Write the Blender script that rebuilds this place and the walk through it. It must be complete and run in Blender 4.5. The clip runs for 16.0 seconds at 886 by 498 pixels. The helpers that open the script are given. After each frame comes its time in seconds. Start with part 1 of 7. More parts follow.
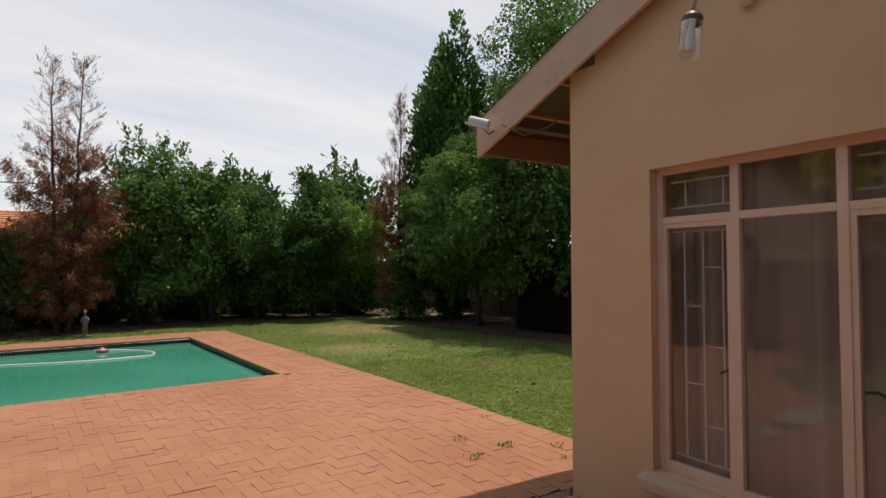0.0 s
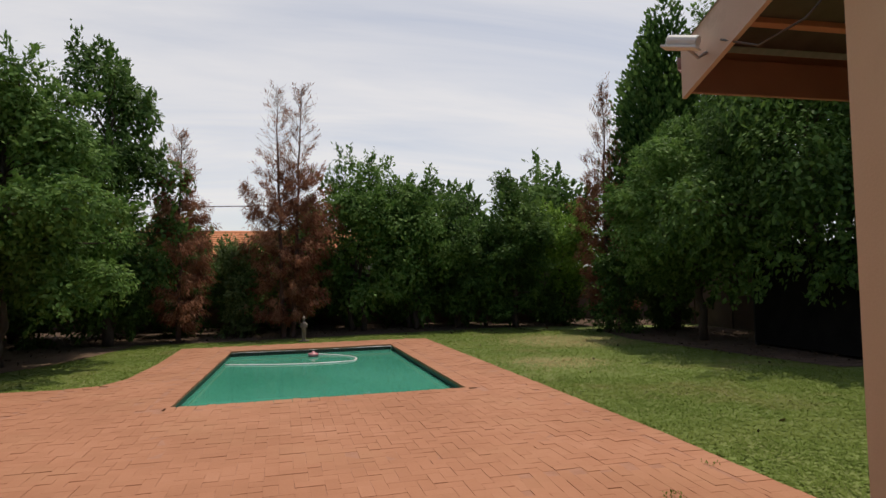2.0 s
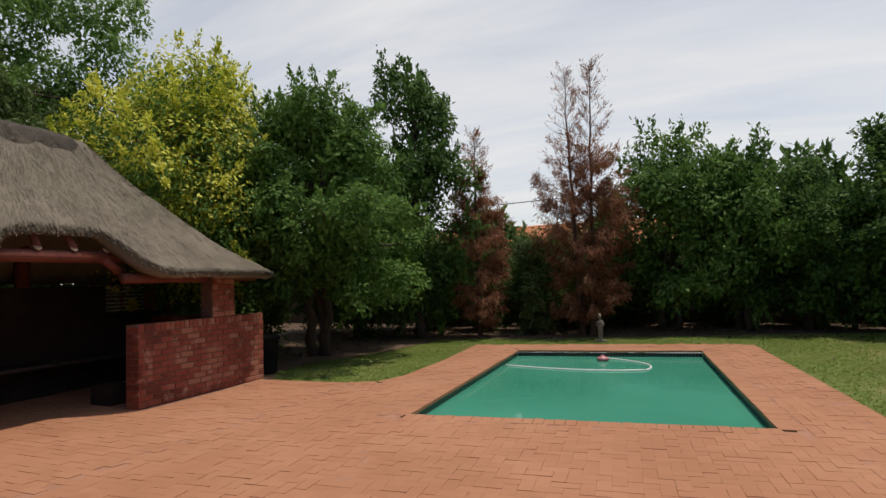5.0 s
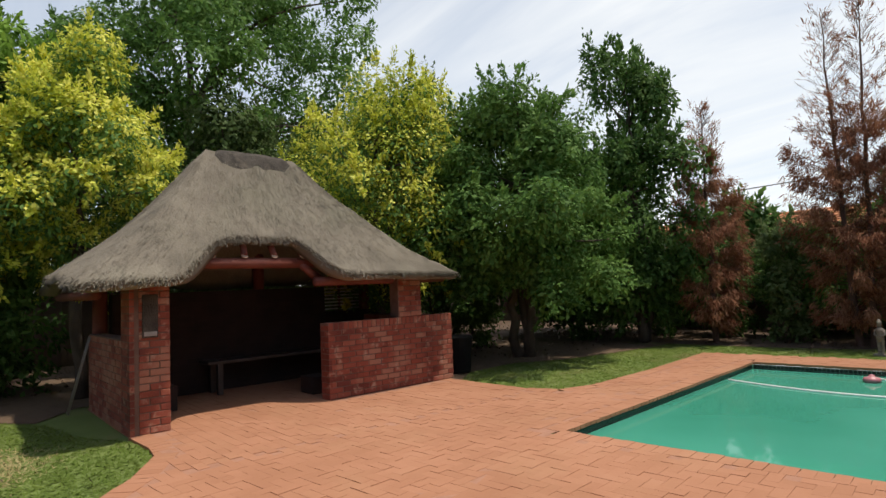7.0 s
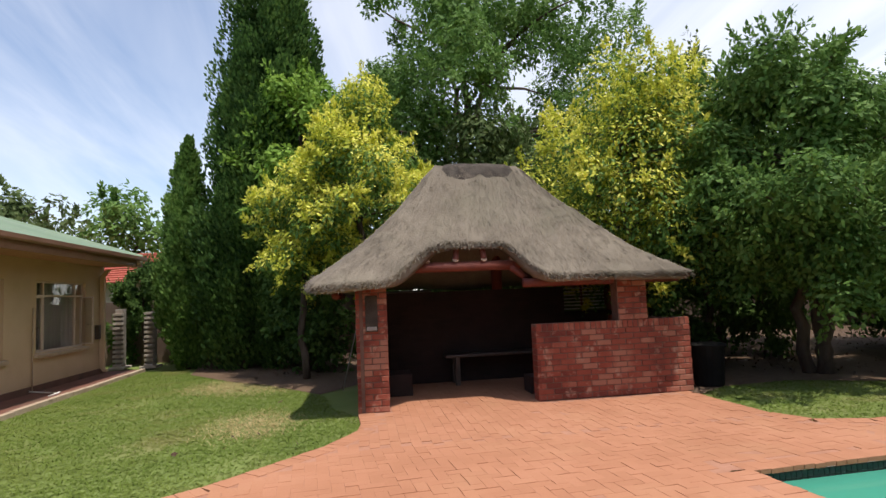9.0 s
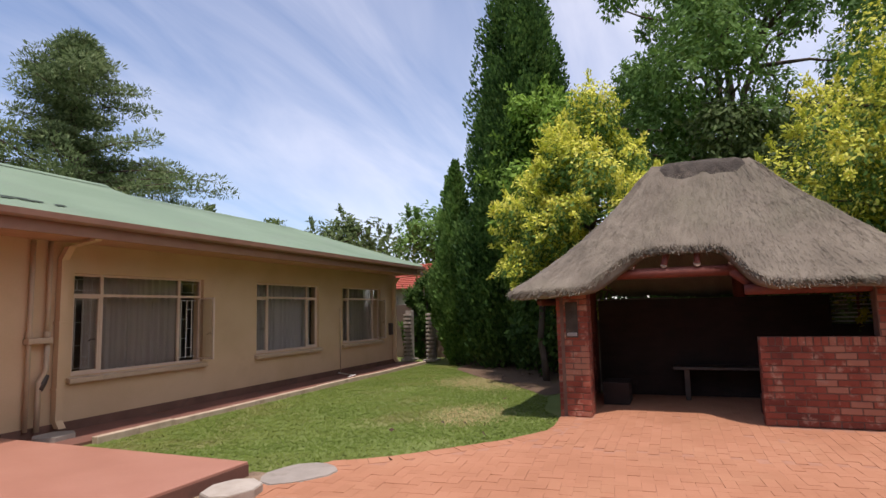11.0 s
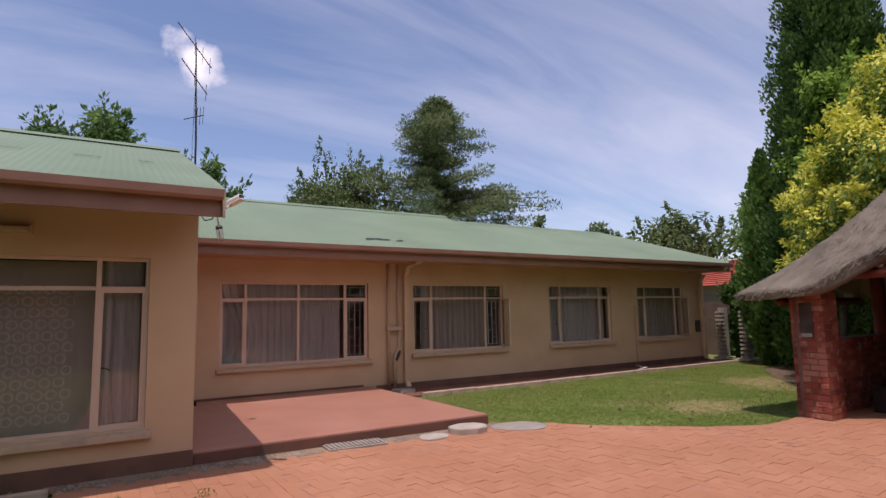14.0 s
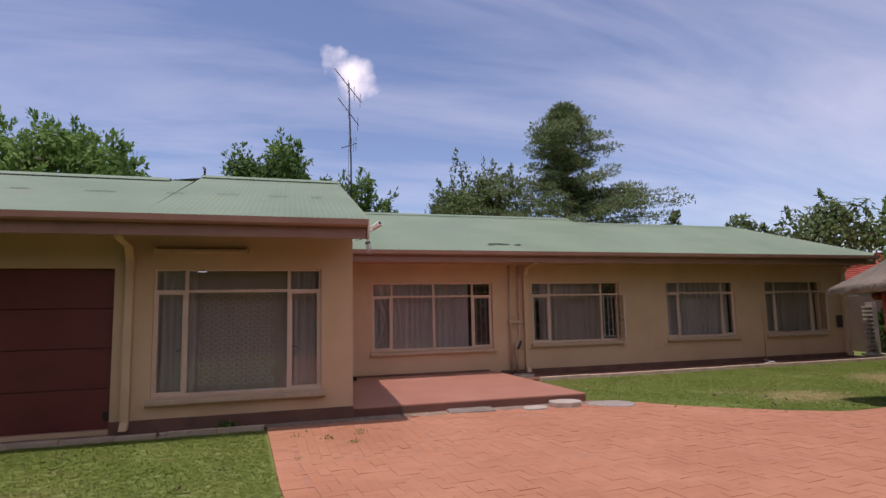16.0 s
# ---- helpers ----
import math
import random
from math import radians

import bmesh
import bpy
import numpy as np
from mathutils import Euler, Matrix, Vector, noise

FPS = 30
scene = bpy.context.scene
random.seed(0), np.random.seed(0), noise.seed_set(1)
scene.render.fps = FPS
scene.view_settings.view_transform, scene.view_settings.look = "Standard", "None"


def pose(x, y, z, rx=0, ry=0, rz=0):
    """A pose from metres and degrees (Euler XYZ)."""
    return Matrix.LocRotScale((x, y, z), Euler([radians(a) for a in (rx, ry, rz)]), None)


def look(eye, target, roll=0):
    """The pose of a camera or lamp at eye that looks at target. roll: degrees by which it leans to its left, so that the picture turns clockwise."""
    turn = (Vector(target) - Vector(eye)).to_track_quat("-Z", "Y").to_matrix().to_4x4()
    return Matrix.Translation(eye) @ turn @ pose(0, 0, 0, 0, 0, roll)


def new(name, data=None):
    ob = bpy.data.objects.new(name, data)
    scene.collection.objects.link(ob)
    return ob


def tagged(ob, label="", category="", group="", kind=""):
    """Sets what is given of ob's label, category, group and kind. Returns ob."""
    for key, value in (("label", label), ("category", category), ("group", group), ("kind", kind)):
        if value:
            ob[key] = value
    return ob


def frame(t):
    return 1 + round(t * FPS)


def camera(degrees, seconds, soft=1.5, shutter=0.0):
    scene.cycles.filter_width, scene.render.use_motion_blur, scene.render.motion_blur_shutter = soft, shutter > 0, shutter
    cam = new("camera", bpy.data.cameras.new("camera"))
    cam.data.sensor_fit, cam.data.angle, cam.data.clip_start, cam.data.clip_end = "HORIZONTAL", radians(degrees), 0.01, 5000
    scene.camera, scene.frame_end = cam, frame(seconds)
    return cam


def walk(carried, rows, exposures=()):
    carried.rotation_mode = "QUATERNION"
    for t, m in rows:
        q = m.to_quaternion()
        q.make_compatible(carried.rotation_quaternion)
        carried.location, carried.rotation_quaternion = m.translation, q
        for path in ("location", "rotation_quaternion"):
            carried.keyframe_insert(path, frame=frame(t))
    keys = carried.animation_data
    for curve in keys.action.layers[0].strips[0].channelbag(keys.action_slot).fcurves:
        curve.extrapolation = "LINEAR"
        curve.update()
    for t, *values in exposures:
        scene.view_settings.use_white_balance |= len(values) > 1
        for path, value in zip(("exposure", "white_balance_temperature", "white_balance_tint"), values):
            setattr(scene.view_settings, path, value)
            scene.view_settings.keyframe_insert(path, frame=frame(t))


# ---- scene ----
cam = camera(75.51, 16.0)
PATH = [
    (0, (0.250, 0.151, 1.625), (1.290, 1.858, 1.693), -0.02),
    (0.5, (0.443, 0.370, 1.606), (1.341, 2.155, 1.684), -0.21),
    (1, (0.617, 0.578, 1.581), (1.346, 2.438, 1.671), -0.27),
    (1.5, (0.791, 0.827, 1.516), (1.329, 2.750, 1.623), -0.59),
    (2, (0.975, 1.064, 1.509), (1.334, 3.029, 1.619), -0.73),
    (2.5, (1.172, 1.310, 1.530), (1.325, 3.301, 1.640), -1.00),
    (3, (1.346, 1.518, 1.555), (1.311, 3.515, 1.661), -1.24),
    (3.5, (1.511, 1.765, 1.574), (1.279, 3.749, 1.680), -1.46),
    (3.7, (1.577, 1.864, 1.582), (1.266, 3.843, 1.688), -1.55),
    (6, (2.290, 3.136, 1.540), (1.142, 4.770, 1.655), -2.13),
    (6.5, (2.482, 3.392, 1.548), (1.142, 4.871, 1.672), -2.32),
    (7, (2.699, 3.729, 1.561), (1.204, 5.052, 1.689), -2.39),
    (7.5, (2.919, 4.100, 1.552), (1.252, 5.196, 1.693), -2.41),
    (8, (3.159, 4.622, 1.556), (1.334, 5.425, 1.707), -2.48),
    (8.5, (3.311, 5.066, 1.566), (1.391, 5.607, 1.722), -2.44),
    (8.7, (3.372, 5.244, 1.570), (1.414, 5.680, 1.728), -2.42),
    (10.8, (3.695, 6.741, 1.518), (1.802, 6.129, 1.727), -1.61),
    (11, (3.707, 6.983, 1.531), (1.863, 6.239, 1.744), -1.44),
    (11.5, (3.776, 7.462, 1.531), (2.062, 6.455, 1.753), -1.36),
    (12, (3.819, 7.950, 1.524), (2.280, 6.693, 1.752), -1.33),
    (12.5, (3.870, 8.431, 1.538), (2.470, 7.020, 1.765), -1.22),
    (13, (3.891, 8.892, 1.552), (2.601, 7.381, 1.778), -1.16),
    (13.5, (3.959, 9.360, 1.552), (2.786, 7.756, 1.777), -1.15),
    (14, (4.011, 9.809, 1.555), (2.964, 8.119, 1.778), -1.17),
    (14.5, (4.085, 10.286, 1.551), (3.163, 8.525, 1.774), -1.16),
    (15, (4.156, 10.740, 1.539), (3.363, 8.918, 1.762), -1.14),
    (15.5, (4.201, 11.224, 1.518), (3.543, 9.348, 1.738), -1.16),
    (16, (4.208, 11.718, 1.512), (3.629, 9.816, 1.732), -1.20),
]
walk(cam, [(t, look(eye, target, roll)) for t, eye, target, roll in PATH],
     exposures=[(0, -0.2, 7250, 13), (1.5, -0.28, 7250, 13), (3.5, -0.38, 7200, 13), (6, -0.17, 7050, 9), (7, 0.03, 6950, 8), (8.5, 0.33, 6800, 11), (11, 0.22, 6700, 20), (12.5, 0.02, 6650, 24), (14, -0.1, 6680, 27), (16, -0.18, 6650, 30)])

# ---- world, sun ----
SUN = Vector((0.22, 0.16, 1.0)).normalized()
world = bpy.data.worlds.new("world")
scene.world = world
world.use_nodes = True
wn, wl = world.node_tree.nodes, world.node_tree.links
wn.clear()


def wnode(kind, **values):
    n = wn.new(kind)
    for k, v in values.items():
        n.inputs[k].default_value = v
    return n


sky = wn.new("ShaderNodeTexSky")
sky.sky_type = "NISHITA"
sky.sun_disc = False
sky.sun_elevation = math.asin(SUN.z)
sky.sun_rotation = math.atan2(SUN.x, SUN.y)
sky.air_density, sky.dust_density, sky.ozone_density = 1.0, 0.6, 3.0
coord = wn.new("ShaderNodeTexCoord")
split = wn.new("ShaderNodeSeparateXYZ")
wl.new(coord.outputs["Generated"], split.inputs[0])


def wmath(op, a, b=None, clamp=False):
    n = wn.new("ShaderNodeMath")
    n.operation, n.use_clamp = op, clamp
    for i, v in enumerate((a, b)):
        if v is None:
            continue
        if isinstance(v, (int, float)):
            n.inputs[i].default_value = v
        else:
            wl.new(v, n.inputs[i])
    return n.outputs[0]


# high thin cloud: the view direction laid onto a flat layer far above
lift = wmath("ADD", wmath("MAXIMUM", split.outputs[2], 0.0), 0.22)
flat = wn.new("ShaderNodeCombineXYZ")
wl.new(wmath("DIVIDE", split.outputs[0], lift), flat.inputs[0])
wl.new(wmath("DIVIDE", split.outputs[1], lift), flat.inputs[1])
turn = wn.new("ShaderNodeMapping")
turn.inputs["Rotation"].default_value = (0, 0, radians(-28))
turn.inputs["Scale"].default_value = (0.55, 2.3, 1)
wl.new(flat.outputs[0], turn.inputs[0])
streaks = wnode("ShaderNodeTexNoise", Scale=1.3, Detail=6.0, Roughness=0.56, Distortion=0.5)
wl.new(turn.outputs[0], streaks.inputs["Vector"])
# the layer thickens towards +y and thins out behind the house
veil = wmath("MULTIPLY_ADD", split.outputs[1], 0.42)
veil.node.inputs[2].default_value = 0.35
cover = wmath("ADD", wmath("MULTIPLY", wmath("SUBTRACT", streaks.outputs[0], 0.40), 1.15), veil, True)
# one small heaped cloud above the house
puffdir = Vector((-0.125, -0.909, 0.398)).normalized()
dot = wn.new("ShaderNodeVectorMath")
dot.operation = "DISTANCE"
stretch = wn.new("ShaderNodeVectorMath")
stretch.operation = "NORMALIZE"
wl.new(coord.outputs["Generated"], stretch.inputs[0])
wl.new(stretch.outputs[0], dot.inputs[0])
dot.inputs[1].default_value = puffdir
lumps = wnode("ShaderNodeTexNoise", Scale=22.0, Detail=5.0, Roughness=0.5)
wl.new(coord.outputs["Generated"], lumps.inputs["Vector"])
puff = wmath("SUBTRACT", wmath("ADD", wmath("MULTIPLY", lumps.outputs[0], 2.2), 0.02), wmath("MULTIPLY", dot.outputs["Value"], 25.0), True)
puff = wmath("MULTIPLY", puff, 1.1, True)
haze = wn.new("ShaderNodeMix")
haze.data_type = "RGBA"
haze.inputs["B"].default_value = (6.6, 6.9, 7.4, 1)
wl.new(wmath("MULTIPLY", cover, 0.86), haze.inputs["Factor"])
wl.new(sky.outputs[0], haze.inputs["A"])
heap = wn.new("ShaderNodeMix")
heap.data_type = "RGBA"
heap.inputs["B"].default_value = (8.2, 8.2, 8.4, 1)
wl.new(puff, heap.inputs["Factor"])
wl.new(haze.outputs["Result"], heap.inputs["A"])
back = wnode("ShaderNodeBackground", Strength=0.15)
wl.new(heap.outputs["Result"], back.inputs["Color"])
wo = wn.new("ShaderNodeOutputWorld")
wl.new(back.outputs[0], wo.inputs[0])

sun_data = bpy.data.lights.new("sun", "SUN")
sun_data.energy, sun_data.angle, sun_data.color = 3.6, radians(0.53), (1.0, 0.95, 0.87)
sun = new("sun", sun_data)
sun.matrix_world = look(SUN * 60, (0, 0, 0))


# ---- materials ----
def mat(name, colours, rough=0.8, scale=6.0, fine=60.0, bump=0.3, depth=0.01, metal=0.0, island=0.0, ob_random=0.0, stretch=(1, 1, 1),
        stain=None, stain_scale=0.7, stain_at=(0.55, 0.7), translucent=0.0, specular=0.5, wave=None):
    """Principled surface: colours mixed by broad noise, fine grain, stains, random shift for each piece, and bump."""
    m = bpy.data.materials.new(name)
    m.use_nodes = True
    n, l = m.node_tree.nodes, m.node_tree.links
    p = n["Principled BSDF"]
    p.inputs["Roughness"].default_value, p.inputs["Metallic"].default_value = rough, metal
    p.inputs["Specular IOR Level"].default_value = specular
    geo = n.new("ShaderNodeNewGeometry")
    mp = n.new("ShaderNodeMapping")
    mp.inputs["Scale"].default_value = stretch
    l.new(geo.outputs["Position"], mp.inputs[0])
    big = n.new("ShaderNodeTexNoise")
    big.inputs["Scale"].default_value, big.inputs["Detail"].default_value = scale, 5
    l.new(mp.outputs[0], big.inputs["Vector"])
    small = n.new("ShaderNodeTexNoise")
    small.inputs["Scale"].default_value, small.inputs["Detail"].default_value = fine, 3
    l.new(mp.outputs[0], small.inputs["Vector"])
    ramp = n.new("ShaderNodeValToRGB")
    els = ramp.color_ramp.elements
    while len(els) < len(colours):
        els.new(0.5)
    for i, c in enumerate(colours):
        els[i].position = 0.28 + 0.44 * i / max(1, len(colours) - 1)
        els[i].color = (*c, 1)
    fac = big.outputs[0]

    def add(a, b, k):
        s = n.new("ShaderNodeMath")
        s.operation = "MULTIPLY_ADD"
        l.new(b, s.inputs[0])
        s.inputs[1].default_value = k
        if isinstance(a, float):
            s.inputs[2].default_value = a
        else:
            l.new(a, s.inputs[2])
        return s.outputs[0]

    def shift(a, k):
        s = n.new("ShaderNodeMath")
        s.operation = "ADD"
        l.new(a, s.inputs[0])
        s.inputs[1].default_value = k
        return s.outputs[0]

    fac = shift(add(fac, small.outputs[0], 0.25), -0.125)
    if island:
        fac = shift(add(fac, geo.outputs["Random Per Island"], island), -island / 2)
    if ob_random:
        info = n.new("ShaderNodeObjectInfo")
        fac = shift(add(fac, info.outputs["Random"], ob_random), -ob_random / 2)
    l.new(fac, ramp.inputs[0])
    out = ramp.outputs[0]
    if stain:
        sn = n.new("ShaderNodeTexNoise")
        sn.inputs["Scale"].default_value, sn.inputs["Detail"].default_value, sn.inputs["Roughness"].default_value = stain_scale, 7, 0.62
        l.new(geo.outputs["Position"], sn.inputs["Vector"])
        mr = n.new("ShaderNodeMapRange")
        mr.inputs[1].default_value, mr.inputs[2].default_value = stain_at
        mr.inputs[4].default_value = 0.75
        l.new(sn.outputs[0], mr.inputs[0])
        mx = n.new("ShaderNodeMix")
        mx.data_type = "RGBA"
        mx.inputs["B"].default_value = (*stain, 1)
        l.new(mr.outputs[0], mx.inputs["Factor"])
        l.new(out, mx.inputs["A"])
        out = mx.outputs["Result"]
    l.new(out, p.inputs["Base Color"])
    if bump:
        b = n.new("ShaderNodeBump")
        b.inputs["Strength"].default_value, b.inputs["Distance"].default_value = bump, depth
        h = add(small.outputs[0], big.outputs[0], 0.8)
        if wave:
            w = n.new("ShaderNodeTexWave")
            w.bands_direction = "X"
            w.inputs["Scale"].default_value = wave
            l.new(geo.outputs["Position"], w.inputs["Vector"])
            h = add(h, w.outputs[1], 2.5)
        l.new(h, b.inputs["Height"])
        l.new(b.outputs[0], p.inputs["Normal"])
    if translucent:
        t = n.new("ShaderNodeBsdfTranslucent")
        l.new(out, t.inputs[0])
        mix = n.new("ShaderNodeMixShader")
        mix.inputs[0].default_value = translucent
        l.new(p.outputs[0], mix.inputs[1])
        l.new(t.outputs[0], mix.inputs[2])
        l.new(mix.outputs[0], n["Material Output"].inputs[0])
    return m


M_PLASTER = mat("peach_plaster", [(0.54, 0.37, 0.225), (0.595, 0.415, 0.258), (0.635, 0.45, 0.29)], 0.85, 1.1, 90, 0.25, 0.004, stain=(0.50, 0.34, 0.22), stain_scale=1.6, stain_at=(0.58, 0.85))
M_PLINTH = mat("dark_red_plinth", [(0.13, 0.065, 0.045), (0.20, 0.10, 0.07)], 0.8, 2.5, 60, 0.3, 0.006, stain=(0.06, 0.05, 0.04), stain_scale=2)
M_FRAME = mat("cream_window_paint", [(0.60, 0.45, 0.345), (0.68, 0.52, 0.41)], 0.5, 5, 120, 0.15, 0.002, stain=(0.40, 0.27, 0.18), stain_scale=7, stain_at=(0.64, 0.8))
M_SILL = mat("cream_sill", [(0.46, 0.34, 0.235), (0.54, 0.40, 0.28)], 0.7, 4, 80, 0.25, 0.004, stain=(0.34, 0.27, 0.2), stain_scale=4)
M_FASCIA = mat("brown_fascia_paint", [(0.26, 0.13, 0.09), (0.32, 0.17, 0.12)], 0.5, 3, 70, 0.2, 0.003)
M_BARGE = mat("pinkish_bargeboard_paint", [(0.50, 0.36, 0.27), (0.57, 0.42, 0.32)], 0.6, 3, 70, 0.2, 0.003, stain=(0.36, 0.25, 0.18), stain_scale=3)
M_SOFFIT = mat("salmon_soffit_timber", [(0.46, 0.24, 0.14), (0.53, 0.29, 0.18)], 0.7, 4, 60, 0.3, 0.004)
M_ROOF = mat("green_roof_sheet", [(0.138, 0.205, 0.126), (0.160, 0.232, 0.146), (0.182, 0.255, 0.163)], 0.55, 0.7, 30, 0.12, 0.004, stain=(0.17, 0.20, 0.145), stain_scale=1.1, stain_at=(0.55, 0.8))
M_ROOF_RAW = mat("worn_roof_patch", [(0.02, 0.035, 0.02), (0.045, 0.065, 0.04)], 0.7, 9, 60, 0.2, 0.003)
M_SLAB = mat("red_polished_stoep", [(0.355, 0.162, 0.112), (0.395, 0.186, 0.132), (0.43, 0.21, 0.152)], 0.42, 1.3, 40, 0.12, 0.003, stain=(0.50, 0.28, 0.21), stain_scale=1.0, stain_at=(0.60, 0.82))
M_APRON = mat("dark_red_apron", [(0.13, 0.055, 0.04), (0.20, 0.085, 0.06)], 0.8, 2, 40, 0.3, 0.006, stain=(0.09, 0.07, 0.05), stain_scale=1.5)
M_PAVER = mat("clay_paver", [(0.345, 0.150, 0.080), (0.39, 0.174, 0.096), (0.425, 0.200, 0.116)], 0.92, 0.8, 45, 0.45, 0.004, island=0.2, ob_random=0.2, stain=(0.42, 0.215, 0.118), stain_scale=0.9, stain_at=(0.5, 0.8))
M_SAND = mat("jointing_sand", [(0.31, 0.145, 0.090), (0.40, 0.20, 0.13)], 0.95, 7, 90, 0.5, 0.006)
M_BRICK = mat("red_face_brick", [(0.15, 0.032, 0.020), (0.26, 0.058, 0.034), (0.29, 0.075, 0.045), (0.38, 0.16, 0.105)], 0.85, 2.0, 55, 0.6, 0.004, stain=(0.47, 0.30, 0.22), stain_scale=6.5, stain_at=(0.56, 0.68), island=0.4, ob_random=0.4)
M_MORTAR = mat("dark_mortar", [(0.13, 0.07, 0.055), (0.20, 0.12, 0.09)], 0.95, 8, 80, 0.5, 0.004)
# Near-black brick: the hut's inner shade is put into the colour.
M_SHADEBRICK = mat("shade_toned_brick", [(0.018, 0.011, 0.010), (0.036, 0.019, 0.016)], 0.9, 3, 40, 0.5, 0.006, island=0.3)
M_THATCH = mat("grey_thatch", [(0.125, 0.104, 0.078), (0.165, 0.137, 0.104), (0.205, 0.173, 0.132)], 0.95, 2.2, 34, 0.6, 0.018, stretch=(1, 1, 0.35), stain=(0.165, 0.15, 0.105), stain_scale=0.8, stain_at=(0.5, 0.75), island=0.08)
M_RIDGE = mat("cement_ridge", [(0.05, 0.042, 0.036), (0.10, 0.085, 0.072)], 0.95, 5, 50, 0.8, 0.03, stain=(0.17, 0.14, 0.11), stain_scale=3, stain_at=(0.55, 0.7), specular=0.15)
M_POLE = mat("dark_red_timber", [(0.12, 0.026, 0.018), (0.19, 0.05, 0.032)], 0.7, 5, 60, 0.4, 0.005)
M_POLE_END = mat("pale_pole_end", [(0.27, 0.17, 0.12), (0.36, 0.24, 0.17)], 0.8, 9, 60, 0.2, 0.003)
M_GRASS = mat("lawn_blade", [(0.125, 0.185, 0.036), (0.16, 0.222, 0.047), (0.205, 0.25, 0.065)], 0.8, 0.9, 9, 0, island=0.08, translucent=0.4, stain=(0.25, 0.225, 0.085), stain_scale=0.55, stain_at=(0.54, 0.72), specular=0.12)
M_DRYGRASS = mat("dry_straw_blade", [(0.30, 0.25, 0.11), (0.40, 0.33, 0.16), (0.46, 0.38, 0.20)], 0.85, 2.0, 9, 0, island=0.25, translucent=0.25, specular=0.1)
M_SOIL = mat("lawn_soil", [(0.12, 0.17, 0.037), (0.15, 0.20, 0.046), (0.185, 0.205, 0.065)], 0.95, 1.2, 40, 0.4, 0.01, stain=(0.24, 0.19, 0.09), stain_scale=0.55, stain_at=(0.54, 0.72))
M_DIRT = mat("bare_dirt", [(0.13, 0.085, 0.055), (0.22, 0.15, 0.095), (0.30, 0.22, 0.15)], 0.95, 4, 60, 0.7, 0.02)
M_LITTER = mat("leaf_litter", [(0.05, 0.029, 0.019), (0.09, 0.054, 0.034), (0.13, 0.082, 0.05)], 0.95, 5, 60, 0.6, 0.02, island=0.5)
M_BARK = mat("brown_bark", [(0.055, 0.038, 0.027), (0.11, 0.08, 0.06)], 0.95, 8, 60, 0.8, 0.02, stretch=(1, 1, 0.3))
M_BARK_RED = mat("reddish_dead_bark", [(0.085, 0.044, 0.034), (0.15, 0.08, 0.06)], 0.95, 8, 60, 0.8, 0.02, stretch=(1, 1, 0.3))
M_CONC = mat("weathered_concrete", [(0.24, 0.21, 0.18), (0.34, 0.30, 0.26)], 0.9, 3, 60, 0.4, 0.008, stain=(0.16, 0.13, 0.10), stain_scale=2)
M_PRECAST = mat("precast_wall_panel", [(0.12, 0.082, 0.062), (0.17, 0.12, 0.092)], 0.9, 1.5, 40, 0.4, 0.008, stain=(0.10, 0.07, 0.055), stain_scale=1.2)
M_STONE = mat("pale_stepping_stone", [(0.34, 0.29, 0.24), (0.46, 0.41, 0.35)], 0.9, 5, 60, 0.5, 0.01)
M_KERB = mat("cement_kerb", [(0.40, 0.30, 0.22), (0.50, 0.40, 0.30)], 0.9, 5, 60, 0.5, 0.008, stain=(0.2, 0.15, 0.1), stain_scale=3)
M_GREYMETAL = mat("galvanised_metal", [(0.30, 0.30, 0.30), (0.42, 0.42, 0.42)], 0.45, 9, 80, 0.1, 0.002, metal=0.8)
M_DARKMETAL = mat("dark_metal", [(0.03, 0.03, 0.03), (0.06, 0.055, 0.05)], 0.5, 9, 80, 0.1, 0.002, metal=0.5)
M_WHITE = mat("white_plastic", [(0.68, 0.67, 0.64), (0.78, 0.77, 0.74)], 0.4, 9, 80, 0.05, 0.001)
M_BLACK = mat("black_fabric", [(0.008, 0.008, 0.008), (0.017, 0.016, 0.015)], 0.95, 3, 40, 0.4, 0.01, specular=0.08)
M_DOOR = mat("maroon_garage_door", [(0.135, 0.028, 0.026), (0.17, 0.038, 0.034)], 0.45, 1.5, 60, 0.1, 0.003, stain=(0.11, 0.03, 0.027), stain_scale=2)
M_PINK = mat("pink_float", [(0.45, 0.15, 0.18), (0.55, 0.21, 0.23)], 0.4, 9, 80, 0.05, 0.001)
M_STATUE = mat("grey_garden_statue", [(0.14, 0.12, 0.10), (0.27, 0.23, 0.19)], 0.85, 9, 50, 0.5, 0.008)
M_POOLTILE = mat("black_waterline_tile", [(0.018, 0.018, 0.02), (0.04, 0.04, 0.042)], 0.3, 20, 90, 0.1, 0.002)
M_POOLWALL = mat("pale_green_marbelite", [(0.36, 0.62, 0.52), (0.46, 0.70, 0.60)], 0.7, 2, 40, 0.1, 0.003)
M_REDTILE = mat("red_roof_tile", [(0.30, 0.055, 0.035), (0.42, 0.10, 0.06)], 0.7, 2, 40, 0.3, 0.01, island=0.3)
M_ORANGETILE = mat("orange_roof_tile", [(0.50, 0.17, 0.06), (0.60, 0.24, 0.10)], 0.7, 2, 40, 0.3, 0.01, island=0.3)
M_WALLFAR = mat("far_house_wall", [(0.40, 0.34, 0.28), (0.48, 0.42, 0.35)], 0.9, 1, 30, 0.2, 0.004)
# Brown that holds the dimness behind window glass in its colour.
M_INSIDE = mat("room_dimness_tone", [(0.22, 0.19, 0.16), (0.27, 0.23, 0.19)], 0.9, 1, 30, 0.1, 0.004)
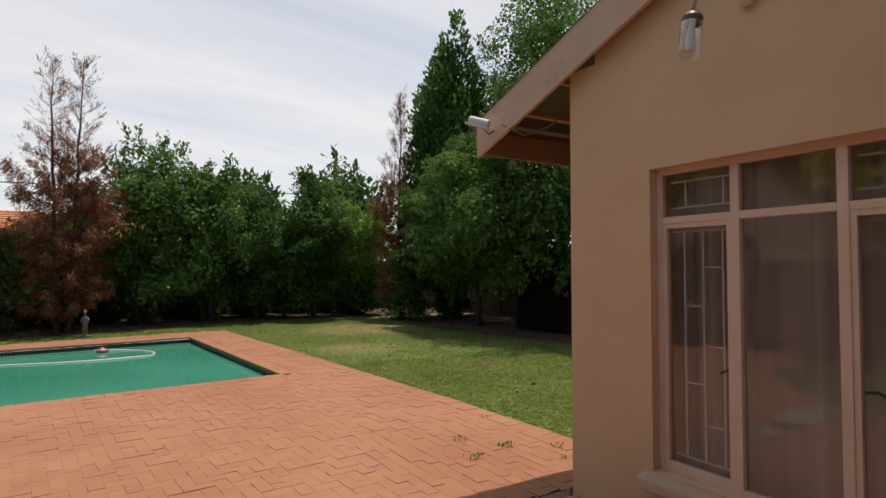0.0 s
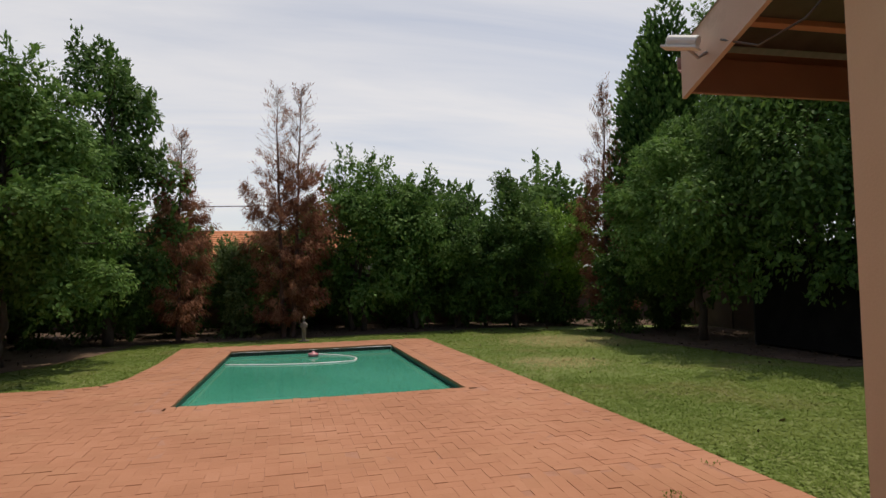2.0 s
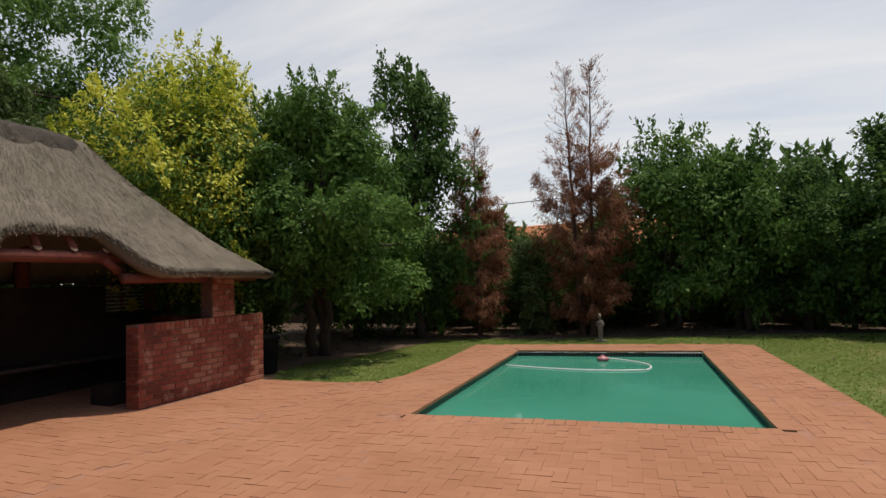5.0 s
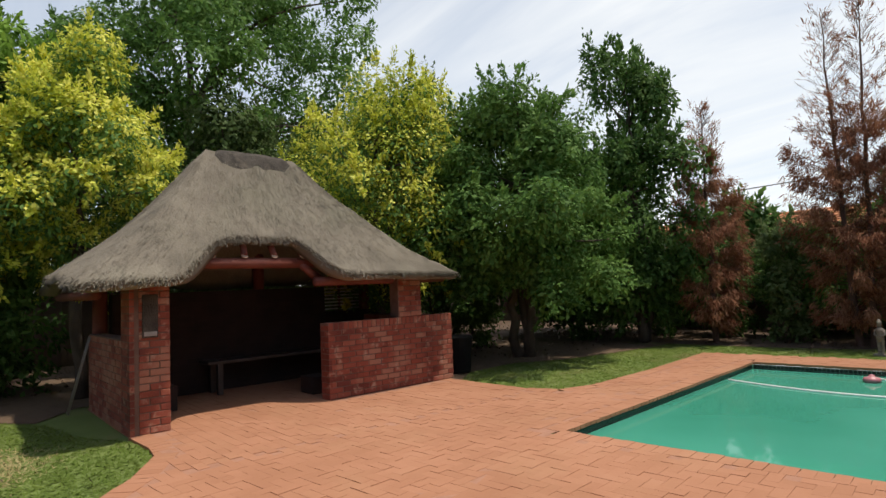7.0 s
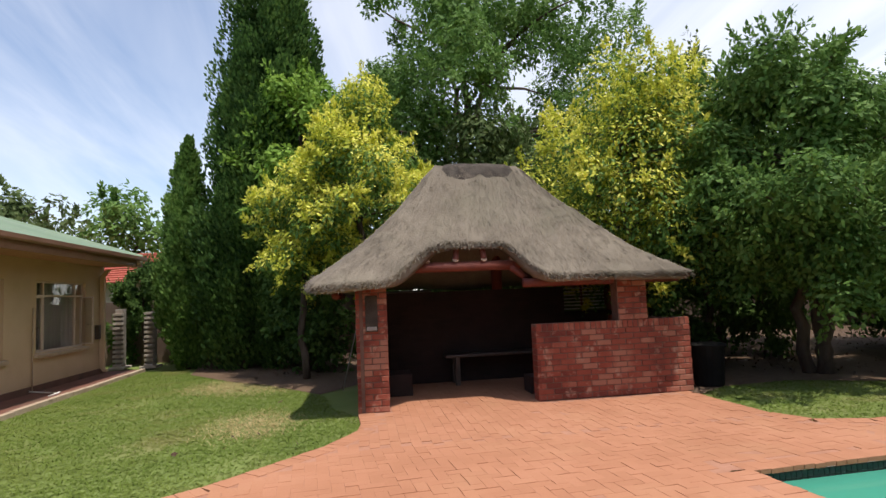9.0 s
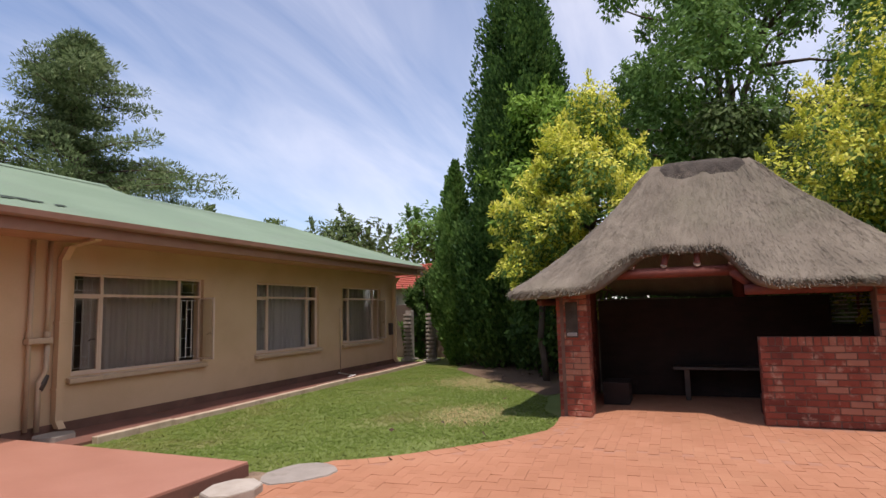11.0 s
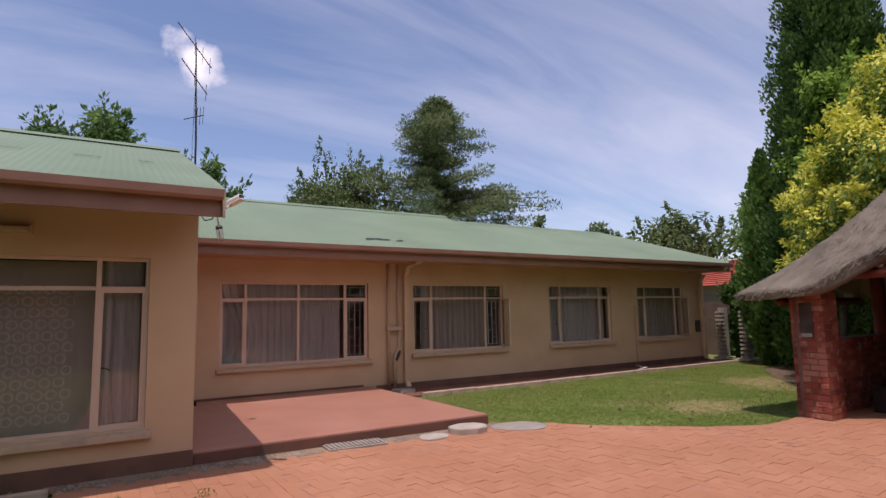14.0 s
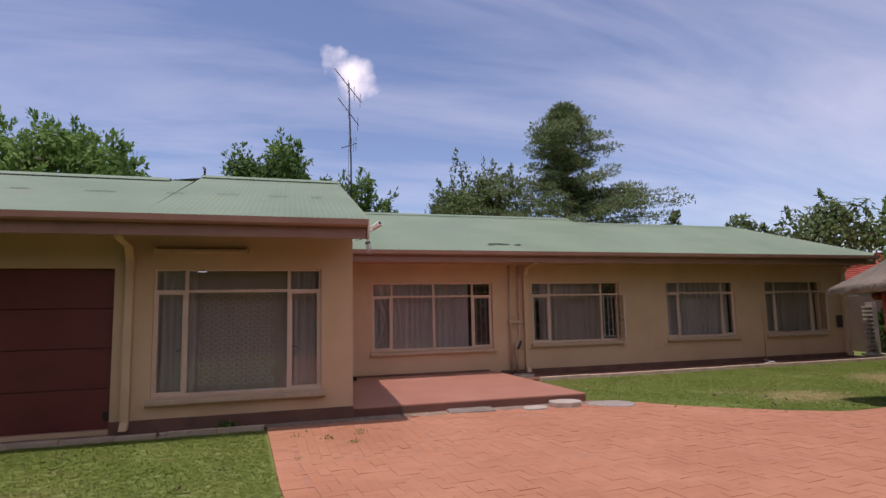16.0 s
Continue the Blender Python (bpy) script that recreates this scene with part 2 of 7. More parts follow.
M_CURTAIN = mat("pale_voile_curtain", [(0.71, 0.67, 0.67), (0.82, 0.78, 0.78)], 0.9, 5, 90, 0.2, 0.004, translucent=0.25, stretch=(6, 6, 0.3))
M_DRAPE = mat("taupe_drape", [(0.55, 0.485, 0.445), (0.66, 0.59, 0.54)], 0.9, 5, 90, 0.2, 0.004, translucent=0.2, stretch=(6, 6, 0.3))
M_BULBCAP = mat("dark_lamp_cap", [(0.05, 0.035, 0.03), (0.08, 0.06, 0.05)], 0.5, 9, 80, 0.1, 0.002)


def leafmat(name, colours, island=0.4):
    return mat(name, colours, 0.62, 0.6, 5, 0, island=island, translucent=0.36, specular=0.14)


L_DARK = leafmat("dark_green_leaf", [(0.044, 0.092, 0.024), (0.086, 0.168, 0.040), (0.145, 0.245, 0.062)])
L_MID = leafmat("mid_green_leaf", [(0.066, 0.138, 0.032), (0.125, 0.235, 0.054), (0.19, 0.31, 0.085)])
L_LIGHT = leafmat("light_green_leaf", [(0.10, 0.20, 0.03), (0.18, 0.32, 0.05), (0.27, 0.42, 0.08)])
L_YELLOW = leafmat("yellow_green_leaf", [(0.36, 0.42, 0.05), (0.66, 0.66, 0.09), (0.86, 0.82, 0.20)], 0.5)
L_CYPRESS = leafmat("cypress_spray", [(0.034, 0.078, 0.022), (0.075, 0.155, 0.038), (0.14, 0.24, 0.062)])
L_BLUE = leafmat("cedar_needle", [(0.085, 0.13, 0.055), (0.155, 0.21, 0.088), (0.22, 0.275, 0.125)])
L_DEAD = leafmat("rusty_dead_foliage", [(0.17, 0.064, 0.037), (0.31, 0.128, 0.072), (0.40, 0.205, 0.12)])
L_OLIVE = leafmat("grey_green_leaf", [(0.06, 0.095, 0.030), (0.105, 0.155, 0.052), (0.17, 0.22, 0.09)])


def glass(name, tint, share, rough=0.02):
    """Window pane: clear with a mirror share that grows by angle."""
    m = bpy.data.materials.new(name)
    m.use_nodes = True
    n, l = m.node_tree.nodes, m.node_tree.links
    n.remove(n["Principled BSDF"])
    tr = n.new("ShaderNodeBsdfTransparent")
    tr.inputs[0].default_value = (*tint, 1)
    gl = n.new("ShaderNodeBsdfGlossy")
    gl.inputs["Roughness"].default_value = rough
    gl.inputs[0].default_value = (0.95, 0.95, 0.95, 1)
    lw = n.new("ShaderNodeLayerWeight")
    lw.inputs[0].default_value = 0.5
    pw = n.new("ShaderNodeMath")
    pw.operation = "POWER"
    pw.inputs[1].default_value = 3.5
    l.new(lw.outputs["Facing"], pw.inputs[0])
    k = n.new("ShaderNodeMath")
    k.operation, k.use_clamp = "MULTIPLY_ADD", True
    k.inputs[1].default_value, k.inputs[2].default_value = 0.45, share
    l.new(pw.outputs[0], k.inputs[0])
    mix = n.new("ShaderNodeMixShader")
    l.new(k.outputs[0], mix.inputs[0])
    l.new(tr.outputs[0], mix.inputs[1])
    l.new(gl.outputs[0], mix.inputs[2])
    l.new(mix.outputs[0], n["Material Output"].inputs[0])
    return m


M_GLASS = glass("window_glass", (0.87, 0.86, 0.85), 0.05)
M_BULB = glass("lamp_glass", (0.93, 0.93, 0.92), 0.06)


def water_material():
    """Cloudy green pool water: a mirror-smooth skin over a milky green body that lets a little of the shell show."""
    m = bpy.data.materials.new("green_pool_water")
    m.use_nodes = True
    n, l = m.node_tree.nodes, m.node_tree.links
    p = n["Principled BSDF"]
    p.inputs["Roughness"].default_value, p.inputs["IOR"].default_value = 0.03, 1.33
    geo = n.new("ShaderNodeNewGeometry")
    cloud = n.new("ShaderNodeTexNoise")
    cloud.inputs["Scale"].default_value, cloud.inputs["Detail"].default_value = 0.5, 3
    l.new(geo.outputs["Position"], cloud.inputs["Vector"])
    ramp = n.new("ShaderNodeValToRGB")
    ramp.color_ramp.elements[0].position, ramp.color_ramp.elements[0].color = 0.3, (0.06, 0.34, 0.235, 1)
    ramp.color_ramp.elements[1].position, ramp.color_ramp.elements[1].color = 0.75, (0.10, 0.45, 0.33, 1)
    l.new(cloud.outputs[0], ramp.inputs[0])
    l.new(ramp.outputs[0], p.inputs["Base Color"])
    rip = n.new("ShaderNodeTexNoise")
    rip.inputs["Scale"].default_value, rip.inputs["Detail"].default_value = 3.0, 2
    l.new(geo.outputs["Position"], rip.inputs["Vector"])
    b = n.new("ShaderNodeBump")
    b.inputs["Strength"].default_value, b.inputs["Distance"].default_value = 0.12, 0.012
    l.new(rip.outputs[0], b.inputs["Height"])
    l.new(b.outputs[0], p.inputs["Normal"])
    tr = n.new("ShaderNodeBsdfTransparent")
    tr.inputs[0].default_value = (0.25, 0.75, 0.6, 1)
    mix = n.new("ShaderNodeMixShader")
    mix.inputs[0].default_value = 0.28
    l.new(p.outputs[0], mix.inputs[1])
    l.new(tr.outputs[0], mix.inputs[2])
    l.new(mix.outputs[0], n["Material Output"].inputs[0])
    return m


M_WATER = water_material()


# ---- building helpers ----
def part(name, bm, material, parent=None, label="", smooth=False):
    """Links a bmesh as one mesh object, under a thing or part if one is given."""
    me = bpy.data.meshes.new(name)
    bm.to_mesh(me)
    bm.free()
    me.materials.append(material)
    if smooth:
        me.shade_smooth()
    ob = new(name, me)
    if parent is not None:
        ob.parent = parent
    if label:
        ob["label"] = label
    return ob


def mesh_part(name, verts, faces, material, parent=None, label="", smooth=False):
    me = bpy.data.meshes.new(name)
    me.from_pydata(verts, [], faces)
    me.materials.append(material)
    if smooth:
        me.shade_smooth()
    ob = new(name, me)
    if parent is not None:
        ob.parent = parent
    if label:
        ob["label"] = label
    return ob


def quads_part(name, v, material, parent=None, label=""):
    """A mesh of loose four-cornered leaves or blades out of an array of shape (n, 4, 3)."""
    v = np.asarray(v, dtype=np.float32)
    count = len(v)
    me = bpy.data.meshes.new(name)
    me.vertices.add(count * 4)
    me.vertices.foreach_set("co", v.reshape(-1))
    me.loops.add(count * 4)
    me.loops.foreach_set("vertex_index", np.arange(count * 4, dtype=np.int32))
    me.polygons.add(count)
    me.polygons.foreach_set("loop_start", np.arange(0, count * 4, 4, dtype=np.int32))
    me.update(calc_edges=True)
    me.materials.append(material)
    ob = new(name, me)
    if parent is not None:
        ob.parent = parent
    if label:
        ob["label"] = label
    return ob


def empty(name, m=None, label="", category="", group="", kind=""):
    ob = new(name)
    ob.empty_display_size = 0.1
    if m is not None:
        ob.matrix_world = m
    return tagged(ob, label, category, group, kind)


def box(bm, x0, y0, z0, x1, y1, z1, bevel=0.0, m=None):
    r = bmesh.ops.create_cube(bm, size=1.0)
    vs = r["verts"]
    for v in vs:
        v.co = Vector(((x0 + x1) / 2 + v.co.x * (x1 - x0), (y0 + y1) / 2 + v.co.y * (y1 - y0), (z0 + z1) / 2 + v.co.z * (z1 - z0)))
    if bevel:
        es = list({e for v in vs for e in v.link_edges})
        r2 = bmesh.ops.bevel(bm, geom=es, offset=bevel, segments=2, affect="EDGES", profile=0.6)
        vs = [v for v in r2["verts"]]
    if m is not None:
        bmesh.ops.transform(bm, matrix=m, verts=vs)
    return vs


def one_box(name, x0, y0, z0, x1, y1, z1, material, parent=None, bevel=0.0, label=""):
    bm = bmesh.new()
    box(bm, x0, y0, z0, x1, y1, z1, bevel)
    return part(name, bm, material, parent, label)


def tube_data(pts, radii, sides=6, verts=None, faces=None, closed_end=True):
    """Adds a bent, tapering tube to lists of vertices and faces."""
    verts = [] if verts is None else verts
    faces = [] if faces is None else faces
    pts = [Vector(p) for p in pts]
    start = len(verts)
    for i, p in enumerate(pts):
        d = (pts[min(i + 1, len(pts) - 1)] - pts[max(i - 1, 0)]).normalized()
        a = d.cross(Vector((0.31, 0.93, 0.17)))
        if a.length < 1e-3:
            a = d.cross(Vector((1, 0, 0)))
        a.normalize()
        b = d.cross(a)
        for k in range(sides):
            w = 2 * math.pi * k / sides
            verts.append(tuple(p + (a * math.cos(w) + b * math.sin(w)) * radii[i]))
    for i in range(len(pts) - 1):
        for k in range(sides):
            k2 = (k + 1) % sides
            o = start + i * sides
            faces.append((o + k, o + k2, o + sides + k2, o + sides + k))
    if closed_end:
        faces.append(tuple(start + k for k in reversed(range(sides))))
        o = start + (len(pts) - 1) * sides
        faces.append(tuple(o + k for k in range(sides)))
    return verts, faces


def tube(name, pts, r, material, parent=None, sides=8, label=""):
    rs = r if isinstance(r, (list, tuple)) else [r] * len(pts)
    v, f = tube_data(pts, rs, sides)
    return mesh_part(name, v, f, material, parent, label, smooth=sides > 5)


def lathe(bm, profile, segments=16, m=None):
    """A turned shape from (radius, height) pairs."""
    rings = []
    for r, z in profile:
        rings.append([bm.verts.new((r * math.cos(2 * math.pi * k / segments), r * math.sin(2 * math.pi * k / segments), z)) for k in range(segments)])
    for a, b in zip(rings, rings[1:]):
        for k in range(segments):
            bm.faces.new((a[k], a[(k + 1) % segments], b[(k + 1) % segments], b[k]))
    bm.faces.new(rings[0][::-1])
    bm.faces.new(rings[-1])
    if m is not None:
        bmesh.ops.transform(bm, matrix=m, verts=[v for ring in rings for v in ring])


def wall_mesh(length, z0, z1, thick, openings):
    """A wall from x 0 to length, its outer face at y 0 and its body towards -y, with openings (x0, x1, z0, z1) cut through."""
    xs = sorted({0, length, *[o[0] for o in openings], *[o[1] for o in openings]})
    zs = sorted({z0, z1, *[o[2] for o in openings], *[o[3] for o in openings]})
    bm = bmesh.new()
    cache = {}

    def vert(x, y, z):
        key = (round(x, 4), round(y, 4), round(z, 4))
        if key not in cache:
            cache[key] = bm.verts.new(key)
        return cache[key]

    def hole(i, j):
        if not (0 <= i < len(xs) - 1 and 0 <= j < len(zs) - 1):
            return True
        x, z = (xs[i] + xs[i + 1]) / 2, (zs[j] + zs[j + 1]) / 2
        return any(o[0] < x < o[1] and o[2] < z < o[3] for o in openings)

    for i in range(len(xs) - 1):
        for j in range(len(zs) - 1):
            if hole(i, j):
                continue
            a, b, c, d = xs[i], xs[i + 1], zs[j], zs[j + 1]
            bm.faces.new((vert(a, 0, c), vert(a, 0, d), vert(b, 0, d), vert(b, 0, c)))
            bm.faces.new((vert(a, -thick, c), vert(b, -thick, c), vert(b, -thick, d), vert(a, -thick, d)))
            for di, dj, q in ((-1, 0, (a, c, a, d)), (1, 0, (b, c, b, d)), (0, -1, (a, c, b, c)), (0, 1, (a, d, b, d))):
                if hole(i + di, j + dj):
                    x, z, x2, z2 = q
                    bm.faces.new((vert(x, 0, z), vert(x2, 0, z2), vert(x2, -thick, z2), vert(x, -thick, z)))
    bmesh.ops.recalc_face_normals(bm, faces=bm.faces)
    return bm


def wall(name, m, length, z0, z1, thick, openings, material, label):
    ob = part(name, wall_mesh(length, z0, z1, thick, openings), material)
    ob.matrix_world = m
    return tagged(ob, label, "wall", kind="structure")


# ---- ground, lawn, pool ----
POOL = (-1.08, 8.70, 2.69, 15.30)
# the pool lies a little askew to the house: its four corners on the ground, and a map from its own plan to them
POOL_CORNERS = [(-1.09, 8.62), (2.76, 9.02), (2.23, 14.94), (-1.40, 14.53)]
# outline of the brick paving, anticlockwise; it runs on into the hut
PAVE = [(4.22, 3.33), (4.10, 6.2), (3.74, 10.4), (3.20, 16.17), (-2.62, 15.34), (-2.40, 12.8), (-2.36, 11.05), (-2.55, 10.5), (-3.0, 10.28), (-3.9, 10.24), (-4.66, 10.23),
        (-6.95, 10.1), (-6.95, 5.5), (-4.64, 5.36), (-3.95, 5.40), (-3.6, 5.36), (-3.0, 5.02), (-2.4, 4.5), (-1.9, 4.05), (-1.55, 3.55), (-1.0, 3.33)]


def pool_xy(x, y):
    """From the pool's own plan, as in POOL, to the ground."""
    s, t = (x - POOL[0]) / (POOL[2] - POOL[0]), (y - POOL[1]) / (POOL[3] - POOL[1])
    a, b, c, d = POOL_CORNERS
    return tuple((a[k] * (1 - s) + b[k] * s) * (1 - t) + (d[k] * (1 - s) + c[k] * s) * t for k in (0, 1))


def lean_mesh(ob):
    for v in ob.data.vertices:
        v.co.x, v.co.y = pool_xy(v.co.x, v.co.y)
    return ob


def inside(x, y, poly):
    hit = False
    for (x0, y0), (x1, y1) in zip(poly, poly[1:] + poly[:1]):
        if (y0 > y) != (y1 > y) and x < (x1 - x0) * (y - y0) / (y1 - y0) + x0:
            hit = not hit
    return hit


def ground_sheet():
    """One sheet to the horizon with the pool's opening in it."""
    bm = bmesh.new()
    xs = [-400, -40, -14, POOL[0] - 0.02, POOL[2] + 0.02, 14, 40, 400]
    ys = [-400, -40, -14, POOL[1] - 0.02, POOL[3] + 0.02, 24, 40, 400]
    vs = {(i, j): bm.verts.new((x, y, -0.035)) for i, x in enumerate(xs) for j, y in enumerate(ys)}
    for i in range(len(xs) - 1):
        for j in range(len(ys) - 1):
            if (i, j) == (3, 3):
                continue
            bm.faces.new((vs[i, j], vs[i + 1, j], vs[i + 1, j + 1], vs[i, j + 1]))
    for v in bm.verts:
        if abs(v.co.x) < 5 and 8 < v.co.y < 16:
            v.co.x, v.co.y = pool_xy(v.co.x, v.co.y)
    return tagged(part("ground", bm, M_SOIL), "soil and thin grass of the garden ground", "ground", kind="structure")


ground_sheet()


def sheet(name, poly, z, material, label, category="ground", thick=0.0):
    bm = bmesh.new()
    f = bm.faces.new([bm.verts.new((x, y, z)) for x, y in poly])
    if thick:
        r = bmesh.ops.extrude_face_region(bm, geom=[f])
        for v in [g for g in r["geom"] if isinstance(g, bmesh.types.BMVert)]:
            v.co.z -= thick
        bmesh.ops.recalc_face_normals(bm, faces=bm.faces)
    return tagged(part(name, bm, material), label, category, kind="structure")


# sand under the pavers
def sand_bed():
    bm = bmesh.new()
    step, cache = 0.16, {}
    hole = [pool_xy(x, y) for x, y in ((POOL[0] - 0.02, POOL[1] - 0.02), (POOL[2] + 0.02, POOL[1] - 0.02), (POOL[2] + 0.02, POOL[3] + 0.02), (POOL[0] - 0.02, POOL[3] + 0.02))]

    def corner(i, j):
        if (i, j) not in cache:
            x, y = i * step, j * step
            cache[i, j] = bm.verts.new((x, y, -0.005)) if inside(x, y, PAVE) and not inside(x, y, hole) else None
        return cache[i, j]

    for i in range(-45, 28):
        for j in range(20, 102):
            q = [corner(i, j), corner(i + 1, j), corner(i + 1, j + 1), corner(i, j + 1)]
            if None not in q:
                bm.faces.new(q)
    bmesh.ops.delete(bm, geom=[v for v in bm.verts if not v.link_faces], context="VERTS")
    return tagged(part("paving_bed", bm, M_SAND), "sandy bed showing in the paving joints", "paving", kind="structure")


bed = sand_bed()

# bare soil with leaf litter under the trees at the back and the sides
sheet("litter_back", [(-14, 16.8), (-6, 16.4), (-2, 16.9), (0.7, 17.6), (3, 18.2), (6, 19.0), (12.4, 18.2), (12.4, 21.9), (-14, 21.9)], -0.024, M_LITTER, "bare soil with dry leaf litter below the trees")
sheet("litter_left", [(-14, 1.0), (-10.6, 1.5), (-9.0, 2.7), (-8.0, 3.7), (-6.6, 4.7), (-7.4, 5.3), (-7.4, 10.4), (-4.4, 10.3), (-4.9, 11.0), (-5.0, 12.2), (-4.5, 13.2), (-4.2, 14.6), (-4.0, 16.6), (-14, 16.8)], -0.020, M_LITTER, "bare shaded soil beside the hut")
sheet("litter_right", [(9.2, 9.4), (12.4, 9.2), (12.4, 17.4), (8.6, 17.2), (8.2, 14.6), (8.6, 12.4)], -0.018, M_LITTER, "bare shaded soil under the trees by the shed")
sheet("dirt_strip", [(-1.0, 3.0), (3.0, 3.0), (3.0, 2.96), (4.3, 2.96), (4.3, 3.32), (-1.0, 3.38)], -0.006, M_DIRT, "strip of bare dirt and gravel along the stoep")

# pool shell, waterline tiles, water, steps
def pool():
    x0, y0, x1, y1 = POOL
    bm = bmesh.new()
    zb = -1.5
    c = [bm.verts.new(p) for p in ((x0, y0, -0.05), (x1, y0, -0.05), (x1, y1, -0.05), (x0, y1, -0.05), (x0, y0, zb), (x1, y0, zb), (x1, y1, zb), (x0, y1, zb))]
    for f in ((0, 1, 5, 4), (1, 2, 6, 5), (2, 3, 7, 6), (3, 0, 4, 7), (4, 5, 6, 7)):
        bm.faces.new([c[i] for i in f])
    shell = lean_mesh(part("pool_shell", bm, M_POOLWALL))
    tagged(shell, "pale green plastered swimming pool shell", "swimming pool", kind="structure")
    # mosaic band in single tiles along the waterline
    bm = bmesh.new()
    t, s = 0.055, 0.062
    def band(ax, a, b, fixed, sign):
        n = int((b - a) / s)
        for k in range(n):
            p, q = a + k * s + 0.003, a + (k + 1) * s - 0.003
            for z in (-0.052, -0.052 - s):
                if ax == "x":
                    box(bm, p, min(fixed, fixed + sign * 0.012), z - t, q, max(fixed, fixed + sign * 0.012), z)
                else:
                    box(bm, min(fixed, fixed + sign * 0.012), p, z - t, max(fixed, fixed + sign * 0.012), q, z)
    band("x", x0 + 0.02, x1 - 0.02, y0 + 0.003, 1)
    band("x", x0 + 0.02, x1 - 0.02, y1 - 0.003, -1)
    band("y", y0 + 0.02, y1 - 0.02, x0 + 0.003, 1)
    band("y", y0 + 0.02, y1 - 0.02, x1 - 0.003, -1)
    tiles = part("waterline_tiles", bm, M_POOLTILE, shell, "dark mosaic tiles along the waterline")
    tiles["kind"] = "stuff"
    lean_mesh(tiles)
    for k, (d, z) in enumerate(((0.34, -0.135), (0.62, -0.20), (0.95, -0.40))):
        bm = bmesh.new()
        box(bm, x1 - 1.25, y0 + 0.02, -1.49, x1 - 0.02, y0 + d, z, 0.02)
        lean_mesh(part("step", bm, M_WHITE, shell, "pale pool step under the water"))
    bm = bmesh.new()
    bm.faces.new([bm.verts.new((x, y, -0.125)) for x, y in ((x0 + 0.004, y0 + 0.004), (x1 - 0.004, y0 + 0.004), (x1 - 0.004, y1 - 0.004), (x0 + 0.004, y1 - 0.004))])
    tagged(lean_mesh(part("water", bm, M_WATER)), "cloudy turquoise green pool water, nearly still", "water", kind="structure")


pool()

# floating suction hose and float
hose_pts = []
for k in range(41):
    a = k / 40
    w = -0.5 * math.pi + a * math.pi
    if a < 0.5:
        x, y = -1.0 + 2.55 * (a / 0.5), 13.75 - 0.50 * math.sin(a / 0.5 * 2.2)
    else:
        b = (a - 0.5) / 0.5
        x, y = 1.55 + 0.22 * math.sin(b * math.pi) - 0.9 * b * b, 13.346 + 1.7 * b
    hose_pts.append((*pool_xy(x, y), -0.118))
tagged(tube("pool_hose", hose_pts, 0.019, M_WHITE, sides=8), "white ribbed pool cleaner hose floating on the water", "hose")
bm = bmesh.new()
lathe(bm, [(0.03, -0.04), (0.12, -0.02), (0.15, 0.03), (0.12, 0.075), (0.05, 0.09), (0.045, 0.12), (0.02, 0.13)], 16, pose(0.42, 14.1, -0.115) @ Matrix.Diagonal((0.8, 0.8, 0.8, 1)))
tagged(part("pool_float", bm, M_PINK, smooth=True), "small pink chlorine float in the pool", "float")


# ---- house ----
H_LONG, H_WING = -0.95, 3.0
E_Z = 0.0
house_floor = sheet("house_floor", [(-11.9, -7), (13.9, -7), (13.9, 2.9), (3.05, 2.9), (3.05, -1.03), (-11.9, -1.03)], 0.02, M_INSIDE, "interior floor, dimness in its colour", "floor")
LONG_OPEN = [(-11.02, -8.98, 0.75, 2.19), (-7.93, -5.73, 0.745, 2.19), (-4.30, -1.88, 0.74, 2.19), (-0.84, 2.02, 0.68, 2.19)]
WING_OPEN = [(3.465, 5.74, 0.44, 2.20), (6.22, 8.76, 0.05, 2.20)]
GABLE_OPEN = [(0.78, 2.355, 0.47, 2.20)]
LX = -12.0
wall("wall_long", pose(LX, H_LONG, 0), 3.0 - LX, -0.1, 2.80, 0.23, [(a - LX, b - LX, c, d) for a, b, c, d in LONG_OPEN], M_PLASTER, "cream plastered long house wall with four windows")
wall("wall_wing", pose(3.0, H_WING, 0), 11.0, -0.1, 2.95, 0.23, [(a - 3.0, b - 3.0, c, d) for a, b, c, d in WING_OPEN], M_PLASTER, "peach plastered wing wall with window and garage")


def gable_wall():
    """The wing's end wall facing -x, its top following the roof."""
    bm = wall_mesh(3.72, -0.1, 2.92, 0.23, [(a + 0.95, b + 0.95, c, d) for a, b, c, d in GABLE_OPEN])
    # triangle above
    a, b, top = 0.0, 3.72, 2.92
    ridge = 1.15
    pts = [(a, top), (b, top), (b, top + 0.14), (ridge, 3.98), (a, 3.40)]
    f = [bm.verts.new((x, 0, z)) for x, z in pts]
    g = [bm.verts.new((x, -0.23, z)) for x, z in pts]
    bm.faces.new(f)
    bm.faces.new(g[::-1])
    for i in range(len(pts)):
        j = (i + 1) % len(pts)
        bm.faces.new((f[i], g[i], g[j], f[j]))
    bmesh.ops.recalc_face_normals(bm, faces=bm.faces)
    ob = part("wall_gable", bm, M_PLASTER)
    ob.matrix_world = pose(3.0, -0.95, 0, 0, 0, 90)
    return tagged(ob, "peach plastered gable wall with a steel window", "wall", kind="structure")


